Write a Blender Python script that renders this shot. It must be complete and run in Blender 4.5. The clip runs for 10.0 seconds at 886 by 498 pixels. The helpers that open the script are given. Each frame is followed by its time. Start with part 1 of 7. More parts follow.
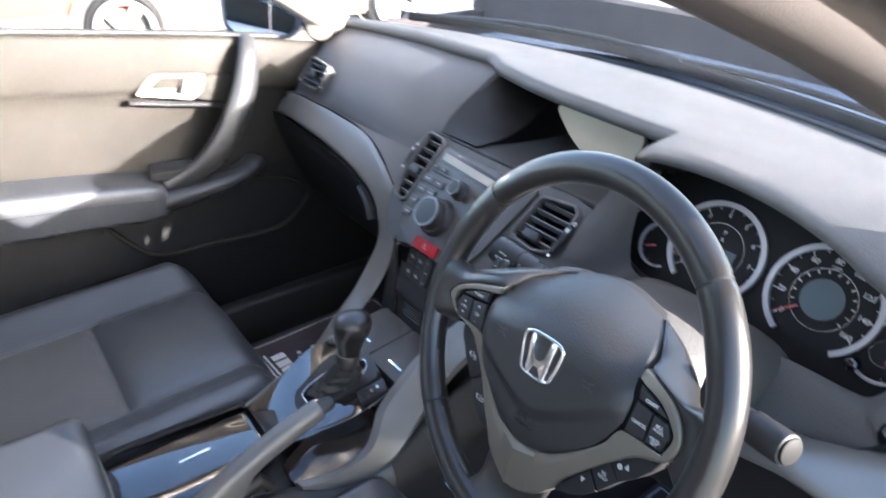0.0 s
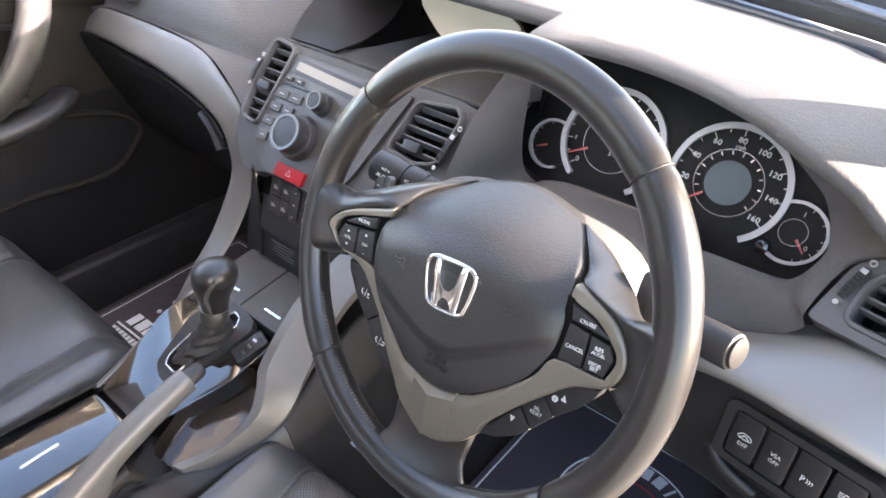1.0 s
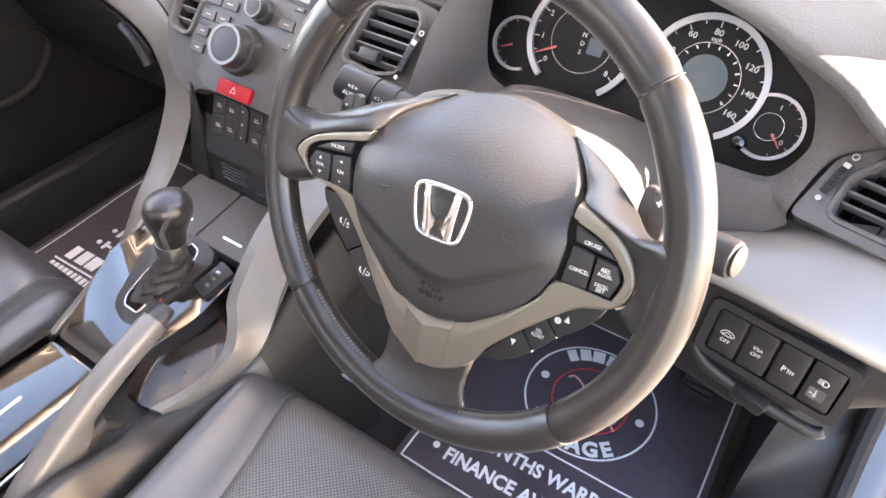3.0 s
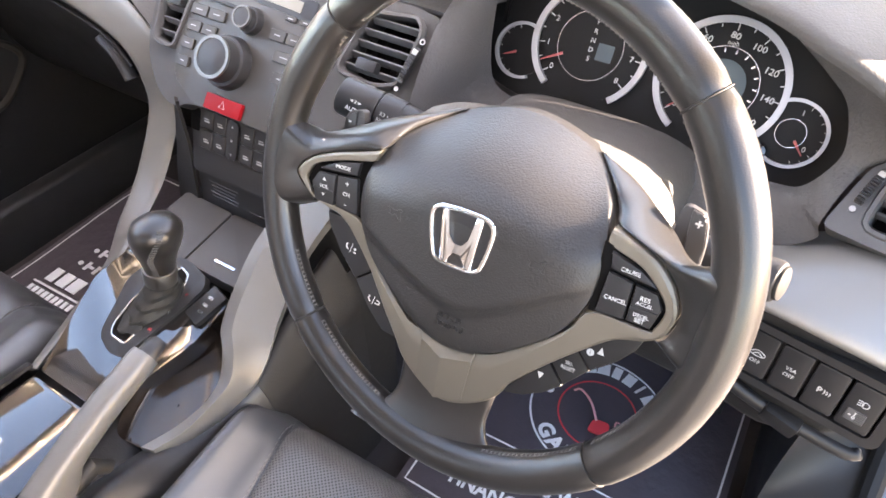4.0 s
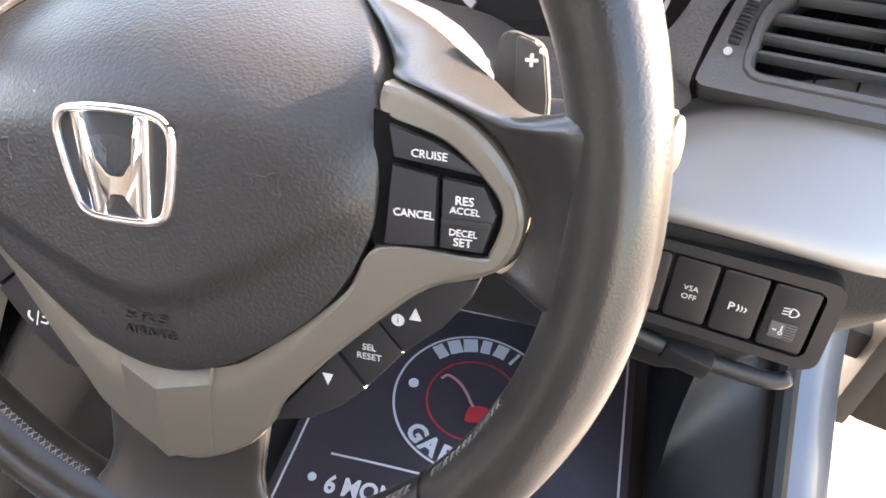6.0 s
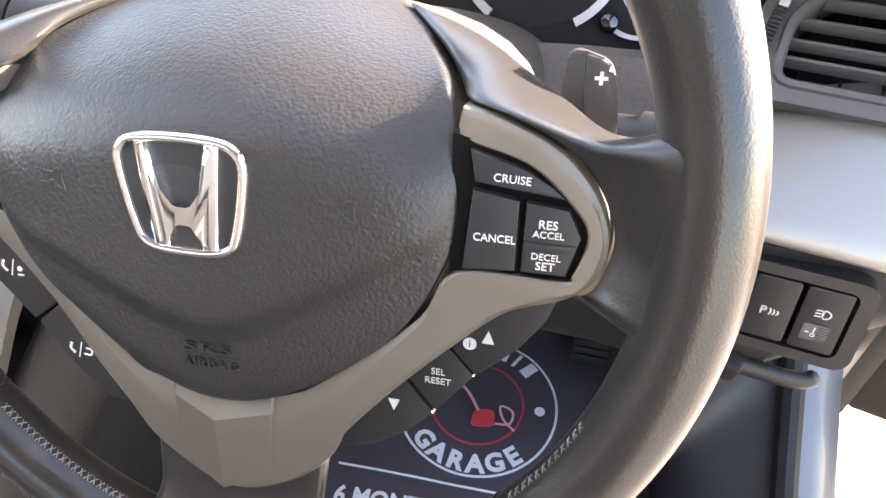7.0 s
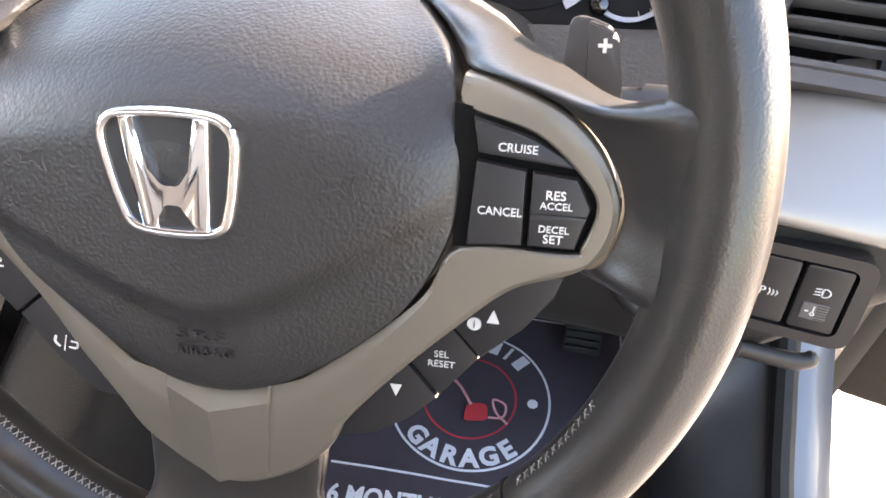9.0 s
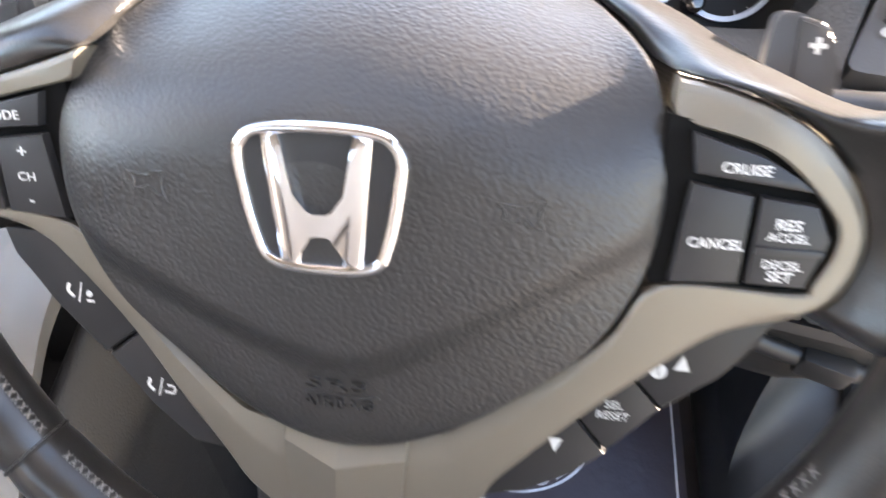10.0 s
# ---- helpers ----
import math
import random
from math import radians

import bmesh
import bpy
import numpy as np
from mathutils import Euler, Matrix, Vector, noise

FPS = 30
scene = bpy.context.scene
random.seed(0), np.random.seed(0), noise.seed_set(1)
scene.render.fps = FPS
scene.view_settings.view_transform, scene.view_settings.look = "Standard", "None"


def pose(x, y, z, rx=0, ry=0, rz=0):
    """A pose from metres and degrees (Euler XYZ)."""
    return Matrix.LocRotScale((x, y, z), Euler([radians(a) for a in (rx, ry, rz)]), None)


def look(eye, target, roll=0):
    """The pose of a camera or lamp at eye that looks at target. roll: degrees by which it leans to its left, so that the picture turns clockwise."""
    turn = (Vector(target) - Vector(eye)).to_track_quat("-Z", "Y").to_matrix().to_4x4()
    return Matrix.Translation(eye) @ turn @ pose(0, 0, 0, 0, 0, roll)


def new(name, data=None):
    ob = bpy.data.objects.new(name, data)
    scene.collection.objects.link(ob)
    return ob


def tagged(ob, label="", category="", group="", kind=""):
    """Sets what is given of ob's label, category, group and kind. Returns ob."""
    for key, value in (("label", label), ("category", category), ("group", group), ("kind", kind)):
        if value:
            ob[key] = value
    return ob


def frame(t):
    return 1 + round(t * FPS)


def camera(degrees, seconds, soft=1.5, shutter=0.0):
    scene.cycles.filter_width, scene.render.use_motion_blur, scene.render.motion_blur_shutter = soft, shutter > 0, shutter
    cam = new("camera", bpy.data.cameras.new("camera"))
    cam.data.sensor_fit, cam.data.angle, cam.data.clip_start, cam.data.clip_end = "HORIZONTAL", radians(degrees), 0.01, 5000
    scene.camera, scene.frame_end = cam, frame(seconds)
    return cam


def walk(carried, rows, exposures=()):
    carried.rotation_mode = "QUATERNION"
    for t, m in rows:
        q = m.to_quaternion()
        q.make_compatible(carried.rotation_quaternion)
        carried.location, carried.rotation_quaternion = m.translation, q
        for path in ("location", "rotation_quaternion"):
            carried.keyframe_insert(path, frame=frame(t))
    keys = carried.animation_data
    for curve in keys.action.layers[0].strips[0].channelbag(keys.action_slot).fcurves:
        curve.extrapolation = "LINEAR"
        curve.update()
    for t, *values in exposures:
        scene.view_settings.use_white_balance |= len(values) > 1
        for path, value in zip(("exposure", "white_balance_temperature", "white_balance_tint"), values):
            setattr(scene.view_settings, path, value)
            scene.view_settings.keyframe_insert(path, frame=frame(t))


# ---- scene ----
cam = camera(67.58, 10.0, soft=1.6, shutter=0.4)
PATH = [
    (0.0, 0.7062, -0.3691, 1.0905, 60.69, -0.57, 53.22),
    (0.5, 0.6505, -0.3509, 1.0683, 55.79, -0.86, 43.69),
    (1.0, 0.6231, -0.3153, 1.0262, 54.34, -0.94, 40.07),
    (1.5, 0.5899, -0.3393, 1.0073, 52.31, -1.04, 34.95),
    (2.0, 0.5887, -0.3197, 0.9934, 45.76, -1.2, 33.62),
    (2.5, 0.5784, -0.3141, 1.0184, 45.4, -1.3, 33.41),
    (3.0, 0.5681, -0.3105, 1.0261, 45.43, -1.28, 33.27),
    (3.2, 0.5654, -0.3048, 1.031, 45.56, -1.19, 33.07),
    (4.3, 0.5183, -0.2699, 0.9795, 45.9, -1.25, 30.67),
    (4.5, 0.5189, -0.2258, 0.9343, 46.11, -1.3, 30.52),
    (5.0, 0.5539, -0.1388, 0.8829, 46.18, -1.1, 28.01),
    (5.2, 0.5535, -0.1465, 0.8652, 46.52, -0.97, 24.65),
    (6.3, 0.5097, -0.1588, 0.8478, 46.05, -1.39, 13.27),
    (6.5, 0.4964, -0.1588, 0.8477, 46.01, -1.43, 12.82),
    (7.0, 0.4943, -0.1579, 0.8518, 45.97, -1.48, 12.19),
    (7.5, 0.4978, -0.1563, 0.8505, 45.99, -1.51, 11.63),
    (8.0, 0.4934, -0.1568, 0.8491, 45.97, -1.51, 11.19),
    (8.5, 0.4951, -0.1566, 0.8473, 45.89, -1.57, 10.77),
    (9.0, 0.4882, -0.1581, 0.8396, 45.94, -1.53, 10.38),
    (9.5, 0.4731, -0.1618, 0.8273, 45.88, -1.42, 10.1),
    (10.0, 0.4286, -0.1366, 0.8217, 46.19, -1.17, 10.29),
]
walk(cam, [(t, pose(x, y, z, rx, ry, rz)) for t, x, y, z, rx, ry, rz in PATH],
     [(0.0, 3.9, 5700, 14), (0.5, 4.42, 6250, 16), (1.0, 4.58, 6650, 19), (1.6, 4.7, 6950, 21), (2.5, 5.17, 7300, 23), (4.5, 4.95, 7150, 22), (6.5, 4.88, 7150, 21), (8.5, 4.9, 7150, 21), (9.5, 4.8, 7050, 20), (10.0, 5.0, 6950, 19)])

# ---- world, sun, exposure ----
SUN_DIR = Vector((0.86, 0.44, 0.230)).normalized()
world = bpy.data.worlds.new("sky")
scene.world = world
world.use_nodes = True
wn = world.node_tree.nodes
sky = wn.new("ShaderNodeTexSky")
sky.sky_type, sky.sun_disc = "NISHITA", False
sky.sun_elevation = math.asin(SUN_DIR.z)
sky.sun_rotation = math.atan2(SUN_DIR.x, SUN_DIR.y)
world.node_tree.links.new(sky.outputs[0], wn["Background"].inputs[0])
wn["Background"].inputs[1].default_value = 0.08
sun = new("sun", bpy.data.lights.new("sun", "SUN"))
sun.data.energy, sun.data.angle, sun.data.color = 4.4, radians(0.6), (1.0, 0.88, 0.72)
sun.matrix_basis = look((30 * SUN_DIR.x, 30 * SUN_DIR.y, 30 * SUN_DIR.z), (0, 0, 0))


# ---- building helpers ----
def cr(pts, n=6, closed=False):
    """Smooth run of points through pts (Catmull-Rom), n steps a span."""
    p = [Vector(q) for q in pts]
    out, k = [], len(p)
    for i in range(k if closed else k - 1):
        if closed:
            a, b, c, d = p[i - 1], p[i], p[(i + 1) % k], p[(i + 2) % k]
        else:
            b, c = p[i], p[i + 1]
            a = p[i - 1] if i else b * 2 - c
            d = p[i + 2] if i + 2 < k else c * 2 - b
        for j in range(n):
            t = j / n
            out.append(0.5 * ((2 * b) + (c - a) * t + (2 * a - 5 * b + 4 * c - d) * t * t + (3 * b - a - 3 * c + d) * t ** 3))
    if not closed:
        out.append(p[-1])
    return out


def finish(bm, sharp=35):
    bmesh.ops.remove_doubles(bm, verts=bm.verts, dist=1e-6)
    bmesh.ops.recalc_face_normals(bm, faces=bm.faces)
    for f in bm.faces:
        f.smooth = True
    lim = radians(sharp)
    for e in bm.edges:
        e.smooth = len(e.link_faces) == 2 and e.calc_face_angle(0) < lim


def mesh_of(name, bm, material, sharp=35):
    finish(bm, sharp)
    me = bpy.data.meshes.new(name)
    bm.to_mesh(me)
    bm.free()
    if material:
        me.materials.append(material)
    return me


def thing(name, label, category, m=None, group="", kind=""):
    """A top-level thing: an Empty at its base. With m its parts are in its own axes, else in the world's."""
    ob = new(name)
    ob.empty_display_size = 0.02
    if m is not None:
        ob.matrix_basis = m
        ob["own"] = 1
    return tagged(ob, label, category, group, kind)


def part(name, bm, material, parent, label="", sharp=35):
    me = bm if isinstance(bm, bpy.types.Mesh) else mesh_of(name, bm, material, sharp)
    ob = new(name, me)
    ob.parent = parent
    if label:
        ob["label"] = label
    return ob


def solo(name, bm, material, label, category, group="", kind="", sharp=35):
    return tagged(new(name, mesh_of(name, bm, material, sharp)), label, category, group, kind)


def grid(bm, rows, wrap_u=False, wrap_v=False):
    """Faces between rows of points."""
    vs = [[bm.verts.new(p) for p in r] for r in rows]
    nu, nv = len(vs), len(vs[0])
    for i in range(nu if wrap_u else nu - 1):
        for j in range(nv if wrap_v else nv - 1):
            a, b, c, d = vs[i][j], vs[i][(j + 1) % nv], vs[(i + 1) % nu][(j + 1) % nv], vs[(i + 1) % nu][j]
            try:
                bm.faces.new((a, b, c, d))
            except ValueError:
                pass
    return vs


def sheet(bm, rows, n=5, m=5, thick=0.004, side=1):
    """A smooth sheet through rows of control points, with thickness away from its normal side."""
    a = [cr(r, n) for r in rows]
    cols = [cr([r[j] for r in a], m) for j in range(len(a[0]))]
    g = [[cols[j][i] for j in range(len(cols))] for i in range(len(cols[0]))]
    nu, nv = len(g), len(g[0])
    back = []
    for i in range(nu):
        row = []
        for j in range(nv):
            du = g[min(i + 1, nu - 1)][j] - g[max(i - 1, 0)][j]
            dv = g[i][min(j + 1, nv - 1)] - g[i][max(j - 1, 0)]
            nn = du.cross(dv)
            nn = nn.normalized() if nn.length > 1e-12 else Vector((0, 0, 1))
            row.append(g[i][j] - nn * thick * side)
        back.append(row)
    f, b = grid(bm, g), grid(bm, back)
    rim = [(i, 0) for i in range(nu)] + [(nu - 1, j) for j in range(1, nv)] + [(i, nv - 1) for i in range(nu - 2, -1, -1)] + [(0, j) for j in range(nv - 2, 0, -1)]
    for k in range(len(rim)):
        (i, j), (p, q) = rim[k], rim[(k + 1) % len(rim)]
        bm.faces.new((f[i][j], f[p][q], b[p][q], b[i][j]))
    return g


def loft(bm, rings, caps=True):
    """A closed body through rings of equal count."""
    vs = grid(bm, rings, wrap_v=True)
    if caps:
        bm.faces.new(list(reversed(vs[0])))
        bm.faces.new(vs[-1])


def tube(bm, path, ru, rv=None, n=14, up=(0, 0, 1), closed=False, caps=True):
    """A tube along path; ru and rv are half widths across and along up, numbers or one for each point."""
    path = [Vector(p) for p in path]
    k = len(path)
    ru = ru if hasattr(ru, "__len__") else [ru] * k
    rv = ru if rv is None else (rv if hasattr(rv, "__len__") else [rv] * k)
    up = Vector(up)
    rings = []
    for i, p in enumerate(path):
        if closed:
            t = (path[(i + 1) % k] - path[i - 1]).normalized()
        else:
            t = (path[min(i + 1, k - 1)] - path[max(i - 1, 0)]).normalized()
        s = t.cross(up)
        s = s.normalized() if s.length > 1e-6 else t.orthogonal().normalized()
        w = s.cross(t).normalized()
        rings.append([p + s * (ru[i] * math.cos(2 * math.pi * j / n)) + w * (rv[i] * math.sin(2 * math.pi * j / n)) for j in range(n)])
    if closed:
        grid(bm, rings, wrap_u=True, wrap_v=True)
    else:
        loft(bm, rings, caps)


def box(bm, c, s, m=None, bevel=0.0, seg=2):
    """A box with centre c and size s in the axes m, its edges rounded."""
    v = bmesh.ops.create_cube(bm, size=1.0)["verts"]
    mm = (m or Matrix()) @ Matrix.Translation(c) @ Matrix.Diagonal((*s, 1))
    bmesh.ops.transform(bm, matrix=mm, verts=v)
    if bevel:
        es = list({e for q in v for e in q.link_edges})
        bmesh.ops.bevel(bm, geom=es, offset=bevel, segments=seg, affect="EDGES", profile=0.6)


def prism(bm, outline, z0, z1, m=None, bevel=0.0, seg=2):
    """A plate of the outline (x, y) from z0 to z1, its top edge rounded."""
    m = m or Matrix()
    b = [bm.verts.new(m @ Vector((p[0], p[1], z0))) for p in outline]
    t = [bm.verts.new(m @ Vector((p[0], p[1], z1))) for p in outline]
    k = len(outline)
    bm.faces.new(list(reversed(b)))
    top = bm.faces.new(t)
    for i in range(k):
        bm.faces.new((b[i], b[(i + 1) % k], t[(i + 1) % k], t[i]))
    if bevel:
        bmesh.ops.bevel(bm, geom=list(top.edges), offset=bevel, segments=seg, affect="EDGES", profile=0.6)


def cyl(bm, a, b, r0, r1=None, n=20, bevel=0.0):
    """A cylinder or cone from a to b with a rounded far end."""
    r1 = r0 if r1 is None else r1
    a, b = Vector(a), Vector(b)
    t = (b - a).normalized()
    s = t.orthogonal().normalized()
    w = t.cross(s)
    prof = [(0, r0), (1, r1)] if not bevel else [(0, r0), (1 - bevel / (b - a).length, r1), (1 - 0.3 * bevel / (b - a).length, r1 - 0.3 * bevel), (1, r1 - bevel)]
    rings = [[a + (b - a) * h + (s * math.cos(2 * math.pi * i / n) + w * math.sin(2 * math.pi * i / n)) * r for i in range(n)] for h, r in prof]
    loft(bm, rings)


def ring_plate(bm, m, r0, r1, z0, z1, n=48, a0=0.0, a1=360.0):
    """A flat ring or arc with thickness in the axes m."""
    full = abs(a1 - a0) >= 359.9
    k = n if full else n + 1
    rows = []
    for i in range(k):
        a = radians(a0 + (a1 - a0) * i / n)
        c, s = math.cos(a), math.sin(a)
        rows.append([m @ Vector((r * c, r * s, z)) for r, z in ((r0, z0), (r1, z0), (r1, z1), (r0, z1))])
    if full:
        grid(bm, rows, wrap_u=True, wrap_v=True)
    else:
        loft(bm, rows)


def rounded(w, h, r, n=4):
    """The outline of a rounded rectangle about the origin."""
    out = []
    for cx, cy, a in ((w / 2 - r, h / 2 - r, 0), (-w / 2 + r, h / 2 - r, 90), (-w / 2 + r, -h / 2 + r, 180), (w / 2 - r, -h / 2 + r, 270)):
        for i in range(n + 1):
            t = radians(a + 90 * i / n)
            out.append((cx + r * math.cos(t), cy + r * math.sin(t)))
    return out


def frame_plate(bm, outer, inner, z0, z1, m=None):
    """A plate with a hole: two outlines of equal count."""
    m = m or Matrix()
    rows = [[m @ Vector((p[0], p[1], z)) for p in o] for o, z in ((outer, z0), (outer, z1), (inner, z1), (inner, z0))]
    grid(bm, rows, wrap_u=True, wrap_v=True)


def lettering(text, size, m, material, parent, align="CENTER", name="lettering", extrude=0.0001, space=1.0, bold=0.0, wide=1.0):
    """Raised lettering in the axes m, as a part."""
    cu = bpy.data.curves.new(name, "FONT")
    cu.body, cu.size, cu.align_x, cu.align_y, cu.extrude, cu.space_character = text, size, align, "CENTER", extrude, space
    cu.resolution_u, cu.offset = 3, bold
    tmp = bpy.data.objects.new("tmp", cu)
    me = bpy.data.meshes.new_from_object(tmp)
    bpy.data.objects.remove(tmp)
    bpy.data.curves.remove(cu)
    me.transform(m @ Matrix.Diagonal((wide, 1, 1, 1)))
    me.materials.clear()
    me.materials.append(material)
    ob = new(name, me)
    ob.parent = parent
    return ob


def axes(o, x, y):
    """Axes with origin o, x and y directions; z is their cross product."""
    x = Vector(x).normalized()
    z = x.cross(Vector(y)).normalized()
    y = z.cross(x)
    return Matrix(((x.x, y.x, z.x, o[0]), (x.y, y.y, z.y, o[1]), (x.z, y.z, z.z, o[2]), (0, 0, 0, 1)))


# ---- materials ----
def surface(name, color, rough=0.5, metal=0.0, grain=0.0, grain_size=0.001, vary=0.15, vary_size=0.08, coat=0.0, wear=0.0, cells=False, spec=0.5, even=False):
    """A procedural surface: base colour with slow variation, fine grain relief, roughness that wears unevenly."""
    mt = bpy.data.materials.new(name)
    mt.use_nodes = True
    nt = mt.node_tree
    nd, lk = nt.nodes, nt.links
    b = nd["Principled BSDF"]
    b.inputs["Metallic"].default_value = metal
    b.inputs["Specular IOR Level"].default_value = spec
    b.inputs["Coat Weight"].default_value = coat
    b.inputs["Coat Roughness"].default_value = 0.05
    tc = nd.new("ShaderNodeTexCoord")
    n1 = nd.new("ShaderNodeTexNoise")
    n1.inputs["Scale"].default_value = 1 / vary_size
    n1.inputs["Detail"].default_value = 6
    lk.new(tc.outputs["Object"], n1.inputs["Vector"])
    mix = nd.new("ShaderNodeMix")
    mix.data_type = "RGBA"
    c = Vector(color)
    mix.inputs["A"].default_value = (*(c * (1 - vary)), 1)
    mix.inputs["B"].default_value = (*[min(1, q * (1 + vary)) for q in c], 1)
    lk.new(n1.outputs["Fac"], mix.inputs["Factor"])
    lk.new(mix.outputs["Result"], b.inputs["Base Color"])
    mr = nd.new("ShaderNodeMapRange")
    mr.inputs["From Min"].default_value, mr.inputs["From Max"].default_value = 0.35, 0.7
    mr.inputs["To Min"].default_value, mr.inputs["To Max"].default_value = max(0.02, rough - 0.02 - wear), min(1, rough + 0.02)
    n2 = nd.new("ShaderNodeTexNoise")
    n2.inputs["Scale"].default_value = 3.3 / vary_size
    n2.inputs["Detail"].default_value = 4
    lk.new(tc.outputs["Object"], n2.inputs["Vector"])
    lk.new(n2.outputs["Fac"], mr.inputs["Value"])
    if even:
        b.inputs["Roughness"].default_value = rough
    else:
        lk.new(mr.outputs["Result"], b.inputs["Roughness"])
    if grain:
        bp = nd.new("ShaderNodeBump")
        bp.inputs["Strength"].default_value = grain
        bp.inputs["Distance"].default_value = grain_size * 0.35
        bp.invert = cells
        if cells:
            g = nd.new("ShaderNodeTexVoronoi")
            g.feature = "SMOOTH_F1"
            g.inputs["Smoothness"].default_value = 0.6
            warp = nd.new("ShaderNodeTexNoise")
            warp.inputs["Scale"].default_value = 0.4 / grain_size
            add = nd.new("ShaderNodeMix")
            add.data_type = "VECTOR"
            add.inputs["Factor"].default_value = grain_size * 1.2
            lk.new(tc.outputs["Object"], warp.inputs["Vector"])
            lk.new(tc.outputs["Object"], add.inputs["A"])
            lk.new(warp.outputs["Color"], add.inputs["B"])
            lk.new(add.outputs["Result"], g.inputs["Vector"])
            out = g.outputs["Distance"]
        else:
            g = nd.new("ShaderNodeTexNoise")
            g.inputs["Detail"].default_value = 3
            lk.new(tc.outputs["Object"], g.inputs["Vector"])
            out = g.outputs["Fac"]
        g.inputs["Scale"].default_value = 1 / grain_size
        lk.new(out, bp.inputs["Height"])
        lk.new(bp.outputs["Normal"], b.inputs["Normal"])
    return mt


def perforated(name, color, rough, pitch):
    """Leather with rows of fine punched holes."""
    mt = surface(name, color, rough, grain=0.0, vary=0.12)
    nt = mt.node_tree
    nd, lk = nt.nodes, nt.links
    b = nd["Principled BSDF"]
    tc = nd["Texture Coordinate"]
    v = nd.new("ShaderNodeTexVoronoi")
    v.inputs["Scale"].default_value = 1 / pitch
    v.inputs["Randomness"].default_value = 0.08
    v.voronoi_dimensions = "2D"
    rot = nd.new("ShaderNodeMapping")
    rot.inputs["Rotation"].default_value = (0, 0, radians(45))
    lk.new(tc.outputs["Object"], rot.inputs["Vector"])
    lk.new(rot.outputs["Vector"], v.inputs["Vector"])
    r = nd.new("ShaderNodeMapRange")
    r.inputs["From Min"].default_value, r.inputs["From Max"].default_value = 0.22, 0.34
    lk.new(v.outputs["Distance"], r.inputs["Value"])
    bp = nd.new("ShaderNodeBump")
    bp.inputs["Strength"].default_value, bp.inputs["Distance"].default_value = 1.0, 0.0012
    lk.new(r.outputs["Result"], bp.inputs["Height"])
    lk.new(bp.outputs["Normal"], b.inputs["Normal"])
    mul = nd.new("ShaderNodeMix")
    mul.data_type = "RGBA"
    mul.inputs["A"].default_value = (0.004, 0.004, 0.004, 1)
    src = b.inputs["Base Color"].links[0].from_socket
    lk.new(src, mul.inputs["B"])
    lk.new(r.outputs["Result"], mul.inputs["Factor"])
    lk.new(mul.outputs["Result"], b.inputs["Base Color"])
    return mt


def glass(name, tint=(1, 1, 1), rough=0.0):
    mt = bpy.data.materials.new(name)
    mt.use_nodes = True
    b = mt.node_tree.nodes["Principled BSDF"]
    b.inputs["Base Color"].default_value = (*tint, 1)
    b.inputs["Transmission Weight"].default_value = 1
    b.inputs["Roughness"].default_value = rough
    b.inputs["IOR"].default_value = 1.1
    return mt


DASHTOP = surface("dash_top_plastic", (0.040, 0.040, 0.0405), 0.60, spec=0.28, grain=0.32, grain_size=0.0022, vary=0.10, vary_size=0.15, cells=True)
DASH = surface("dash_plastic", (0.046, 0.045, 0.046), 0.58, spec=0.28, grain=0.60, grain_size=0.0022, vary=0.10, vary_size=0.15, cells=True)
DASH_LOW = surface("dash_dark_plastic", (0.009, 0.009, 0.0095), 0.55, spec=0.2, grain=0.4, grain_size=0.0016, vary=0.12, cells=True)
SMOOTH = surface("smooth_black_plastic", (0.017, 0.017, 0.018), 0.38, spec=0.3, grain=0.15, grain_size=0.0006, vary=0.12)
# deep shade of hollows put into a near-black base colour
CAVITYSHADE = surface("black_cavity_shade", (0.0015, 0.0015, 0.0016), 0.8, vary=0.1, spec=0.1)
LEATHER = surface("wheel_leather", (0.0105, 0.0099, 0.0095), 0.28, spec=0.55, grain=0.20, grain_size=0.0010, vary=0.05, vary_size=0.05, even=True, cells=True)
worn = LEATHER.node_tree.nodes["Principled BSDF"].inputs
worn["Sheen Weight"].default_value, worn["Sheen Roughness"].default_value = 0.03, 0.4
PAD = surface("airbag_vinyl", (0.0145, 0.0141, 0.0141), 0.40, spec=0.46, grain=0.42, grain_size=0.0015, vary=0.10, vary_size=0.05, cells=True)
TITAN = surface("satin_titanium_paint", (0.134, 0.121, 0.099), 0.42, metal=0.6, vary=0.05, grain=0.05, grain_size=0.0005)
SILVER = surface("satin_silver_paint", (0.205, 0.202, 0.195), 0.38, metal=0.55, vary=0.05, grain=0.05, grain_size=0.0005)
CHROME = surface("chrome", (0.85, 0.85, 0.86), 0.08, metal=1.0, vary=0.02)
SATINDARK = surface("satin_chrome_dull", (0.12, 0.116, 0.108), 0.34, metal=0.85, vary=0.05)
SATIN = surface("satin_chrome", (0.62, 0.62, 0.63), 0.25, metal=1.0, vary=0.03)
BUTTON = surface("button_rubber", (0.014, 0.014, 0.015), 0.42, spec=0.3, vary=0.12, grain=0.1, grain_size=0.0005)
WHITE = surface("white_legend", (0.46, 0.46, 0.45), 0.5, vary=0.04, vary_size=0.01)
RED = surface("red_plastic", (0.17, 0.003, 0.006), 0.5, spec=0.15, vary=0.1)
REDLEG = surface("red_legend", (0.62, 0.05, 0.06), 0.45, vary=0.08)
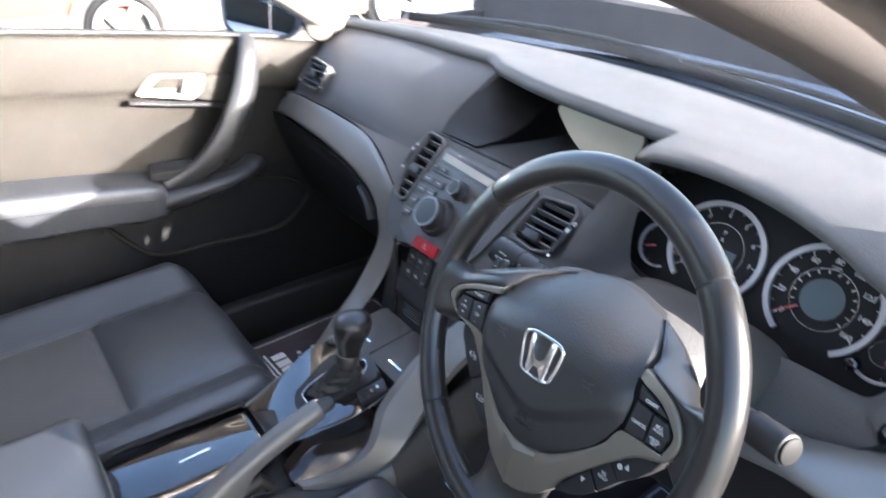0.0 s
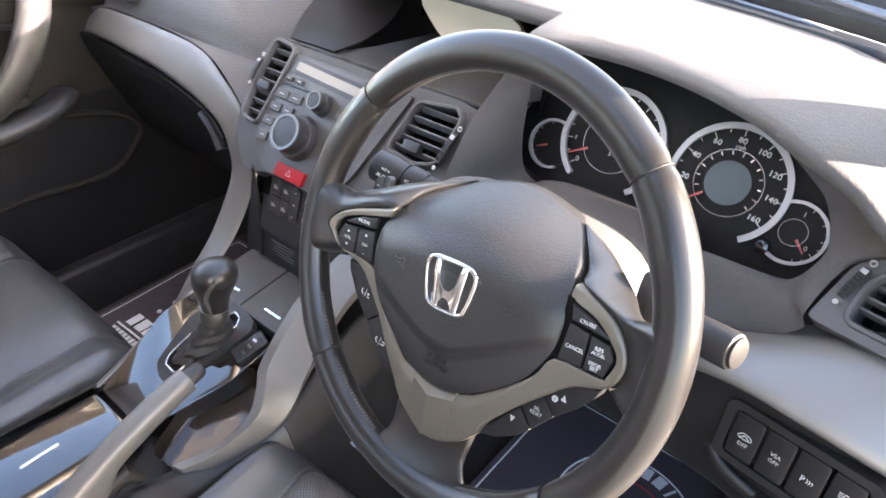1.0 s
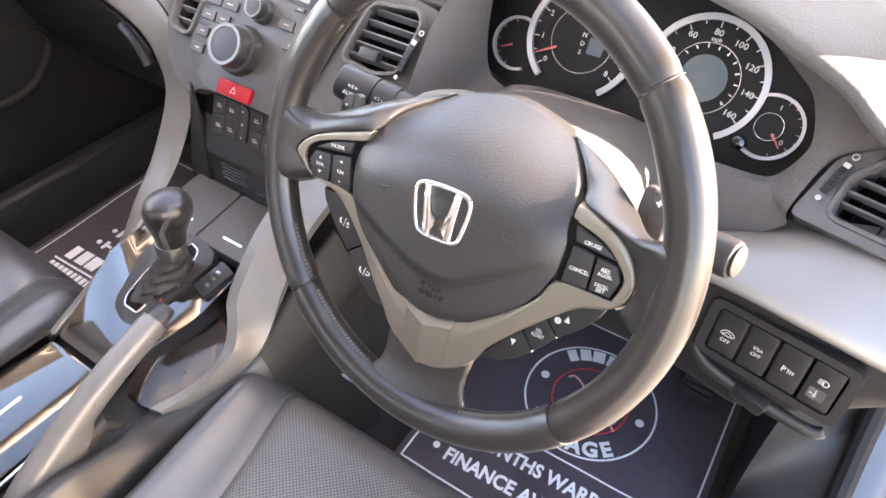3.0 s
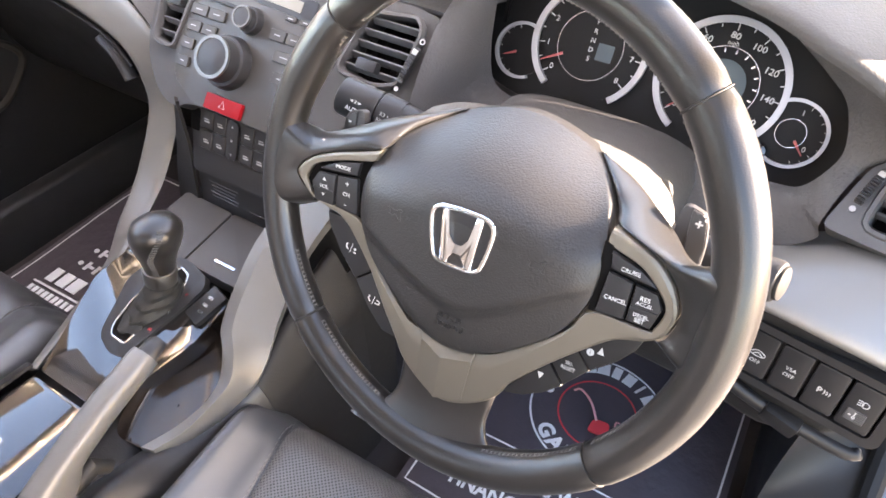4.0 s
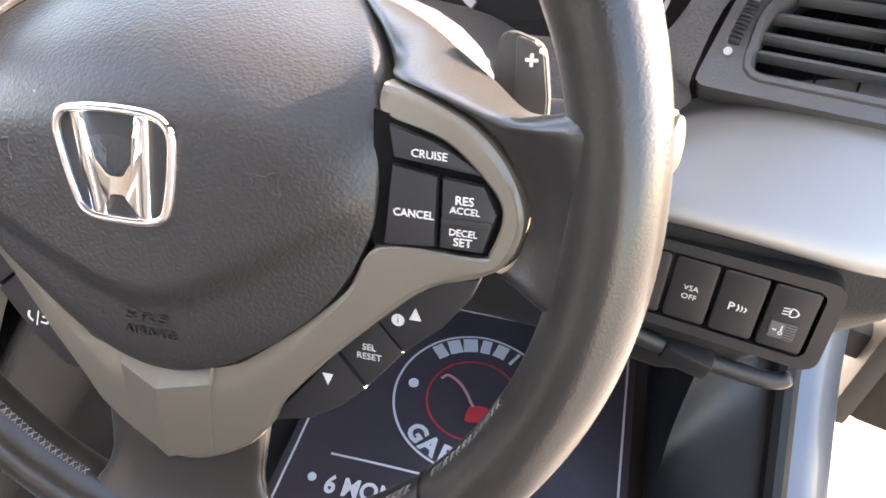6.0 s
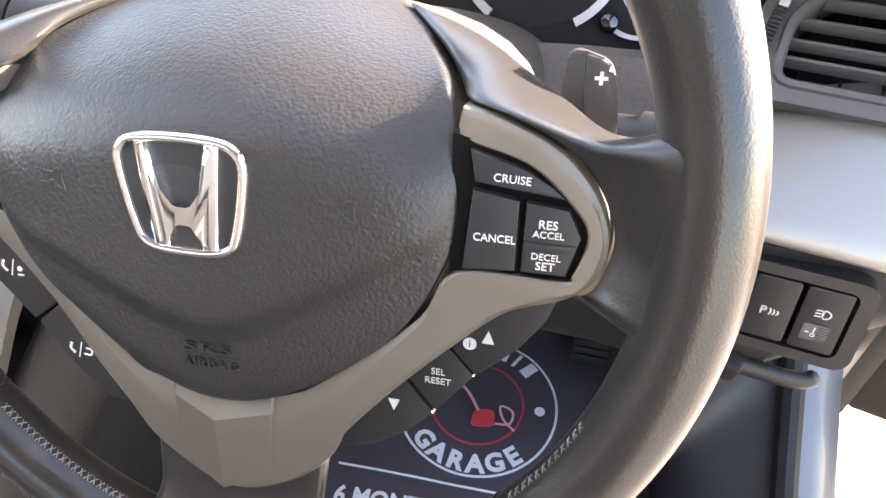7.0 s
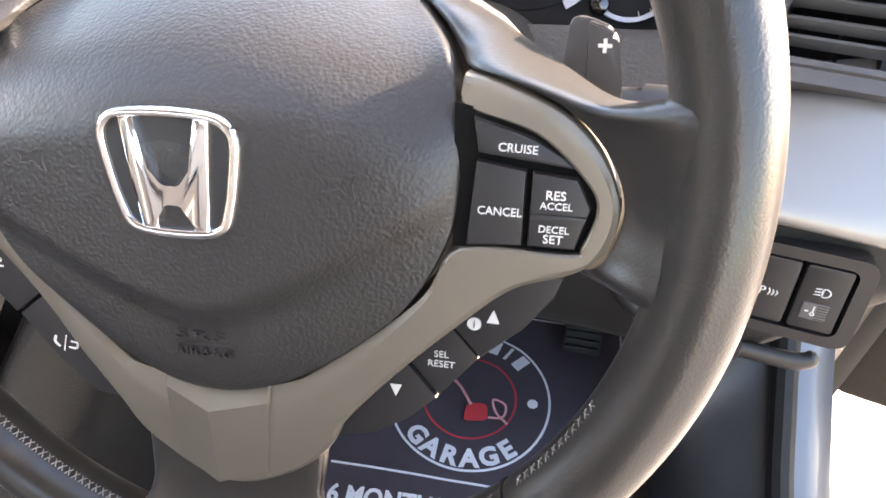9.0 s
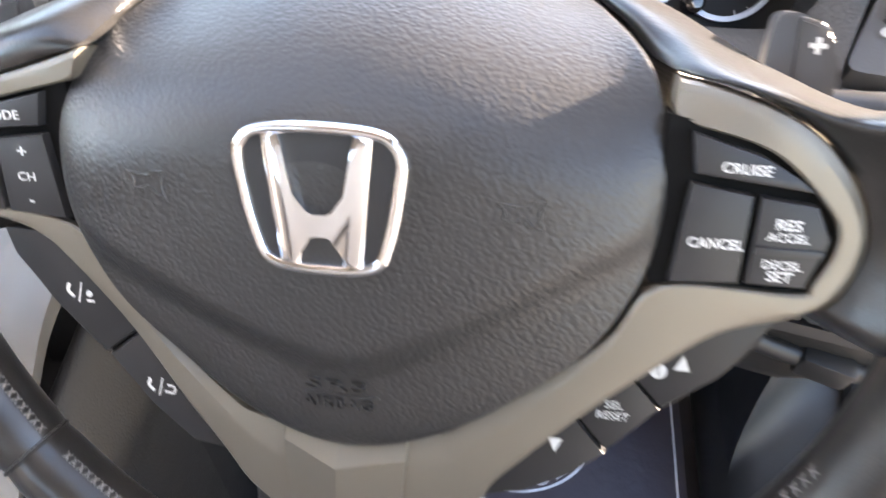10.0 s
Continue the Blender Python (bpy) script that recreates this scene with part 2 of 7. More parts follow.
SEAT = surface("seat_leather", (0.026, 0.028, 0.032), 0.40, spec=0.75, grain=0.14, grain_size=0.0012, vary=0.14, vary_size=0.09, even=True, cells=True)
PERF = perforated("seat_leather_perforated", (0.085, 0.084, 0.085), 0.36, 0.0036)
STACKTRIM = surface("stack_plastic", (0.030, 0.029, 0.0285), 0.52, spec=0.25, grain=0.3, grain_size=0.0014, vary=0.1, cells=True)
SHROUD = surface("shroud_plastic", (0.050, 0.048, 0.046), 0.5, spec=0.35, grain=0.6, grain_size=0.0022, vary=0.1, cells=True)
CUPWELL = surface("cup_well_plastic", (0.016, 0.012, 0.009), 0.16, spec=0.5, vary=0.3, vary_size=0.03)
PIANO = surface("piano_black_lacquer", (0.012, 0.010, 0.009), 0.06, vary=0.2, coat=1.0)
MATVINYL = surface("mat_print", (0.070, 0.059, 0.068), 0.32, vary=0.2, vary_size=0.12, grain=0.3, grain_size=0.02)
MATINK = surface("mat_white_print", (0.80, 0.80, 0.81), 0.5, vary=0.06)
CARPET = surface("carpet", (0.050, 0.045, 0.046), 0.95, spec=0.1, grain=1.0, grain_size=0.002, vary=0.3)
GAUGE = surface("gauge_face", (0.005, 0.005, 0.0055), 0.45, spec=0.2, vary=0.1)
GAUGERING = surface("gauge_ring", (0.42, 0.42, 0.44), 0.35, metal=0.6, vary=0.04)
# beige base stands in for sunlight reflected by the blank screen
LCD = surface("lcd_panel_glare", (0.50, 0.44, 0.34), 0.35, vary=0.08)
# part of the sky's reflection is put into this bluish base, under a gloss coat
LCDBLUE = surface("lcd_sky_tint", (0.075, 0.098, 0.110), 0.12, vary=0.06, coat=1.0)
DOORTRIM = surface("door_vinyl", (0.016, 0.0143, 0.0118), 0.68, spec=0.12, grain=0.5, grain_size=0.002, vary=0.10, vary_size=0.15, cells=True)
SLAT = surface("slat_grey_plastic", (0.060, 0.060, 0.062), 0.42, vary=0.06)
BAND = surface("band_satin_grey", (0.115, 0.110, 0.102), 0.40, metal=0.45, vary=0.05, grain=0.05, grain_size=0.0005)
CONSOLE_TRIM = surface("console_satin_titanium", (0.090, 0.089, 0.086), 0.42, metal=0.2, vary=0.06, grain=0.05, grain_size=0.0005)
LIDGREY = surface("lid_dark_grey", (0.034, 0.033, 0.0325), 0.45, spec=0.3, vary=0.08, grain=0.1, grain_size=0.0006)
# same cloth as the headliner, darkened for the shade on the driver's pillar
PILLARSHADE = surface("pillar_cloth_shaded", (0.042, 0.035, 0.031), 0.9, grain=0.4, grain_size=0.001, vary=0.08)
# shaded copy of the body paint: the shade is in its darker base colour
SHADEPAINT = surface("body_paint_shaded", (0.055, 0.066, 0.085), 0.42, metal=0.3, vary=0.05, coat=0.25)
BOOT = surface("boot_leather", (0.020, 0.020, 0.020), 0.5, spec=0.25, grain=0.3, grain_size=0.0012, vary=0.15, vary_size=0.02, cells=True)
KICKTRIM = surface("kick_trim_plastic", (0.015, 0.015, 0.016), 0.5, grain=0.3, grain_size=0.0014, vary=0.1, cells=True)
RADIOLCD = surface("radio_lcd", (0.13, 0.12, 0.095), 0.3, vary=0.05)
NEEDLE = surface("needle_red", (0.36, 0.075, 0.07), 0.45, vary=0.08)
LEGEND = surface("dim_legend", (0.26, 0.26, 0.26), 0.5, vary=0.05)
TWEETER = surface("tweeter_cloth", (0.07, 0.062, 0.052), 0.8, spec=0.2, grain=0.5, grain_size=0.0012, vary=0.08)
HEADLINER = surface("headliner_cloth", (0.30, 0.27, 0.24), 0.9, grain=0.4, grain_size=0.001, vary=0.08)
DARKTHREAD = surface("dark_thread", (0.050, 0.049, 0.047), 0.7, vary=0.2)
THREAD = surface("stitching_thread", (0.10, 0.098, 0.095), 0.7, vary=0.2)
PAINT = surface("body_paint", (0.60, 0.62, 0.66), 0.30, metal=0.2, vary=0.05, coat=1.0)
RUBBER = surface("rubber_seal", (0.012, 0.012, 0.012), 0.6, spec=0.25, vary=0.2)
GLASS = glass("clear_glass")

# ---- steering wheel ----
WM = Matrix.Translation((0.37, 0, 0.70)) @ Matrix.Rotation(radians(-4.3), 4, "Y") @ Matrix.Rotation(radians(68), 4, "X")
wheel = thing("steering_wheel", "black leather three-spoke steering wheel with titanium trim and buttons", "steering wheel", WM)
RIM = 0.1824


def on_rim(p):
    """The rim's plane lies a little behind the trim's, and leans."""
    return Vector((p.x - 0.0058, p.y - 0.0008, p.z - 0.018 + 0.068 * p.x - 0.031 * p.y))


def rim_piece(a0, a1, n, name, label=""):
    """A stretch of the rim's leather between two angles, thicker at the thumb grips."""
    bm = bmesh.new()
    rings = []
    for i in range(n + 1):
        f = i / n
        a = a0 + (a1 - a0) * f
        t = radians(a)
        grip = math.exp(-((abs(90 - a % 360 if a % 360 < 180 else 270 - a % 360) - 62) / 9) ** 2) if 0 < a % 360 < 180 else 0
        pinch = 0.0007 if i in (0, n) else 0.0
        ru, rv = 0.0156 + 0.0010 * grip - pinch, 0.0152 + 0.0010 * grip - pinch
        c = Vector((math.cos(t), math.sin(t), 0))
        r = RIM - 0.0008 * grip
        rings.append([on_rim(c * (r + ru * math.cos(u)) + Vector((0, 0, rv * math.sin(u)))) for u in [2 * math.pi * j / 28 for j in range(28)]])
    # rounded ends at the seams
    for end in (0, -1):
        mid = sum(rings[end], Vector()) / 28
        rings[end] = [mid + (p - mid) * 0.985 for p in rings[end]]
    loft(bm, rings)
    return part(name, bm, LEATHER, wheel, label)


rim_piece(43.6, 136.4, 40, "rim_top")
rim_piece(-42.6, 43.0, 40, "rim_side", "smooth worn leather grip")
rim_piece(137.0, 222.6, 40, "rim_side", "smooth worn leather grip")
rim_piece(223.2, 316.8, 40, "rim_bottom")


def seam(bm, a):
    t = radians(a)
    c = Vector((math.cos(t), math.sin(t), 0))
    pts = [on_rim(c * (RIM + 0.0151 * math.cos(u)) + Vector((0, 0, 0.0147 * math.sin(u)))) for u in [2 * math.pi * j / 24 for j in range(24)]]
    tube(bm, pts, 0.0006, n=6, up=c.cross((0, 0, 1)), closed=True)


for a in (43.3, 136.7, 222.9, 317.1):
    bm = bmesh.new()
    seam(bm, a)
    part("seam", bm, RUBBER, wheel)

# hand stitching along the inside of the rim
for a0, a1 in ((48, 132), (-40, -24), (22, 42), (138, 158), (204, 222), (226, 254), (288, 316)):
    bm = bmesh.new()
    k = int((a1 - a0) * 0.8)
    for i in range(k):
        t = radians(a0 + (a1 - a0) * (i + 0.5) / k)
        c = Vector((math.cos(t), math.sin(t), 0))
        d = Vector((-math.sin(t), math.cos(t), 0))
        base = on_rim(c * (RIM - 0.0153) + Vector((0, 0, 0.0035)))
        for sgn in (1, -1):
            p, q = base - d * 0.0011 * sgn + Vector((0, 0, 0.0016)) + c * 0.0007, base + d * 0.0011 * sgn - Vector((0, 0, 0.0016)) - c * 0.0002
            tube(bm, [p, (p + q) / 2 - c * 0.0006, q], 0.00033, n=5)
    part("stitching", bm, THREAD, wheel, "dark grey zigzag stitching")


# leather-wrapped side spokes: a saddle from the pad's edge and the trim out to the rim
SPOKE_IN = [(0.0600, 0.0650, -0.085), (0.0815, 0.0510, -0.056), (0.0910, 0.0410, -0.042), (0.0972, 0.0374, -0.0245), (0.1115, 0.0347, -0.0150), (0.1297, 0.0270, -0.0125), (0.1430, 0.0137, -0.0125), (0.1497, -0.0030, -0.0125), (0.1466, -0.0188, -0.0125), (0.1415, -0.0255, -0.0135), (0.1350, -0.0288, -0.0160)]
SPOKE_OUT = [(0.0605, 0.0660, -0.083), (0.0850, 0.0585, -0.072), (0.1000, 0.0520, -0.064), (0.1130, 0.0445, -0.057), (0.1290, 0.0360, -0.048), (0.1460, 0.0300, -0.040), (0.1700, 0.0330, -0.03), (0.1780, -0.0030, -0.03), (0.1770, -0.0200, -0.03), (0.1735, -0.0340, -0.03), (0.1690, -0.0400, -0.03)]
SPOKE_IN_L = [(0.0500, 0.0710, -0.080), (0.0715, 0.0560, -0.046), (0.0785, 0.0470, -0.030), (0.0825, 0.0398, -0.0190), (0.1000, 0.0340, -0.0176), (0.1260, 0.0263, -0.0174), (0.1475, 0.0166, -0.0174), (0.1603, 0.0030, -0.0174), (0.1540, -0.0068, -0.0174), (0.1440, -0.0138, -0.0184), (0.1345, -0.0185, -0.0205)]
SPOKE_OUT_L = [(0.0505, 0.0720, -0.083), (0.0720, 0.0650, -0.064), (0.0930, 0.0575, -0.048), (0.1120, 0.0490, -0.038), (0.1290, 0.0410, -0.031), (0.1445, 0.0360, -0.027), (0.1760, 0.0345, -0.03), (0.1855, -0.0030, -0.03), (0.1840, -0.0180, -0.03), (0.1775, -0.0290, -0.03), (0.1700, -0.0330, -0.03)]
SPOKE_RIM = [0, 0, 0, 0, 0.06, 0.45, 1, 1, 1, 0.9, 0.6]


def spoke(sign):
    a, b = cr(SPOKE_IN if sign > 0 else SPOKE_IN_L, 6), cr(SPOKE_OUT if sign > 0 else SPOKE_OUT_L, 6)
    w = [q.x for q in cr([(k, 0, 0) for k in SPOKE_RIM], 6)]
    n = len(a)
    rings = []
    for i in range(n):
        k = max(0.0, min(1.0, w[i]))
        end = max(0.0, (i - (n - 9)) / 8)
        drop = (-0.013 if sign > 0 else -0.007) * end ** 2
        seat_z = on_rim(Vector((sign * b[i].x, b[i].y, 0))).z + 0.012
        if sign < 0:
            over = math.hypot(0.0058 - b[i].x, b[i].y + 0.0008) - RIM
            seat_z += math.sqrt(max(0.0, 0.0152 ** 2 - over * over)) - 0.0127
        ring = []
        for j in range(17):
            u = j / 16
            wide = min(1.0, (b[i] - a[i]).length / 0.03)
            free = a[i].z + (b[i].z - a[i].z) * u ** (2.4 if sign > 0 else 3.5) + (0.0040 if sign > 0 else 0.0012) * wide * math.sin(math.pi * u ** 0.7)
            e = u * u * (3 - 2 * u)
            held = a[i].z + (0.0035 if sign > 0 else 0.0010) * math.sin(math.pi * u) + (seat_z - a[i].z) * e
            z = free + (held - free) * k + drop * (1 - 0.6 * u)
            q = a[i].lerp(b[i], u)
            ring.append(Vector((sign * q.x, q.y, z)))
        zb = min(ring[-1].z, a[i].z)
        ring += [Vector((sign * b[i].x * 0.99, b[i].y - 0.002, zb - 0.006)), Vector((sign * (a[i].x + b[i].x) / 2, (a[i].y + b[i].y) / 2 - 0.002, zb - 0.012)), Vector((sign * a[i].x, a[i].y - 0.001, zb - 0.010))]
        rings.append(ring)
    bm = bmesh.new()
    loft(bm, rings)
    return part("side_spoke", bm, LEATHER, wheel, "leather-wrapped side spoke", sharp=60)


for sgn in (1, -1):
    spoke(sgn)

# lower spoke: leather foot from the rim up to the titanium trim
bm = bmesh.new()
rings = []
for f in range(15):
    k = f / 14
    y = -0.184 + 0.076 * k
    xl, xr = -0.0385 - 0.036 * max(0, 0.55 - k) ** 2 * 3.3, 0.0405 + 0.036 * max(0, 0.55 - k) ** 2 * 3.3 + 0.009 * max(0, k - 0.55)
    cxx, w = (xl + xr) / 2, (xr - xl) / 2
    z1 = -0.0145 + 0.0160 * max(0.0, 0.62 - k) ** 1.7 * 2.0
    z0 = -0.016 - 0.014 * k
    rings.append([Vector((cxx + w * math.copysign(abs(math.cos(u)) ** 0.8, math.cos(u)), y, (z0 + z1) / 2 + (z1 - z0) / 2 * math.copysign(abs(math.sin(u)) ** 0.55, math.sin(u)))) for u in [2 * math.pi * j / 44 for j in range(44)]])
loft(bm, rings)
part("lower_spoke", bm, LEATHER, wheel, "leather-wrapped lower spoke", sharp=60)

# hub behind the pad
bm = bmesh.new()
prism(bm, [(0.062 * math.cos(u), -0.025 + 0.048 * math.sin(u)) for u in [2 * math.pi * j / 40 for j in range(40)]], -0.09, -0.028)
part("hub", bm, SMOOTH, wheel)

# airbag pad: rounded shield, domed, with a dished lower face
PAD_OUT = [(0.0600, 0.0635, -0.080), (0.0800, 0.0495, -0.046), (0.0900, 0.0380, -0.0245), (0.0955, 0.0220, -0.0155), (0.0970, 0.0060, -0.0132), (0.0935, -0.018, -0.0115), (0.0805, -0.043, -0.0090), (0.0605, -0.0625, -0.0085), (0.0382, -0.0785, -0.0085), (0.0140, -0.0882, -0.0085),
           (-0.0100, -0.0882, -0.0085), (-0.0342, -0.0775, -0.0085), (-0.0563, -0.0594, -0.0085), (-0.0763, -0.0402, -0.0090), (-0.0900, -0.016, -0.0120), (-0.0930, 0.006, -0.0145), (-0.0910, 0.022, -0.0180), (-0.0840, 0.040, -0.0280), (-0.0710, 0.0550, -0.046), (-0.0500, 0.0700, -0.080), (-0.0250, 0.0780, -0.087), (0.0, 0.0800, -0.089), (0.0300, 0.0750, -0.086)]


def pad_z(x, y):
    """The pad's face: a shallow dome that rolls away towards the dash, with a V-shaped dish below the badge."""
    t = y + (1.45 if x > 0 else 1.9) * x * x
    z = 0.0015 - 0.9 * x * x - 0.093 * max(0.0, (t - 0.010) / 0.07) ** 2.2
    d = x - 0.004
    yb = -0.0540 + (0.65 if d > 0 else 0.46) * (math.sqrt(d * d + 0.018 ** 2) - 0.018)
    low = max(0.0, min(1.0, (yb - y) / 0.015 + 0.5))
    return z - 0.0048 * low * low * (3 - 2 * low)


outl = cr(PAD_OUT, 6, True)
bm = bmesh.new()
rings = [[Vector((p.x, p.y, p.z - 0.016)) for p in outl]]
for s in [1.0, 0.994, 0.985, 0.972, 0.957, 0.94] + [0.92 - 0.02 * k for k in range(34)] + [0.22, 0.15, 0.08, 0.02]:
    ring = []
    for p in outl:
        q = p * s
        ring.append(Vector((q.x, q.y, pad_z(q.x, q.y) + (p.z - pad_z(p.x, p.y)) * s ** 11 - (0.0010 if s > 0.999 else 0.0))))
    rings.append(ring)
loft(bm, rings)
pad = part("airbag_pad", bm, PAD, wheel, "black grained vinyl airbag cover", sharp=50)


def embossed(text, size, x, y, wide):
    ob = lettering(text, size, pose(x, y, 0), PAD, pad, name="embossed_lettering", extrude=0.0009, space=1.1, wide=wide)
    for v in ob.data.vertices:
        v.co.z += pad_z(v.co.x, v.co.y)


embossed("SRS", 0.0056, 0.0017, -0.0622, 2.35)
embossed("AIRBAG", 0.0052, 0.0022, -0.0690, 1.25)
bm = bmesh.new()
tube(bm, [(x, -0.0656, pad_z(x, -0.0656)) for x in (-0.009, 0.0, 0.008, 0.0158)], 0.0004, n=6)
part("embossed_line", bm, PAD, pad)
# horn marks pressed into the pad
for x, y in ((0.0578, 0.0006), (-0.0540, 0.0022)):
    bm = bmesh.new()
    for run in ([(-0.0066, 0.0030), (-0.0030, 0.0026), (0.0010, 0.0022), (0.0030, 0.0036), (0.0062, 0.0038)], [(-0.0050, -0.0018), (-0.0020, -0.0020), (0.0008, -0.0010), (0.0030, -0.0034), (0.0058, -0.0040)],
                [(-0.0066, 0.0030), (-0.0052, 0.0018), (-0.0044, 0.0004), (-0.0050, -0.0018)], [(0.0062, 0.0038), (0.0052, 0.0014), (0.0050, -0.0010), (0.0058, -0.0040)], [(0.0008, -0.0010), (0.0018, -0.0030), (0.0034, -0.0026)]):
        tube(bm, [(x + p.x, y + p.y, pad_z(x + p.x, y + p.y)) for p in cr([(a, b, 0) for a, b in run], 3)], 0.00042, n=6)
    part("horn_mark", bm, PAD, pad)

# chrome badge: rounded frame, two flared uprights joined by a low crossbar
EX, EY, EZ = 0.0016, 0.0012, 0.0016


def badge_outline(w_top, w_bot, h, r):
    k = [(w_top / 2, h / 2 - r), (w_top / 2 - r * 0.3, h / 2 - r * 0.3), (w_top / 2 - r, h / 2), (0, h / 2 + 0.0008), (-w_top / 2 + r, h / 2), (-w_top / 2 + r * 0.3, h / 2 - r * 0.3), (-w_top / 2, h / 2 - r),
         (-w_bot / 2 - (w_top - w_bot) * 0.28, -h * 0.05), (-w_bot / 2, -h / 2 + r), (-w_bot / 2 + r * 0.3, -h / 2 + r * 0.3), (-w_bot / 2 + r, -h / 2), (0, -h / 2 - 0.0006), (w_bot / 2 - r, -h / 2), (w_bot / 2 - r * 0.3, -h / 2 + r * 0.3), (w_bot / 2, -h / 2 + r),
         (w_bot / 2 + (w_top - w_bot) * 0.28, -h * 0.05)]
    return cr([(x, y, 0) for x, y in k], 4, True)


bm = bmesh.new()
mid = badge_outline(0.0475, 0.0395, 0.0400, 0.0085)
tube(bm, [p + Vector((EX, EY, EZ + 0.0004)) for p in mid], 0.0017, 0.0016, n=10, closed=True)
badge = part("badge", bm, CHROME, wheel, "chrome rounded badge on the airbag cover")
bm = bmesh.new()
up = [(0.0106, 0.0192), (0.0088, 0.0095), (0.0074, 0.0022), (0.0062, -0.0014), (0.0045, -0.0037), (0.0022, -0.0047)]
leg = [(0.0020, -0.0088), (0.0040, -0.0096), (0.0052, -0.0118), (0.0060, -0.0150), (0.0064, -0.0190), (0.0124, -0.0188), (0.0136, -0.0030), (0.0162, 0.0190)]
fig = leg + up + [(-x, y) for x, y in (leg + up)[::-1]]
prism(bm, [(EX + x, EY + y) for x, y in fig], EZ - 0.001, EZ + 0.0022, bevel=0.0013, seg=2)
part("badge_figure", bm, CHROME, badge, sharp=50)
bm = bmesh.new()
prism(bm, [(p.x * 0.97 + EX, p.y * 0.97 + EY) for p in mid], EZ - 0.003, EZ - 0.0002)
part("badge_ground", bm, SMOOTH, badge)

# titanium trim: wings round the button pods, running down into one keel on the lower spoke
WING = [(0.0965, 0.0365), (0.111, 0.0335), (0.129, 0.0260), (0.142, 0.0130), (0.1485, -0.0030), (0.1455, -0.0180), (0.1350, -0.0272), (0.116, -0.0345), (0.097, -0.0515), (0.075, -0.074), (0.0545, -0.0985), (0.0490, -0.1100), (0.0410, -0.1205), (0.0300, -0.1295), (0.0150, -0.1375), (0.0020, -0.1405)]
WING_IN = [(0.0955, 0.0300), (0.0985, 0.0260), (0.1200, 0.0200), (0.1355, 0.0070), (0.1410, -0.0030), (0.1375, -0.0165), (0.1330, -0.0195), (0.0975, -0.0205), (0.0850, -0.0400), (0.0620, -0.0620), (0.0400, -0.0795), (0.0340, -0.0830), (0.0280, -0.0855), (0.0200, -0.0880), (0.0100, -0.0895), (0.0010, -0.0900)]


def trim_z(x, y):
    return -0.0092 - 0.0040 * max(0.0, min(1.0, (-y - 0.085) / 0.055)) ** 1.2 - 0.0068 * max(0.0, min(1.0, -x / 0.08)) - 0.0050 * max(0.0, min(1.0, (y - 0.016) / 0.016)) * max(0.0, min(1.0, (0.122 - x) / 0.022)) * (x > 0)


WING_L = [(0.0820, 0.0388), (0.1000, 0.0330), (0.1260, 0.0253), (0.1470, 0.0157), (0.1593, 0.0030), (0.1530, -0.0060), (0.1370, -0.0168), (0.1130, -0.0230), (0.0990, -0.0335), (0.0800, -0.0570), (0.0605, -0.0865), (0.0480, -0.1050), (0.0395, -0.1190), (0.0265, -0.1300), (0.0120, -0.1388)]
WING_IN_L = [(0.0850, 0.0305), (0.0890, 0.0283), (0.1180, 0.0212), (0.1405, 0.0125), (0.1492, 0.0010), (0.1460, -0.0072), (0.1365, -0.0148), (0.0950, -0.0200), (0.0770, -0.0455), (0.0585, -0.0670), (0.0400, -0.0830), (0.0340, -0.0858), (0.0280, -0.0878), (0.0200, -0.0893), (0.0100, -0.0903)]
outer = WING + [(-x, y) for x, y in WING_L[::-1]]
inner = WING_IN + [(-x, y) for x, y in WING_IN_L[::-1]]
o, i = cr([(x, y, 0) for x, y in outer], 5), cr([(x, y, 0) for x, y in inner], 5)
bm = bmesh.new()
rows = []
for a, b in zip(o, i):
    d = a - b
    e = d.normalized()
    row = []
    w = 0.0008 + (min(0.0085, 0.27 * d.length) - 0.0008) * max(0.0, min(1.0, (-b.y - 0.030) / 0.040))
    for q, z in ((a, -0.030), (a, -0.0030), (a - e * 0.0007, -0.0013), (a - e * 0.0024, -0.0004), (a - d * 0.35, 0.0), (a - d * 0.65, 0.0), (b + e * w, -0.0001), (b, -0.0008 - 0.30 * (w - 0.0008)), (b, -0.030)):
        row.append(Vector((q.x, q.y, z if z < -0.02 else trim_z(q.x, q.y) + z)))
    rows.append(row)
loft(bm, rows)
trim = part("spoke_trim", bm, TITAN, wheel, "satin titanium trim with button pods and keel", sharp=20)
# raised facet of the keel, fading out towards the rim
bm = bmesh.new()
rows = []
for k in range(-1, 8):
    f = max(k, 0) / 7
    up = (0.0010 * (1 - f) + 0.0001 * f) if k >= 0 else -0.0022
    row = []
    for x, y, h in ((-0.0222 - 0.001 * f, -0.0920 - 0.0360 * f, -1), (-0.0212 - 0.001 * f, -0.0920 - 0.0360 * f, 1), (-0.0010 - 0.003 * f, -0.0985 - 0.0410 * f, 2), (0.0233 - 0.004 * f, -0.0930 - 0.0370 * f, 1), (0.0239 - 0.004 * f, -0.0930 - 0.0370 * f, -1)):
        yy = y + (0.0085 if k < 0 else 0)
        z = trim_z(x, y)
        row.append(Vector((x, yy, z - 0.002 if h < 0 else z + (up if h == 1 else up + (0.0034 * (1 - 0.6 * f) if k >= 0 else 0.0)))))
    row += [Vector((0.021, row[3].y, -0.03)), Vector((-0.022, row[1].y, -0.03))]
    rows.append(row)
loft(bm, rows)
part("keel_facet", bm, TITAN, trim, sharp=4)


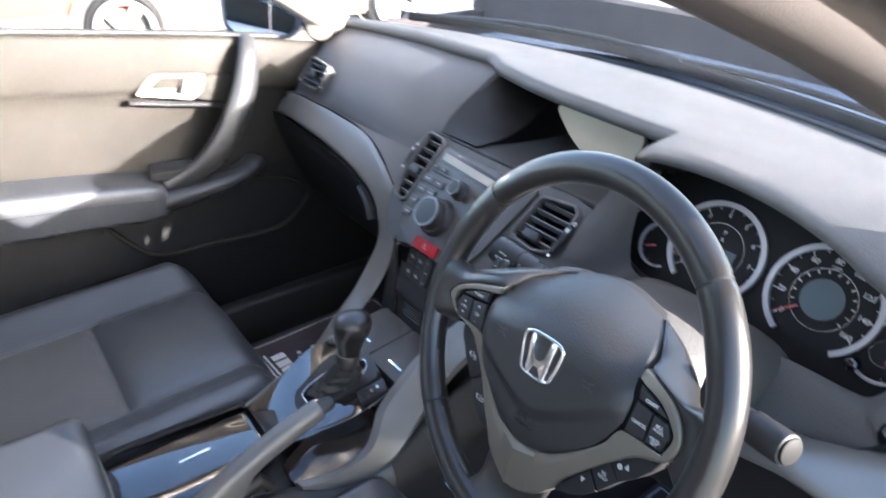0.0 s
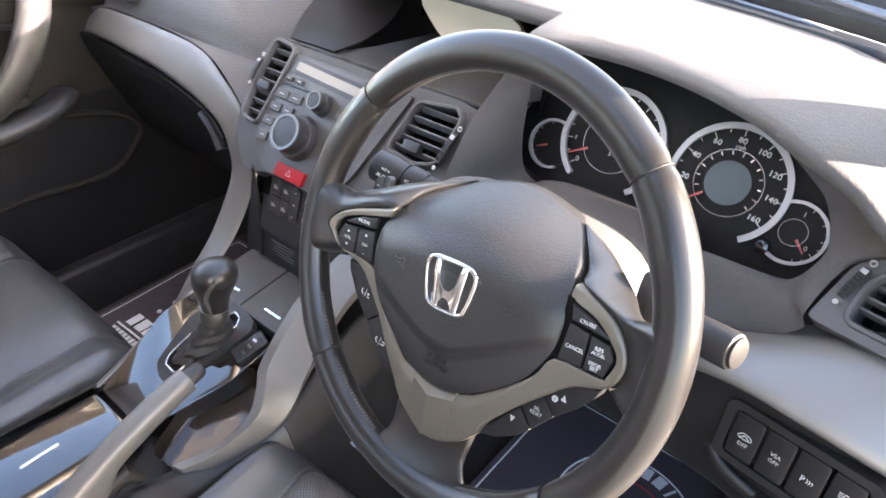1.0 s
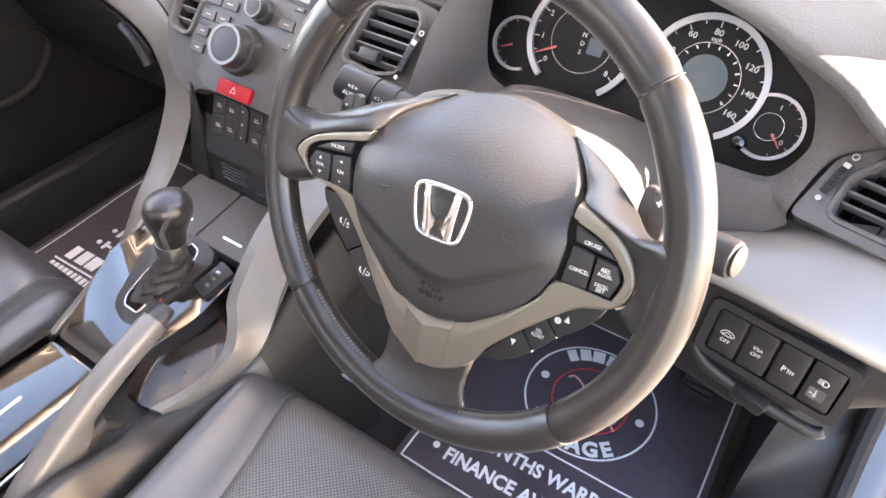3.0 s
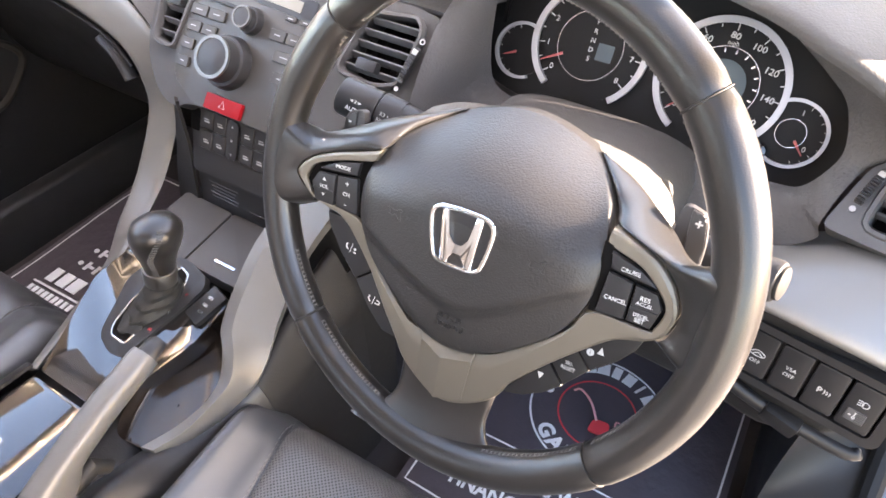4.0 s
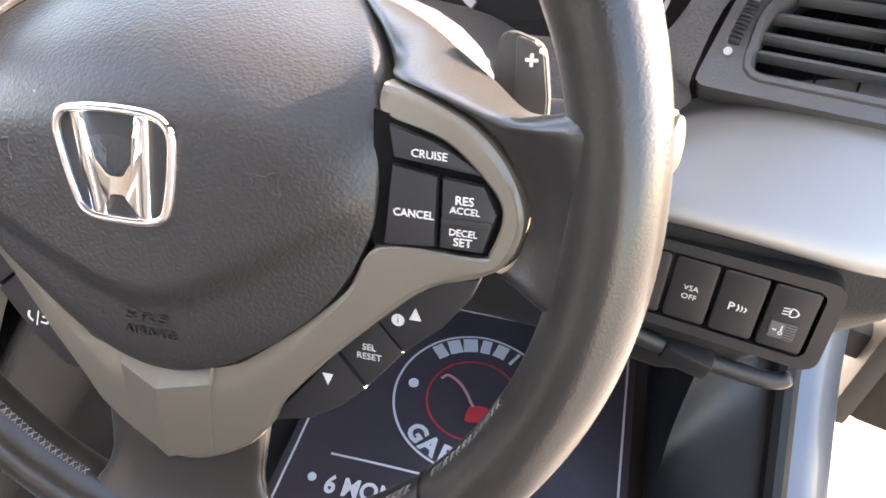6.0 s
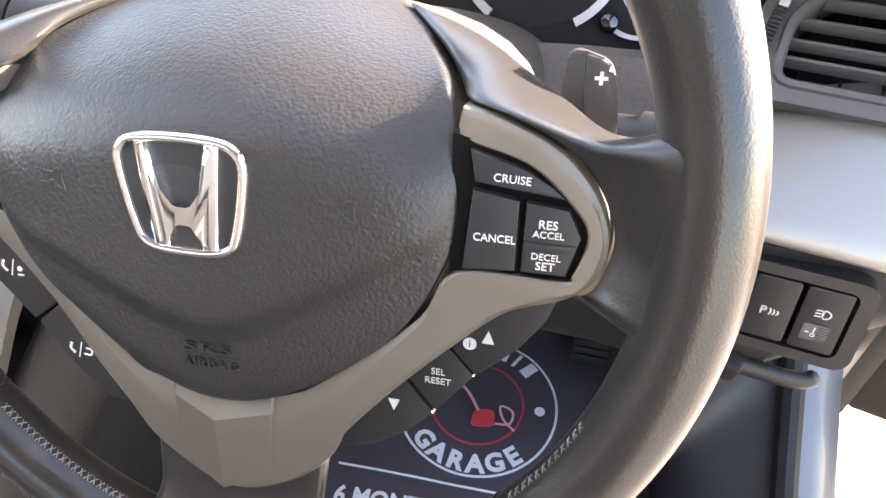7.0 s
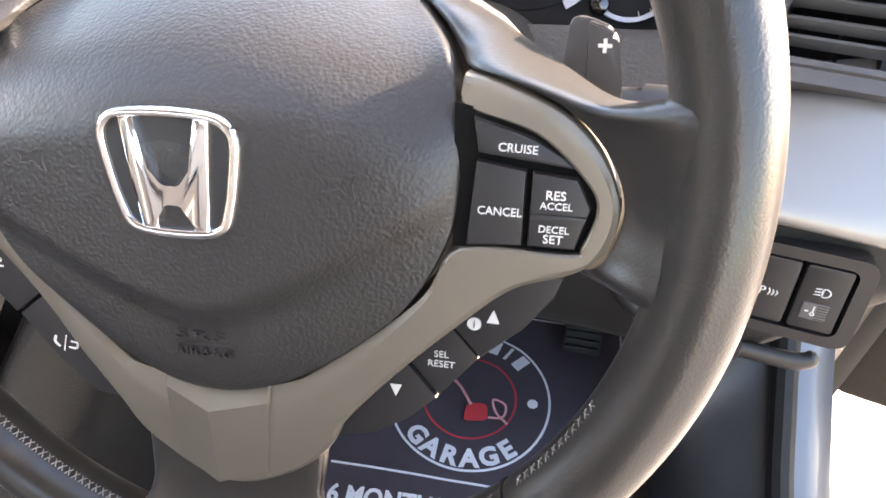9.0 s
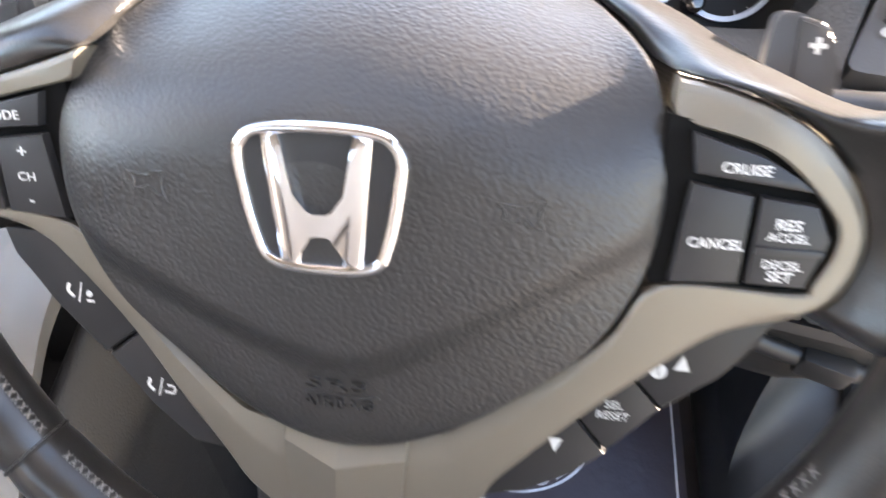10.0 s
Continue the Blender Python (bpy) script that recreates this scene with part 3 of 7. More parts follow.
# button pods
def button(outline, z0, z1, parent, bev=0.0012, material=None):
    bm = bmesh.new()
    prism(bm, outline, z0, z1, bevel=bev)
    return part("button", bm, material or BUTTON, parent)


def pod(sgn):
    def o(pts):
        return [(sgn * x, y) for x, y in pts][::sgn]
    bm = bmesh.new()
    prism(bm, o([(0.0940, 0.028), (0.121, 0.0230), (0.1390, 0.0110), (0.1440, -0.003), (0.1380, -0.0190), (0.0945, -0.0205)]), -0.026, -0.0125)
    # gaps between the buttons get their shade from the near-black colour
    base = part("button_pod", bm, CAVITYSHADE, wheel)
    zz = -0.0090
    b1 = button(o([(0.1005, 0.0240), (0.1190, 0.0185), (0.1285, 0.0130), (0.1335, 0.0095), (0.1025, 0.0130)]), -0.02, zz, base)
    b2 = button(o([(0.1020, 0.0105), (0.1180, 0.0080), (0.1180, -0.0172), (0.0995, -0.0185)]), -0.02, zz, base)
    b3 = button(o([(0.1200, 0.0077), (0.1342, 0.0062), (0.1390, -0.0030), (0.1352, -0.0172), (0.1198, -0.0172)]), -0.02, zz, base)
    bm = bmesh.new()
    box(bm, (sgn * 0.1290, -0.0068, zz - 0.0001), (0.0175, 0.0022, 0.0018), bevel=0.0006)
    part("rocker_ridge", bm, SMOOTH, b3)
    z = zz + 0.0002
    if sgn > 0:
        lettering("CRUISE", 0.0039, pose(0.1149, 0.0150, z, 0, 0, -2), WHITE, b1, bold=0.00002)
        lettering("CANCEL", 0.0040, pose(0.1102, -0.0060, z), WHITE, b2, bold=0.00003, wide=0.95)
        lettering("RES", 0.0042, pose(0.1278, 0.0006, z), WHITE, b3, bold=0.00004)
        lettering("ACCEL", 0.0034, pose(0.1282, -0.0029, z), WHITE, b3, bold=0.00002)
        lettering("DECEL", 0.0034, pose(0.1280, -0.0108, z), WHITE, b3, bold=0.00002)
        lettering("SET", 0.0042, pose(0.1280, -0.0142, z), WHITE, b3, bold=0.00004)
    else:
        lettering("MODE", 0.0043, pose(-0.1140, 0.0158, z, 0, 0, 3), WHITE, b1)
        lettering("+", 0.0060, pose(-0.1095, 0.0040, z), WHITE, b2)
        lettering("CH", 0.0042, pose(-0.1095, -0.0045, z), WHITE, b2)
        lettering("-", 0.0060, pose(-0.1095, -0.0125, z), WHITE, b2)
        lettering("VOL", 0.0040, pose(-0.1285, -0.0040, z), WHITE, b3)
        for y, s in ((0.0022, 1), (-0.0105, -1)):
            bm = bmesh.new()
            prism(bm, [(-0.1285 - 0.0014 * s, y - 0.0011 * s), (-0.1285 + 0.0014 * s, y - 0.0011 * s), (-0.1285, y + 0.0013 * s)], z, z + 0.0001)
            part("arrow", bm, WHITE, b3)
    return base


pod(1)
left_pod = pod(-1)
for ob in [left_pod] + list(left_pod.children_recursive):
    ob.data.transform(Matrix.Translation((0.0196, 0.0008, -0.0068)) @ Matrix.Diagonal((1.17, 1.0, 1.0, 1.0)))

# lower button fins behind the trim
FIN = [[(0.133, -0.0315), (0.112, -0.0355), (0.0925, -0.0530), (0.1055, -0.0672), (0.120, -0.0535), (0.130, -0.0405)],
       [(0.0918, -0.0538), (0.0775, -0.0718), (0.0900, -0.0865), (0.1048, -0.0680)],
       [(0.0768, -0.0726), (0.0500, -0.1060), (0.0480, -0.1120), (0.0640, -0.1075), (0.0780, -0.0985), (0.0893, -0.0872)]]
FIN_L = [[(0.130, -0.0255), (0.105, -0.0265), (0.0965, -0.0340), (0.0795, -0.0600), (0.0975, -0.0738), (0.1150, -0.0535), (0.1275, -0.0360)],
         [(0.0787, -0.0612), (0.0590, -0.0890), (0.0455, -0.1080), (0.0475, -0.1125), (0.0660, -0.1100), (0.0815, -0.0955), (0.0967, -0.0748)]]
for sgn in (1, -1):
    bm = bmesh.new()
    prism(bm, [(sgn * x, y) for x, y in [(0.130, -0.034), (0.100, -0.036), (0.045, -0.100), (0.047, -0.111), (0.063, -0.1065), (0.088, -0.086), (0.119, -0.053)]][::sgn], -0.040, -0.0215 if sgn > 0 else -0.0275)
    # near-black backing paints the shade between the fin's buttons
    fin = part("button_fin", bm, CAVITYSHADE, wheel)
    shapes = FIN if sgn > 0 else FIN_L
    for k, f in enumerate(shapes):
        zf = -0.0188 - 0.0008 * (k == 1) - (0.0045 if sgn < 0 else 0)
        b = button([(sgn * x, y) for x, y in f][::-sgn], -0.038, zf, fin, bev=0.001)
        z = zf + 0.0002
        if sgn > 0:
            if k == 0:
                bm = bmesh.new()
                cx, cy = 0.1025, -0.0530
                ring_plate(bm, pose(cx, cy, z), 0.0, 0.0026, -0.0002, 0.0001, n=20)
                part("info_mark", bm, WHITE, b)
                lettering("i", 0.0046, pose(cx, cy, z + 0.0002), BUTTON, b)
                bm = bmesh.new()
                prism(bm, [(0.1070, -0.0520), (0.1118, -0.0520), (0.1094, -0.0465)], z, z + 0.0001)
                part("arrow", bm, WHITE, b)
            elif k == 1:
                lettering("SEL", 0.0040, pose(0.0905, -0.0680, z), WHITE, b)
                lettering("RESET", 0.0040, pose(0.0905, -0.0722, z), WHITE, b)
            else:
                bm = bmesh.new()
                prism(bm, [(0.0705, -0.0830), (0.0729, -0.0885), (0.0753, -0.0830)], z, z + 0.0001)
                part("arrow", bm, WHITE, b)
        else:
            # telephone marks: handset arcs and a stroke
            cx, cy = (-0.1035, -0.0490) if k == 0 else (-0.0770, -0.0868)
            bm = bmesh.new()
            tube(bm, cr([(cx - 0.0040, cy + 0.0030, z), (cx - 0.0050, cy + 0.0002, z), (cx - 0.0030, cy - 0.0022, z)], 4), 0.0007, 0.0003, n=6)
            tube(bm, [(cx + 0.0012, cy + 0.0038, z), (cx - 0.0012, cy - 0.0040, z)], 0.0003, 0.0003, n=6)
            if k == 0:
                ring_plate(bm, pose(cx + 0.0036, cy - 0.0005, z), 0, 0.0012, -0.0002, 0.0002, n=12)
                tube(bm, [(cx + 0.0022, cy - 0.0034, z), (cx + 0.0050, cy - 0.0034, z)], 0.0005, 0.0003, n=6)
            else:
                tube(bm, cr([(cx + 0.0015, cy - 0.0020, z), (cx + 0.0050, cy - 0.0022, z), (cx + 0.0058, cy + 0.0004, z), (cx + 0.0030, cy + 0.0010, z)], 4), 0.0005, 0.0003, n=6)
            part("telephone_mark", bm, WHITE, b)

# gear paddles behind the rim
GREYCAP = surface("grey_stalk_plastic", (0.0085, 0.0083, 0.0081), 0.6, spec=0.2, vary=0.08, grain=0.1, grain_size=0.0006)
PADDLE = surface("paddle_grey_plastic", (0.0300, 0.0300, 0.0312), 0.36, vary=0.06, grain=0.1, grain_size=0.0006)


def soft2(poly, r=0.0022):
    """Corners of a polygon rounded to radius r."""
    out = []
    for i, p in enumerate(poly):
        p, a, b = Vector((*p, 0)), Vector((*poly[i - 1], 0)), Vector((*poly[(i + 1) % len(poly)], 0))
        s, e = p + (a - p).normalized() * min(r, (a - p).length / 2.2), p + (b - p).normalized() * min(r, (b - p).length / 2.2)
        out += [tuple(((1 - t) ** 2 * s + 2 * t * (1 - t) * p + t * t * e).xy) for t in (0, 0.35, 0.65, 1)]
    return out


for sgn in (1, -1):
    bm = bmesh.new()
    pts = [(0.1262, 0.012), (0.1262, 0.040), (0.1275, 0.0522), (0.1315, 0.0534), (0.1415, 0.0502), (0.1446, 0.0468), (0.1476, 0.0300), (0.1480, 0.012)]
    prism(bm, [(sgn * x, y) for x, y in soft2(pts)], -0.063, -0.0556, bevel=0.0016)
    pd = part("gear_paddle", bm, PADDLE, wheel, "grey plastic shift paddle")
    bm = bmesh.new()
    prism(bm, [(sgn * x, y) for x, y in soft2([(0.1355, 0.013), (0.1335, 0.0522), (0.1413, 0.0497), (0.1440, 0.0464), (0.1468, 0.0300), (0.1472, 0.013)])], -0.0560, -0.0542, bevel=0.0012)
    part("paddle_face", bm, PADDLE, pd)
    lettering("+" if sgn > 0 else "-", 0.0090, pose(sgn * 0.1400, 0.0430, -0.0539), WHITE, pd, bold=0.0003)

# ---- dashboard ----
GREYDASH = surface("dash_smooth_grey", (0.050, 0.049, 0.050), 0.45, grain=0.25, grain_size=0.0012, vary=0.06, vary_size=0.1, cells=True)
dash = thing("dashboard", "dark grey grained plastic dashboard with silver trim band", "dashboard")
CX = -0.03          # the car's middle line


def yfront(x):
    """The windscreen's foot in plan."""
    return 0.635 - 0.19 * ((x - CX) / 0.7) ** 2


# upper pad, from the windscreen's foot to its rear edge, and the hood over the dials
def along(table, x):
    """Straight steps through a table of rows, by its first column."""
    for a, b in zip(table, table[1:]):
        if x <= b[0]:
            t = max(0.0, (x - a[0]) / (b[0] - a[0]))
            return [p + (q - p) * t for p, q in zip(a[1:], b[1:])]
    return list(table[-1][1:])


PAD_EDGE = [(-0.76, 0.415, 0.790), (-0.50, 0.452, 0.795), (-0.26, 0.456, 0.796), (-0.235, 0.451, 0.797), (-0.172, 0.417, 0.797), (-0.08, 0.391, 0.798), (0.008, 0.376, 0.799), (0.144, 0.366, 0.799), (0.236, 0.360, 0.799)]
HOOD_EDGE = [(0.234, 0.288, 0.792), (0.25, 0.297, 0.795), (0.28, 0.305, 0.796), (0.319, 0.306, 0.797), (0.357, 0.302, 0.798), (0.397, 0.292, 0.799), (0.436, 0.277, 0.800), (0.475, 0.258, 0.800), (0.507, 0.242, 0.798), (0.537, 0.229, 0.791), (0.566, 0.227, 0.781), (0.592, 0.225, 0.769), (0.625, 0.217, 0.7485), (0.67, 0.217, 0.733), (0.735, 0.232, 0.715)]


def edge(x):
    return along(PAD_EDGE if x < 0.235 else HOOD_EDGE, x)


def pad_row(x, ye, ze):
    yf = yfront(x)
    zf = 0.788 - 0.12 * max(0, x - 0.5)
    return [(x, yf, zf), (x, yf * 0.72 + ye * 0.28, 0.5 * (zf + ze) + 0.006), (x, yf * 0.35 + ye * 0.65, 0.25 * zf + 0.75 * ze + 0.005), (x, ye + 0.018, ze + 0.0045), (x, ye + 0.005, ze + 0.002), (x, ye, ze - 0.003), (x, ye + 0.003, ze - 0.010)]


bm = bmesh.new()
sheet(bm, [pad_row(x, *edge(x)) + [] for x in (-0.76, -0.62, -0.48, -0.34, -0.26, -0.235, -0.20, -0.172, -0.12, -0.06, 0.02, 0.09, 0.16, 0.2345)], 5, 4, 0.004, 1)
part("upper_pad", bm, DASHTOP, dash, "grained dashboard top pad", sharp=60)
bm = bmesh.new()
rows = []
for x, ye, ze in HOOD_EDGE:
    x = max(x, 0.2345)
    a = pad_row(x, 0.360 - 0.16 * max(0.0, x - 0.45), 0.799 - 0.75 * max(0.0, 0.795 - ze) * min(1.0, max(0.0, (x - 0.42) / 0.1)))[:5]
    y3, z3 = a[3][1], a[3][2]
    rows.append(a[:4] + [(x, ye * 0.35 + y3 * 0.65, ze * 0.35 + z3 * 0.65 + 0.0015), (x, ye * 0.75 + y3 * 0.25, ze * 0.75 + z3 * 0.25 + 0.0025), (x, ye + 0.007, ze + 0.0020), (x, ye + 0.001, ze - 0.0008), (x, ye + 0.002, ze - 0.006)])
sheet(bm, rows, 4, 4, 0.004, 1)
part("cluster_hood", bm, DASHTOP, dash, "grained hood over the dials", sharp=60)
# the hood's side towards the display
bm = bmesh.new()
sheet(bm, [[(0.233, 0.365, 0.797), (0.230, 0.362, 0.76), (0.225, 0.36, 0.70)], [(0.234, 0.29, 0.790), (0.222, 0.30, 0.74), (0.19, 0.30, 0.70)]], 4, 4, 0.004)
part("hood_side", bm, DASH, dash)

BAND_UP = [(-0.76, 0.262, 0.630), (-0.68, 0.250, 0.660), (-0.56, 0.244, 0.668), (-0.44, 0.240, 0.670), (-0.33, 0.232, 0.667), (-0.255, 0.216, 0.645), (-0.198, 0.205, 0.610), (-0.185, 0.202, 0.590)]
# passenger fascia, stepping down from the pad and rolling over to the silver band
rows = []
for x, dy, dz in ((-0.76, 0.03, -0.045), (-0.66, 0.012, -0.012), (-0.54, 0.0, 0.0), (-0.42, -0.004, 0.002), (-0.31, 0.0, -0.004), (-0.235, 0.012, -0.02), (-0.19, 0.03, -0.03)):
    ye = edge(x)[0]
    rows.append([(x, ye + 0.012, 0.792), (x, ye + 0.006, 0.781), (x, 0.40 + dy * 0.5, 0.774 + dz * 0.2), (x, 0.335 + dy, 0.756 + dz * 0.5), (x, 0.280 + dy, 0.715 + dz), (x, 0.258 + dy, 0.680 + dz), (x, 0.252 + dy * 0.5, 0.668 + dz * 0.6), tuple(Vector((x, *along(BAND_UP, x))) + Vector((0, 0.006, -0.002)))])
bm = bmesh.new()
sheet(bm, rows, 4, 5, 0.004)
part("passenger_fascia", bm, DASH, dash, "smooth curved grained passenger fascia", sharp=60)
# inner face of the fascia toward the display well, dark colour for its shade
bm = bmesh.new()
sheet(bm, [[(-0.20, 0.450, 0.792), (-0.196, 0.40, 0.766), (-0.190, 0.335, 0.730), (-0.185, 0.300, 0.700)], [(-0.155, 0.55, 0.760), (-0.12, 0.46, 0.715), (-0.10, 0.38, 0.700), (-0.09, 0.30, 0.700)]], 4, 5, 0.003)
part("well_side", bm, DASH_LOW, dash, "side of the display well, darkened for shade")

# display well: floor, back, right cheek
bm = bmesh.new()
sheet(bm, [[(-0.185, 0.288, 0.700), (-0.10, 0.34, 0.690), (-0.09, 0.58, 0.670)], [(0.0, 0.288, 0.700), (0.0, 0.34, 0.688), (0.0, 0.58, 0.665)], [(0.21, 0.288, 0.700), (0.21, 0.34, 0.688), (0.15, 0.58, 0.665)]], 4, 4, 0.003, -1)
part("well_floor", bm, KICKTRIM, dash, "dashboard ledge below the display")
# back and cheek are near-black sheets that paint the recess's shade
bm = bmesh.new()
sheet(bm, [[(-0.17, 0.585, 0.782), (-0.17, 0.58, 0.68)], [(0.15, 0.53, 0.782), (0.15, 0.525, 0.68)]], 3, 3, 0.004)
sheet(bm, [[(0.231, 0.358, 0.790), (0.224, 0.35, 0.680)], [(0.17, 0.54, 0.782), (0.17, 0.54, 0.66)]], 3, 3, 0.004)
part("well_back", bm, CAVITYSHADE, dash)
# ceiling of the well, under the pad, its shade put into the dark colour
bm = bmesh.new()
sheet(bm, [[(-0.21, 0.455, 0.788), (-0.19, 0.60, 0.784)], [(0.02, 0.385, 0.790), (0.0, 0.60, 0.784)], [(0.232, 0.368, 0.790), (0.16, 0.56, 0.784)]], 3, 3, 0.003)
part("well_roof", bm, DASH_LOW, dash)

display = thing("display_screen", "blank display screen recessed in the dashboard, reflected sunlight coloured beige", "screen")
dm = axes((0.0, 0.460, 0.700), (1, 0, 0), (0, 0.10, 0.99))
scr = [(-0.069, 0.046), (-0.039, 0.067), (0.011, 0.068), (0.072, 0.058), (0.114, 0.043), (0.110, 0.018), (0.085, -0.012), (0.02, -0.020), (-0.022, -0.002), (-0.053, 0.024)]
bm = bmesh.new()
prism(bm, [(p.x, p.y) for p in cr([(x, y, 0) for x, y in scr], 4, True)], -0.008, 0.0, dm, bevel=0.001)
part("screen_panel", bm, LCD, display)
bm = bmesh.new()
prism(bm, [(0.025 + (p.x - 0.025) * 1.10, 0.02 + (p.y - 0.02) * 1.12) for p in cr([(x, y, 0) for x, y in scr], 4, True)], -0.022, -0.007, dm, bevel=0.003)
part("screen_surround", bm, CAVITYSHADE, display)

# silver band from the passenger door across and down to the console
bm = bmesh.new()
up = [(-0.76, 0.262, 0.630), (-0.68, 0.250, 0.660), (-0.56, 0.244, 0.668), (-0.44, 0.240, 0.670), (-0.33, 0.232, 0.667), (-0.255, 0.216, 0.645), (-0.198, 0.205, 0.610), (-0.172, 0.199, 0.565), (-0.170, 0.190, 0.515), (-0.176, 0.150, 0.440), (-0.170, 0.100, 0.402), (-0.148, 0.03, 0.387), (-0.131, -0.06, 0.366), (-0.121, -0.135, 0.346)]
lo = [(-0.76, 0.240, 0.598), (-0.68, 0.222, 0.618), (-0.56, 0.212, 0.622), (-0.45, 0.206, 0.620), (-0.36, 0.200, 0.612), (-0.300, 0.196, 0.600), (-0.250, 0.191, 0.582), (-0.226, 0.187, 0.550), (-0.219, 0.178, 0.500), (-0.218, 0.128, 0.425), (-0.208, 0.072, 0.382), (-0.176, 0.015, 0.362), (-0.158, -0.06, 0.345), (-0.146, -0.135, 0.325)]
out = []
for a, b in zip(up, lo):
    m = (Vector(a) + Vector(b)) / 2
    out.append([a, tuple(m * 0.5 + Vector(a) * 0.5 + Vector((0.001, -0.002, 0.004))), tuple(m * 0.3 + Vector(b) * 0.7 + Vector((0.0, -0.003, 0.004))), b, tuple(Vector(b) + Vector((0.0, 0.012, -0.012)))])
sheet(bm, out, 4, 5, 0.004, -1)
part("silver_band", bm, BAND, dash, "satin silver band sweeping down to the console", sharp=60)

# glovebox and lower passenger dash
bm = bmesh.new()
rows = []
for x, k in ((-0.76, 0), (-0.62, 0), (-0.48, 0.2), (-0.38, 0.3), (-0.31, 0.7), (-0.262, 1.6), (-0.225, 3.2)):
    rows.append([(x, 0.232 - 0.012 * k, 0.604 - 0.038 * k), (x, 0.240 - 0.010 * k, 0.560 - 0.030 * k), (x, 0.275, 0.47 - 0.018 * k), (x, 0.33, 0.36), (x, 0.43, 0.31), (x, 0.60, 0.30)])
sheet(bm, rows, 5, 4, 0.004, 1)
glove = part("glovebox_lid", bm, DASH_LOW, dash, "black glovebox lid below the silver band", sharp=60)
bm = bmesh.new()
tube(bm, cr([(-0.330, 0.216, 0.565), (-0.300, 0.212, 0.548), (-0.280, 0.208, 0.518)], 5), 0.008, 0.012, n=12, up=(0, -1, 0))
part("glovebox_handle", bm, SMOOTH, glove, "black glovebox pull handle")
bm = bmesh.new()
tube(bm, cr([(-0.70, 0.236, 0.590), (-0.56, 0.228, 0.592), (-0.46, 0.224, 0.590), (-0.37, 0.216, 0.584), (-0.30, 0.208, 0.570), (-0.258, 0.200, 0.548)], 5), 0.0022, n=8)
part("glovebox_joint", bm, RUBBER, glove)


# air vents: frame, slats and a thumb wheel
def vent(name, m, outline, slats, tilt, label, deep=0.045, wheel_at=None, knob_at=None, shear=0.0, slat_at=None, rim=0.006, rim_material=None):
    v = part(name, bmesh_frame(outline, m, rim), rim_material or DASH, dash, label)
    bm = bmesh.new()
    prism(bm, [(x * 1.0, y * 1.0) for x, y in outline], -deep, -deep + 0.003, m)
    # back plate coloured near-black for the darkness inside the vent
    part("vent_cavity", bm, CAVITYSHADE, v)
    ys = [p[1] for p in outline]
    y0, y1 = min(ys), max(ys)
    for i in range(slats):
        y = slat_at[i] if slat_at else y0 + (y1 - y0) * (i + 0.7) / (slats + 0.4)
        xs2 = []
        k = len(outline)
        for j in range(k):
            (xa, ya), (xb, yb) = outline[j], outline[(j + 1) % k]
            if (ya - y) * (yb - y) <= 0 and abs(ya - yb) > 1e-9:
                xs2.append(xa + (xb - xa) * (y - ya) / (yb - ya))
        if len(xs2) < 2:
            continue
        xa, xb = min(xs2), max(xs2)
        bm = bmesh.new()
        box(bm, (0, 0, 0), (xb - xa, 0.0105, 0.0024), m @ pose((xa + xb) / 2, y, -0.012, tilt, 0, shear), bevel=0.0009)
        part("slat", bm, SLAT, v)
    bm = bmesh.new()
    for i in range(5):
        x = min(p[0] for p in outline) + (max(p[0] for p in outline) - min(p[0] for p in outline)) * (i + 0.5) / 5
        box(bm, (x, (y0 + y1) / 2, -0.033), (0.0012, (y1 - y0) * 0.9, 0.010), m)
    part("vane", bm, CAVITYSHADE, v)
    if knob_at:
        bm = bmesh.new()
        box(bm, (*knob_at, -0.002), (0.026, 0.013, 0.012), m, bevel=0.003)
        part("vent_knob", bm, SMOOTH, v)
    if wheel_at:
        (x0, yy0), (x1, yy1) = wheel_at
        c = ((x0 + x1) / 2, (yy0 + yy1) / 2)
        ln = math.hypot(x1 - x0, yy1 - yy0)
        ang = math.degrees(math.atan2(yy1 - yy0, x1 - x0))
        bm = bmesh.new()
        for i in range(13):
            f = (i - 6) / 6.5
            box(bm, (f * ln * 0.36, 0, 0.0030 * (1 - f * f)), (ln * 0.045, 0.0072, 0.004), m @ pose(*c, 0.0005, 0, 0, ang), bevel=0.0006, seg=1)
        box(bm, (0, 0, 0), (ln * 0.74, 0.0068, 0.0036), m @ pose(*c, 0, 0, 0, ang), bevel=0.001)
        part("thumb_wheel", bm, SMOOTH, v)
        bm = bmesh.new()
        box(bm, (ln * 0.27, 0, 0.0032), (ln * 0.10, 0.0058, 0.002), m @ pose(*c, 0.0008, 0, 0, ang), bevel=0.0005)
        part("wheel_mark", bm, LEGEND, v)
        bm = bmesh.new()
        ring_plate(bm, m @ pose(x0, yy0, 0.0012), 0, 0.0025, -0.001, 0.0004, n=18)
        part("closed_mark", bm, LEGEND, v)
        bm = bmesh.new()
        ring_plate(bm, m @ pose(x1, yy1, 0.0012), 0.0020, 0.0031, -0.001, 0.0004, n=18)
        part("open_mark", bm, LEGEND, v)
    return v


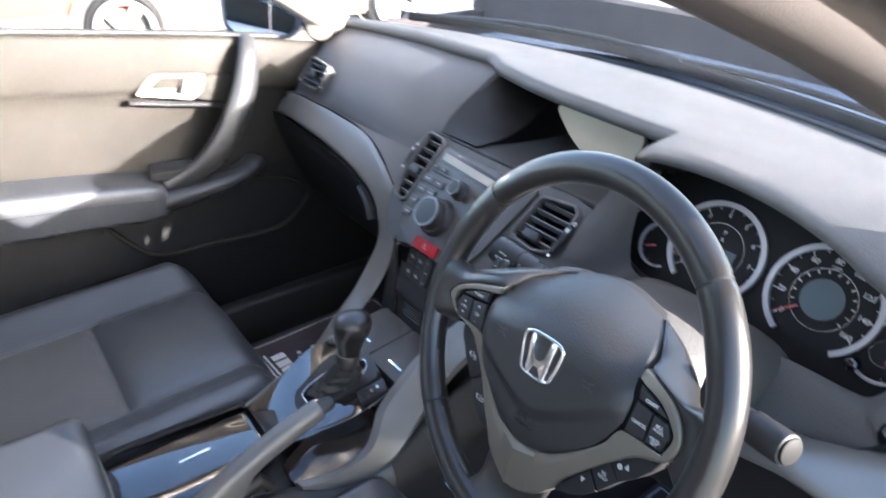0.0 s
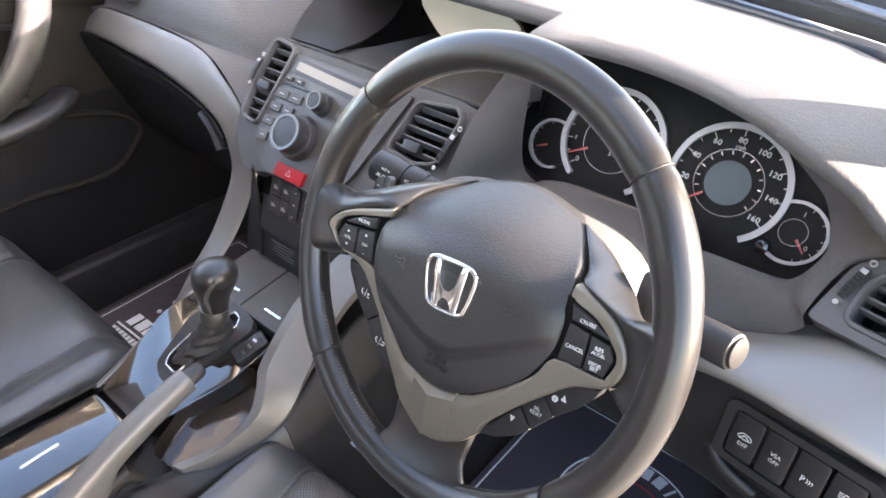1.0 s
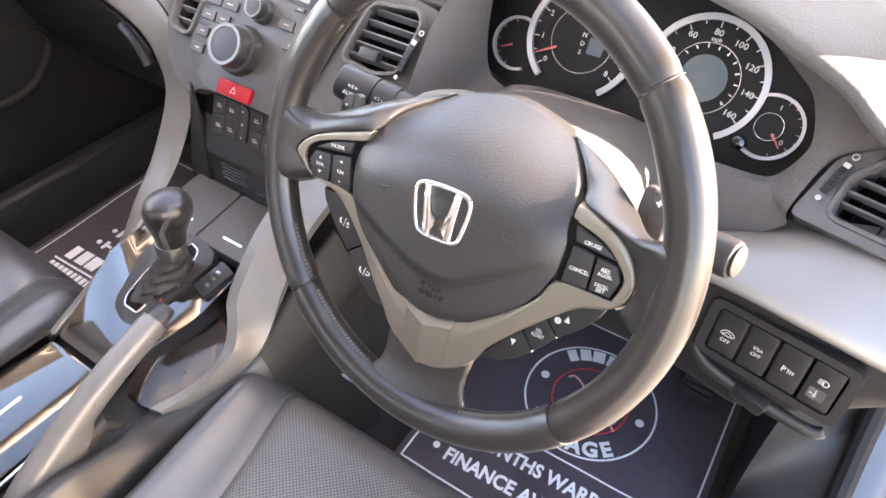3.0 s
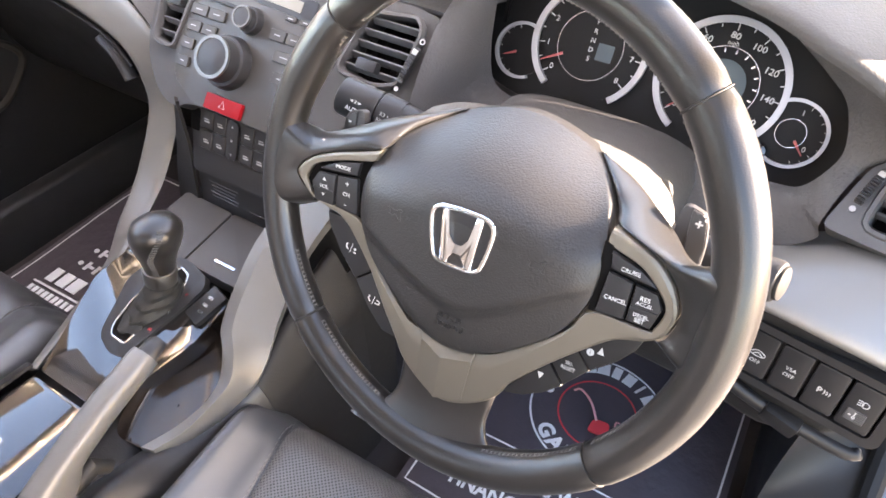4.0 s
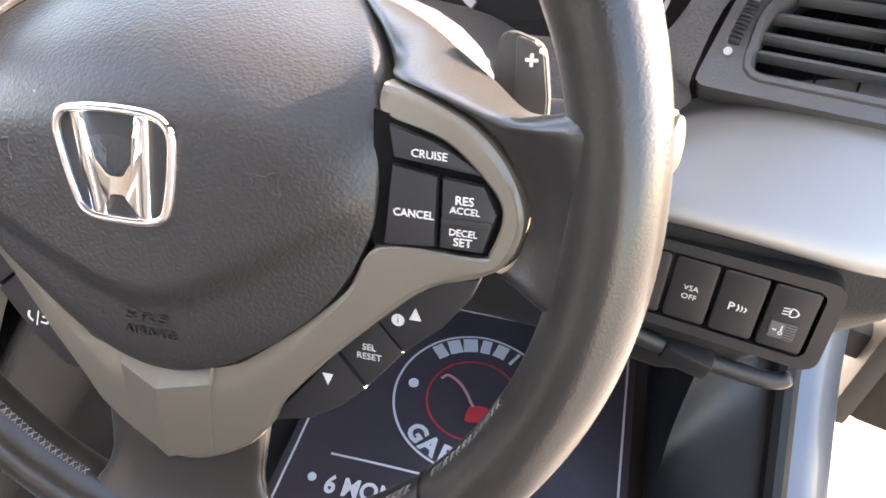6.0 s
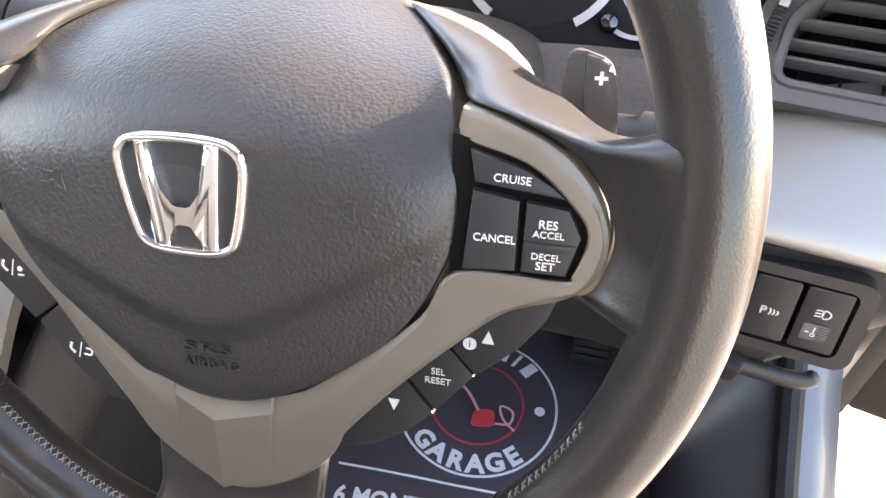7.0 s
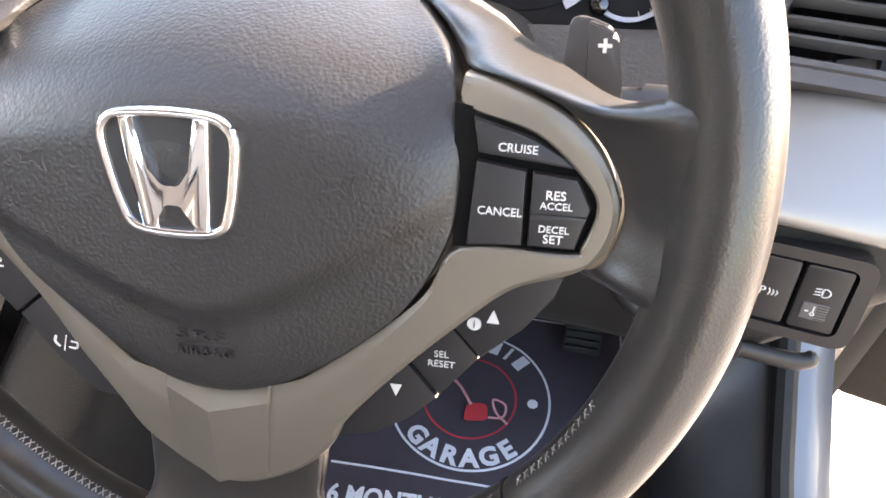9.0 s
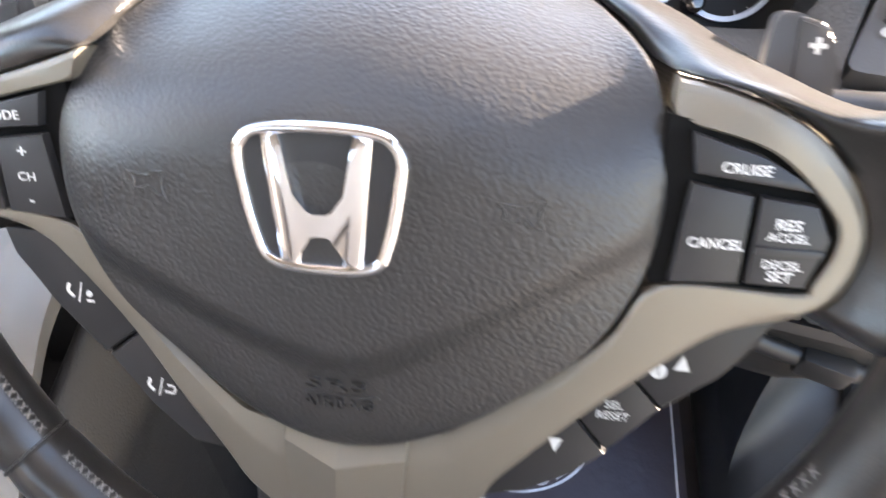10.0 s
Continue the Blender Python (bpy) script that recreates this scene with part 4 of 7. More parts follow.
def bmesh_frame(outline, m, w=0.011):
    bm = bmesh.new()
    c = Vector((sum(p[0] for p in outline) / len(outline), sum(p[1] for p in outline) / len(outline), 0))
    k = len(outline)
    outer = []
    for i in range(k):
        p = Vector((*outline[i], 0))
        a = (Vector((*outline[i], 0)) - Vector((*outline[i - 1], 0))).normalized()
        b = (Vector((*outline[(i + 1) % k], 0)) - p).normalized()
        t = (a + b).normalized()
        nrm = Vector((t.y, -t.x, 0))
        if nrm.dot(p - c) < 0:
            nrm = -nrm
        outer.append(p + nrm * w)
    inner = [Vector((*p, 0)) for p in outline]
    rows = [[m @ Vector((p.x, p.y, z)) for p in o] for o, z in ((outer, -0.016), (outer, -0.0025), ([a * 0.8 + b * 0.2 for a, b in zip(outer, inner)], 0.0), ([a * 0.3 + b * 0.7 for a, b in zip(outer, inner)], 0.0), (inner, -0.004), (inner, -0.046))]
    grid(bm, rows, wrap_v=True)
    return bm


# centre stack face, leaning back
SM = axes((CX, 0.159, 0.581), (1, 0, 0), (0, 0.632, 0.775))
face = [(-0.160, 0.170), (-0.170, 0.10), (-0.160, 0.035), (-0.125, -0.010), (-0.09, -0.022), (-0.06, -0.012), (0.06, -0.012), (0.12, -0.03), (0.19, -0.03), (0.218, 0.04), (0.222, 0.12), (0.216, 0.168), (0.10, 0.170), (-0.10, 0.171)]


def soft(poly, n=3, r=0.2):
    """Corners of a polygon cut round."""
    out = []
    k = len(poly)
    for i in range(k):
        p, a, b = Vector((*poly[i], 0)), Vector((*poly[i - 1], 0)), Vector((*poly[(i + 1) % k], 0))
        ra = min(0.008, (a - p).length * r)
        s, e = p + (a - p).normalized() * ra, p + (b - p).normalized() * ra
        for j in range(n + 1):
            t = j / n
            out.append(tuple(((1 - t) ** 2 * s + 2 * t * (1 - t) * p + t * t * e).xy))
    return out


VENT_R = soft([(0.126, 0.087), (0.172, 0.083), (0.197, 0.091), (0.206, 0.150), (0.197, 0.157), (0.1415, 0.150)])
VENT_L = soft([(-0.146, 0.050), (-0.116, 0.048), (-0.103, 0.162), (-0.143, 0.166), (-0.150, 0.110)])


def pierced(bm, outline, holes, z0, z1, m):
    """A plate with holes through it: faces, outer wall and the walls of the holes."""
    for z in (z0, z1):
        es = []
        for lp in [outline] + holes:
            vs = [bm.verts.new(m @ Vector((x, y, z))) for x, y in lp]
            es += [bm.edges.new((vs[i], vs[(i + 1) % len(vs)])) for i in range(len(vs))]
        bmesh.ops.triangle_fill(bm, edges=es, use_beauty=True, use_dissolve=False)
    for lp in [outline] + holes:
        grid(bm, [[m @ Vector((x, y, z)) for x, y in lp] for z in (z0, z1)], wrap_v=True)


bm = bmesh.new()
pierced(bm, [(p.x, p.y) for p in cr([(x, y, 0) for x, y in face], 3, True)], [VENT_R, VENT_L], -0.05, -0.010, SM)
part("stack_surround", bm, STACKTRIM, dash, "grained surround of the centre stack")
vent("centre_vent", SM, VENT_R, 5, 58, "black slatted centre air vent", knob_at=(0.160, 0.098), wheel_at=((0.203, 0.085), (0.2145, 0.138)))
vent("centre_vent", SM, VENT_L, 7, 58, "black slatted centre air vent", knob_at=(-0.128, 0.100), wheel_at=((-0.158, 0.095), (-0.154, 0.140)))

# ---- audio unit ----
audio = thing("audio_unit", "dark grey car audio panel with rotary knobs and buttons", "car radio")
GREY = surface("audio_grey_plastic", (0.026, 0.024, 0.0215), 0.44, spec=0.4, vary=0.08, grain=0.1, grain_size=0.0006)
bm = bmesh.new()
af = [(-0.097, 0.160), (-0.110, 0.045), (-0.100, 0.012), (-0.060, -0.010), (0.070, -0.010), (0.092, 0.040), (0.128, 0.158)]
prism(bm, soft(af), -0.02, -0.004, SM, bevel=0.003)
part("audio_face", bm, GREY, audio)
bm = bmesh.new()
prism(bm, rounded(0.165, 0.024, 0.003), -0.004, -0.0032, SM @ pose(-0.008, 0.1385, 0, 0, 0, -3), bevel=0.0004)
lw = part("display_window", bm, SMOOTH, audio)
bm = bmesh.new()
prism(bm, rounded(0.138, 0.0125, 0.0015), -0.0031, -0.0024, SM @ pose(-0.014, 0.1390, 0, 0, 0, -3))
part("display_lcd", bm, RADIOLCD, lw, "pale beige radio display")


def key(parent, m, x, y, w, h, z=-0.001, r=0.0015, material=None, legend=True):
    bm = bmesh.new()
    prism(bm, rounded(w, h, r, 2), z - 0.006, z, m @ pose(x, y, 0), bevel=0.0007, seg=1)
    k = part("button", bm, material or GREY, parent)
    if legend:
        bm = bmesh.new()
        box(bm, (x, y, z + 0.0001), (w * 0.38, 0.0012, 0.0003), m)
        part("legend", bm, LEGEND, k)
    return k


key(audio, SM, -0.060, 0.114, 0.060, 0.0035, legend=False, material=SMOOTH)
for x, y, w in ((-0.088, 0.098, 0.026), (-0.060, 0.098, 0.026), (-0.090, 0.078, 0.022), (-0.065, 0.078, 0.022), (-0.092, 0.056, 0.020), (-0.092, 0.034, 0.020), (0.034, 0.098, 0.022), (0.058, 0.098, 0.022), (0.052, 0.076, 0.030), (0.056, 0.052, 0.026), (-0.088, 0.122, 0.016), (-0.066, 0.122, 0.016), (0.045, 0.120, 0.016), (0.066, 0.120, 0.016)):
    key(audio, SM, x, y, w, 0.0130 if y < 0.12 else 0.006)


# strong light and dark mottling in the colour imitates reflections in the metal cap
KNOBCAP = surface("knob_cap_mottled", (0.42, 0.39, 0.33), 0.16, metal=0.95, vary=0.7, vary_size=0.012, grain=0.6, grain_size=0.006)


def knob(parent, m, x, y, r, h, name, ring=True):
    bm = bmesh.new()
    o = m @ Vector((x, y, 0))
    nz = (m.to_3x3() @ Vector((0, 0, 1))).normalized()
    cyl(bm, o - nz * 0.004, o + nz * h * 0.35, r * 1.22, r * 1.15, 36, 0.002)
    cyl(bm, o, o + nz * h, r, r * 0.94, 36, 0.0015)
    k = part(name, bm, SMOOTH, parent, "black rotary knob with a silver ring")
    km = m @ pose(x, y, h)
    bm = bmesh.new()
    ring_plate(bm, km, r * 0.80, r * 0.95, -0.002, 0.0010, n=36)
    part("knob_ring", bm, SATINDARK, k)
    bm = bmesh.new()
    loft(bm, [[km @ Vector((r * q * math.cos(u), r * q * math.sin(u), z)) for u in [2 * math.pi * j / 32 for j in range(32)]] for q, z in ((0.80, -0.004), (0.80, 0.0002), (0.74, -0.0010), (0.55, -0.0024), (0.30, -0.0033), (0.04, -0.0037))])
    part("knob_cap", bm, KNOBCAP, k)
    return k


knob(audio, SM, -0.022, 0.050, 0.0265, 0.027, "volume_knob")
knob(audio, SM, -0.008, 0.104, 0.0135, 0.016, "tuning_knob")
bm = bmesh.new()
prism(bm, rounded(0.056, 0.019, 0.002), -0.006, 0.0015, SM @ pose(-0.010, 0.0005, 0), bevel=0.0012)
hz = part("hazard_switch", bm, RED, audio, "red hazard warning switch")
bm = bmesh.new()
tri = [Vector((-0.0045, -0.0035, 0)), Vector((0.0045, -0.0035, 0)), Vector((0, 0.0045, 0))]
tube(bm, [SM @ (p + Vector((-0.010, 0.0005, 0.0017))) for p in tri], 0.0005, 0.0003, n=5, up=(0, -0.775, 0.632), closed=True)
part("hazard_mark", bm, WHITE, hz)

# ---- climate panel and pocket below it ----
climate = thing("climate_panel", "black climate control panel with small buttons", "control panel")
KM = axes((CX, 0.165, 0.520), (1, 0, 0), (0, 0.36, 0.93))
bm = bmesh.new()
prism(bm, soft([(-0.092, 0.045), (-0.082, -0.055), (0.082, -0.055), (0.092, 0.045)]), -0.02, 0, KM, bevel=0.003)
part("climate_face", bm, SMOOTH, climate)
kx = -0.045 - CX
for x in (kx - 0.045, kx - 0.0225, kx + 0.0225, kx + 0.045, kx + 0.0675):
    for j in range(2):
        k = key(climate, KM, x, 0.020 - 0.027 * j, 0.0205, 0.0245, z=0.0025, material=SMOOTH)
        bm = bmesh.new()
        box(bm, (x + 0.001, 0.0170 - 0.027 * j, 0.0026), (0.0085, 0.0021, 0.0003), KM)
        part("legend", bm, LEGEND, k)
# fan rocker with its arrows
bm = bmesh.new()
prism(bm, rounded(0.0185, 0.052, 0.008, 5), -0.004, 0.0040, KM @ pose(kx, 0.006, 0), bevel=0.0015)
rk = part("fan_rocker", bm, SMOOTH, climate, "black oval fan rocker")
for y, s in ((0.024, 1), (-0.012, -1)):
    bm = bmesh.new()
    prism(bm, [(kx - 0.0018 * s, y - 0.0013 * s), (kx + 0.0018 * s, y - 0.0013 * s), (kx, y + 0.0016 * s)], 0.0041, 0.0043, KM)
    part("arrow", bm, LEGEND, rk)
bm = bmesh.new()
box(bm, (kx, 0.006, 0.0041), (0.0030, 0.0030, 0.0003), KM)
part("fan_mark", bm, LEGEND, rk)
bm = bmesh.new()
prism(bm, rounded(0.016, 0.030, 0.003), -0.006, 0.0006, KM @ pose(kx - 0.0665, 0.014, 0), bevel=0.001)
part("coin_slot", bm, CAVITYSHADE, climate)
pocket = thing("dash_pocket", "black lower pocket door under the climate panel", "pocket")
PM = axes((CX, 0.150, 0.425), (1, 0, 0), (0, 0.12, 0.99))
bm = bmesh.new()
prism(bm, rounded(0.170, 0.085, 0.004), -0.02, 0.0, PM, bevel=0.002)
pdoor = part("pocket_door", bm, BUTTON, pocket)
for i in range(5):
    bm = bmesh.new()
    box(bm, (-0.040, 0.026 - 0.0055 * i, 0.0003), (0.050 - 0.006 * (i % 3), 0.0012, 0.0003), PM)
    part("small_print", bm, SATIN, pdoor)
for x, y, w in ((0.045, 0.028, 0.028), (0.048, 0.020, 0.02), (0.03, 0.004, 0.05), (-0.045, -0.018, 0.02)):
    bm = bmesh.new()
    box(bm, (x, y, 0.0003), (w, 0.0016, 0.0003), PM)
    part("small_print", bm, SATIN, pdoor)
# side cheeks that close the stack down to the console
bm = bmesh.new()
sheet(bm, [[(-0.165, 0.195, 0.57), (-0.165, 0.18, 0.50), (-0.168, 0.16, 0.42), (-0.168, 0.15, 0.36)], [(-0.115, 0.155, 0.565), (-0.115, 0.155, 0.50), (-0.115, 0.148, 0.44), (-0.115, 0.14, 0.36)]], 4, 3, 0.004)
part("stack_cheek", bm, DASH_LOW, dash)
bm = bmesh.new()
sheet(bm, [[(0.055, 0.155, 0.565), (0.055, 0.155, 0.50), (0.055, 0.148, 0.44), (0.055, 0.14, 0.36)], [(0.19, 0.20, 0.57), (0.17, 0.19, 0.50), (0.13, 0.17, 0.42), (0.12, 0.15, 0.36)]], 4, 3, 0.004)
part("stack_cheek", bm, DASH_LOW, dash)

# side vents
LM = axes((-0.600, 0.262, 0.722), (1, -0.05, 0.03), (0, 0.50, 0.86))
vent("side_vent", LM, soft([(-0.050, -0.024), (0.042, -0.028), (0.052, 0.022), (-0.030, 0.028)]), 4, 60, "black slatted side air vent", knob_at=(0.0, 0.0), wheel_at=((0.060, -0.020), (0.066, 0.018)))
RMX = axes((0.678, 0.228, 0.676), (0.970, -0.24, 0.05), (0.12, 0.70, 0.70))
vent("side_vent", RMX, soft([(-0.0578, -0.0185), (0.060, -0.0185), (0.060, 0.0430), (-0.038, 0.0430), (-0.0578, 0.0150)]), 4, 78, "black slatted driver's side air vent", knob_at=(0.018, 0.012), wheel_at=((-0.0735, -0.0115), (-0.0662, 0.0318)), slat_at=(-0.006, 0.005, 0.018, 0.032), rim=0.0068, rim_material=GREYDASH)
bm = bmesh.new()
frame_plate(bm, soft([(-0.0875, -0.0335), (0.072, -0.0335), (0.072, 0.0560), (-0.0480, 0.0510), (-0.0780, 0.0270)]), soft([(-0.0590, -0.0198), (0.062, -0.0198), (0.062, 0.0440), (-0.038, 0.0440), (-0.0590, 0.0160)]), -0.030, -0.0022, RMX)
part("vent_surround", bm, GREYDASH, dash, "grey smooth vent surround")

# ---- instrument cluster ----
cluster = thing("instrument_cluster", "instrument cluster with two large silver-ringed dials and two small gauges", "instrument cluster")
CM = axes((0.393, 0.362, 0.678), (1, 0, 0), (0, 0.44, 0.90))
def pt(x, y, z=0.0):
    return tuple(RMX @ Vector((x, y, z)))


# edge of the opening in front of the dials, and the outer edge of the fascia round it
lip = [(0.246, 0.305, 0.786), (0.28, 0.313, 0.789), (0.319, 0.314, 0.790), (0.357, 0.310, 0.791), (0.397, 0.300, 0.792), (0.436, 0.286, 0.793), (0.475, 0.268, 0.792), (0.500, 0.262, 0.787), (0.523, 0.262, 0.773), (0.547, 0.262, 0.756), (0.568, 0.262, 0.737), (0.581, 0.262, 0.703), (0.5795, 0.262, 0.682), (0.566, 0.262, 0.655), (0.547, 0.262, 0.649), (0.50, 0.266, 0.645), (0.44, 0.272, 0.638), (0.37, 0.280, 0.633), (0.30, 0.290, 0.628), (0.255, 0.300, 0.627), (0.238, 0.305, 0.640), (0.234, 0.305, 0.675), (0.235, 0.308, 0.715), (0.238, 0.310, 0.755)]
fas = [(0.238, 0.297, 0.784), (0.28, 0.311, 0.789), (0.319, 0.312, 0.790), (0.357, 0.308, 0.791), (0.397, 0.298, 0.792), (0.436, 0.283, 0.793), (0.475, 0.264, 0.793), (0.507, 0.249, 0.790), (0.537, 0.236, 0.782), (0.566, 0.234, 0.772), (0.592, 0.232, 0.760), pt(-0.046, 0.053), pt(-0.080, 0.024), pt(-0.0885, -0.030), (0.590, 0.228, 0.630), (0.550, 0.230, 0.600), (0.47, 0.228, 0.590), (0.37, 0.236, 0.588), (0.28, 0.250, 0.592), (0.215, 0.220, 0.590), (0.194, 0.195, 0.610), (0.190, 0.213, 0.640), (0.190, 0.240, 0.676), (0.196, 0.266, 0.712)]
inn = [(-0.165, 0.070), (-0.10, 0.098), (-0.02, 0.105), (0.06, 0.102), (0.12, 0.092), (0.175, 0.055), (0.198, 0.010), (0.196, -0.045), (0.170, -0.080), (0.12, -0.098), (0.05, -0.096), (-0.03, -0.088), (-0.12, -0.076), (-0.185, -0.060), (-0.200, -0.010), (-0.195, 0.035)]
lo2 = cr(lip, 5, True)
ring = [CM @ p for p in cr([(x, y, 0.004) for x, y in inn], 16, True)]


def bearing(p, c):
    return math.atan2(p.z - c.z, p.x - c.x)


mid_lip, mid_ring = Vector((0.41, 0, 0.71)), CM @ Vector((0, 0, 0))
in2 = [min(ring, key=lambda q: abs((bearing(q, mid_ring) - bearing(p, mid_lip) + math.pi) % (2 * math.pi) - math.pi)) for p in lo2]
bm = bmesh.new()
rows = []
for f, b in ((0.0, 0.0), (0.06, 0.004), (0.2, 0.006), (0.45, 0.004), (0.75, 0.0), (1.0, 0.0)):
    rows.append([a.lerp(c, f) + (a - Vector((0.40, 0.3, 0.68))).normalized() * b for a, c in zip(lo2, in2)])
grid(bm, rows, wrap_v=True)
# much darker than the fascia: the recess's shade is in the colour
part("binnacle", bm, DASH_LOW, cluster, "recessed binnacle around the dials, darkened for shade", sharp=60)
# grained fascia between the opening and the pad, the vent and the band
fo = cr(fas, 5, True)
bm = bmesh.new()
rows = []
for f, b in ((0.0, -0.006), (0.0, 0.0), (0.25, 0.0035), (0.5, 0.0045), (0.75, 0.0040), (0.92, 0.0022), (1.0, 0.0)):
    row = []
    for a, c in zip(fo, lo2):
        q = a.lerp(c, f)
        wide = min(1.0, (a - c).length / 0.03)
        row.append(q + Vector((0, -1, 0.6)).normalized() * b * wide)
    rows.append(row)
grid(bm, rows, wrap_v=True)
part("cluster_fascia", bm, DASH, cluster, "grained grey fascia round the dials", sharp=60)
bm = bmesh.new()
prism(bm, [(p.x, p.y) for p in cr([(x * 1.03, y * 1.03, 0) for x, y in inn], 4, True)], -0.01, 0.0, CM)
part("dial_plate", bm, GAUGE, cluster)


def dial(x, y, r, name, a_from, a_to, ticks, ring_from, ring_to, inner=0.0):
    m = CM @ pose(x, y, 0.003)
    bm = bmesh.new()
    ring_plate(bm, m, r * 0.90, r, -0.003, 0.004, n=48, a0=ring_from, a1=ring_to)
    d = part(name, bm, GAUGERING, cluster, "silver-ringed black dial")
    bm = bmesh.new()
    ring_plate(bm, m, 0, r * 0.90, -0.003, -0.0015, n=40)
    part("dial_face", bm, GAUGE, d)
    bm = bmesh.new()
    for i in range(ticks):
        a = a_from + (a_to - a_from) * i / (ticks - 1)
        ln = 0.10 if i % 2 == 0 else 0.055
        box(bm, (r * (0.895 - ln / 2), 0, -0.0012), (r * ln, r * 0.016, 0.0004), m @ pose(0, 0, 0, 0, 0, a))
    part("dial_scale", bm, WHITE, d)
    if inner:
        bm = bmesh.new()
        ring_plate(bm, m, inner * 0.975, inner, -0.0016, -0.0006, n=48)
        part("dial_inner_ring", bm, SATIN, d)
    return d, m


def pointer(d, m, r0, r1, a):
    bm = bmesh.new()
    q = m @ pose(0, 0, 0.002, 0, 0, a)
    prism(bm, [(r0, -0.0013), (r1, -0.0005), (r1, 0.0005), (r0, 0.0013)], -0.001, 0.001, q)
    part("needle", bm, NEEDLE, d, "red needle at rest")


speedo, sm = dial(0.0705, -0.0045, 0.0645, "speedometer", 221, -35, 17, 238, -58, 0.0365)
for i in range(9):
    a = radians(221 - 256 * i / 8)
    lettering(str(20 * i), 0.0086, sm @ pose(0.0462 * math.cos(a), 0.0462 * math.sin(a), -0.001, 0, 0, -6), WHITE, speedo, bold=0.0001, wide=1.1)
lettering("mph", 0.0062, sm @ pose(-0.002, 0.0392, -0.001), WHITE, speedo)
for i in range(14):
    a = radians(221 - 256 * i / 13)
    bm = bmesh.new()
    box(bm, (0.0325, 0, -0.001), (0.0042, 0.0018, 0.0003), sm @ pose(0, 0, 0, 0, 0, math.degrees(a)))
    part("inner_figure", bm, SATIN, speedo)
bm = bmesh.new()
ring_plate(bm, sm, 0, 0.0240, -0.0015, 0.0022, n=36)
part("speedo_display", bm, LCDBLUE, speedo, "round display in the dial, tinted blue-grey for reflected sky")
pointer(speedo, sm, 0.027, 0.054, 220)
tach, tm = dial(-0.0680, -0.0035, 0.0645, "rev_counter", 221, -35, 17, 233, -53, 0.0365)
for i in range(9):
    a = radians(221 - 256 * i / 8)
    lettering(str(i), 0.0086, tm @ pose(0.0470 * math.cos(a), 0.0470 * math.sin(a), -0.001), WHITE, tach)
for i, s in enumerate("PRNDS"):
    lettering(s, 0.0072, tm @ pose(0.0015, 0.0250 - 0.0095 * i, -0.001), WHITE, tach)
bm = bmesh.new()
prism(bm, rounded(0.018, 0.018, 0.001, 2), -0.0014, -0.0008, tm @ pose(0.0176, -0.0034, 0))
part("gear_display", bm, LCDBLUE, tach)
pointer(tach, tm, 0.030, 0.056, 209)
fuel, fm = dial(0.1485, -0.0305, 0.0335, "fuel_gauge", 70, -70, 9, 118, -118, 0.014)
pointer(fuel, fm, 0.008, 0.024, -46)
lettering("0", 0.0075, fm @ pose(0.0165, -0.0115, -0.001), WHITE, fuel)
lettering("1", 0.0075, fm @ pose(0.0035, 0.0205, -0.001), WHITE, fuel)
temp, hm = dial(-0.1415, -0.0275, 0.0308, "temperature_gauge", 110, 250, 9, 62, 298, 0.0)
pointer(temp, hm, 0.006, 0.021, 205)
bm = bmesh.new()
o, nz = CM @ Vector((0.1285, -0.054, 0.002)), (CM.to_3x3() @ Vector((0, 0, 1)))
cyl(bm, o, o + nz * 0.014, 0.0078, 0.0068, 20, 0.0015)
part("trip_knob", bm, PIANO, cluster, "small black trip reset knob")

# ---- steering column ----
column = thing("steering_column", "black steering column shroud with two control stalks", "steering column")
bm = bmesh.new()
rings = []
for f in range(15):
    k = f / 14
    y = 0.045 + 0.235 * k
    cxs, cz = 0.375, 0.668 - 0.068 * k
    wx, wz = 0.112 - 0.012 * math.sin(math.pi * k) + 0.015 * math.exp(-((k - 0.28) / 0.24) ** 2), 0.060 - 0.006 * k + 0.025 * math.exp(-((k - 0.30) / 0.21) ** 2)
    if f == 0:
        wx, wz = wx * 0.94, wz * 0.92
    rings.append([Vector((cxs + wx * math.copysign(abs(math.cos(u)) ** 0.62, math.cos(u)), y, cz + wz * math.copysign(abs(math.sin(u)) ** 0.62, math.sin(u)))) for u in [2 * math.pi * j / 32 for j in range(32)]])
loft(bm, rings)
part("shroud", bm, SHROUD, column, "smooth dark grey column shroud", sharp=50)
bm = bmesh.new()
cyl(bm, (0.455, 0.114, 0.671), (0.545, 0.093, 0.687), 0.0115, 0.0135, 24)
cyl(bm, (0.532, 0.096, 0.685), (0.568, 0.086, 0.692), 0.0148, 0.0150, 28, 0.003)
wst = part("wiper_stalk", bm, SMOOTH, column, "black wiper stalk with a round tip")
bm = bmesh.new()
cyl(bm, (0.566, 0.0865, 0.6917), (0.5705, 0.0853, 0.6927), 0.0122, 0.0122, 28, 0.0015)
part("stalk_tip", bm, GREYCAP, wst, "grey stalk tip")


def on_stalk(x):
    return Vector((x, 0.105 + (x - 0.295) * 0.1157, 0.690 - (x - 0.295) * 0.206))


bm = bmesh.new()
cyl(bm, on_stalk(0.302), on_stalk(0.255), 0.0140, 0.0165, 24)
cyl(bm, on_stalk(0.2565), on_stalk(0.2365), 0.0176, 0.0176, 28, 0.0012)
cyl(bm, on_stalk(0.2355), on_stalk(0.2000), 0.0172, 0.0164, 28, 0.003)
ls = part("light_stalk", bm, SMOOTH, column, "black light stalk with rotary collars")


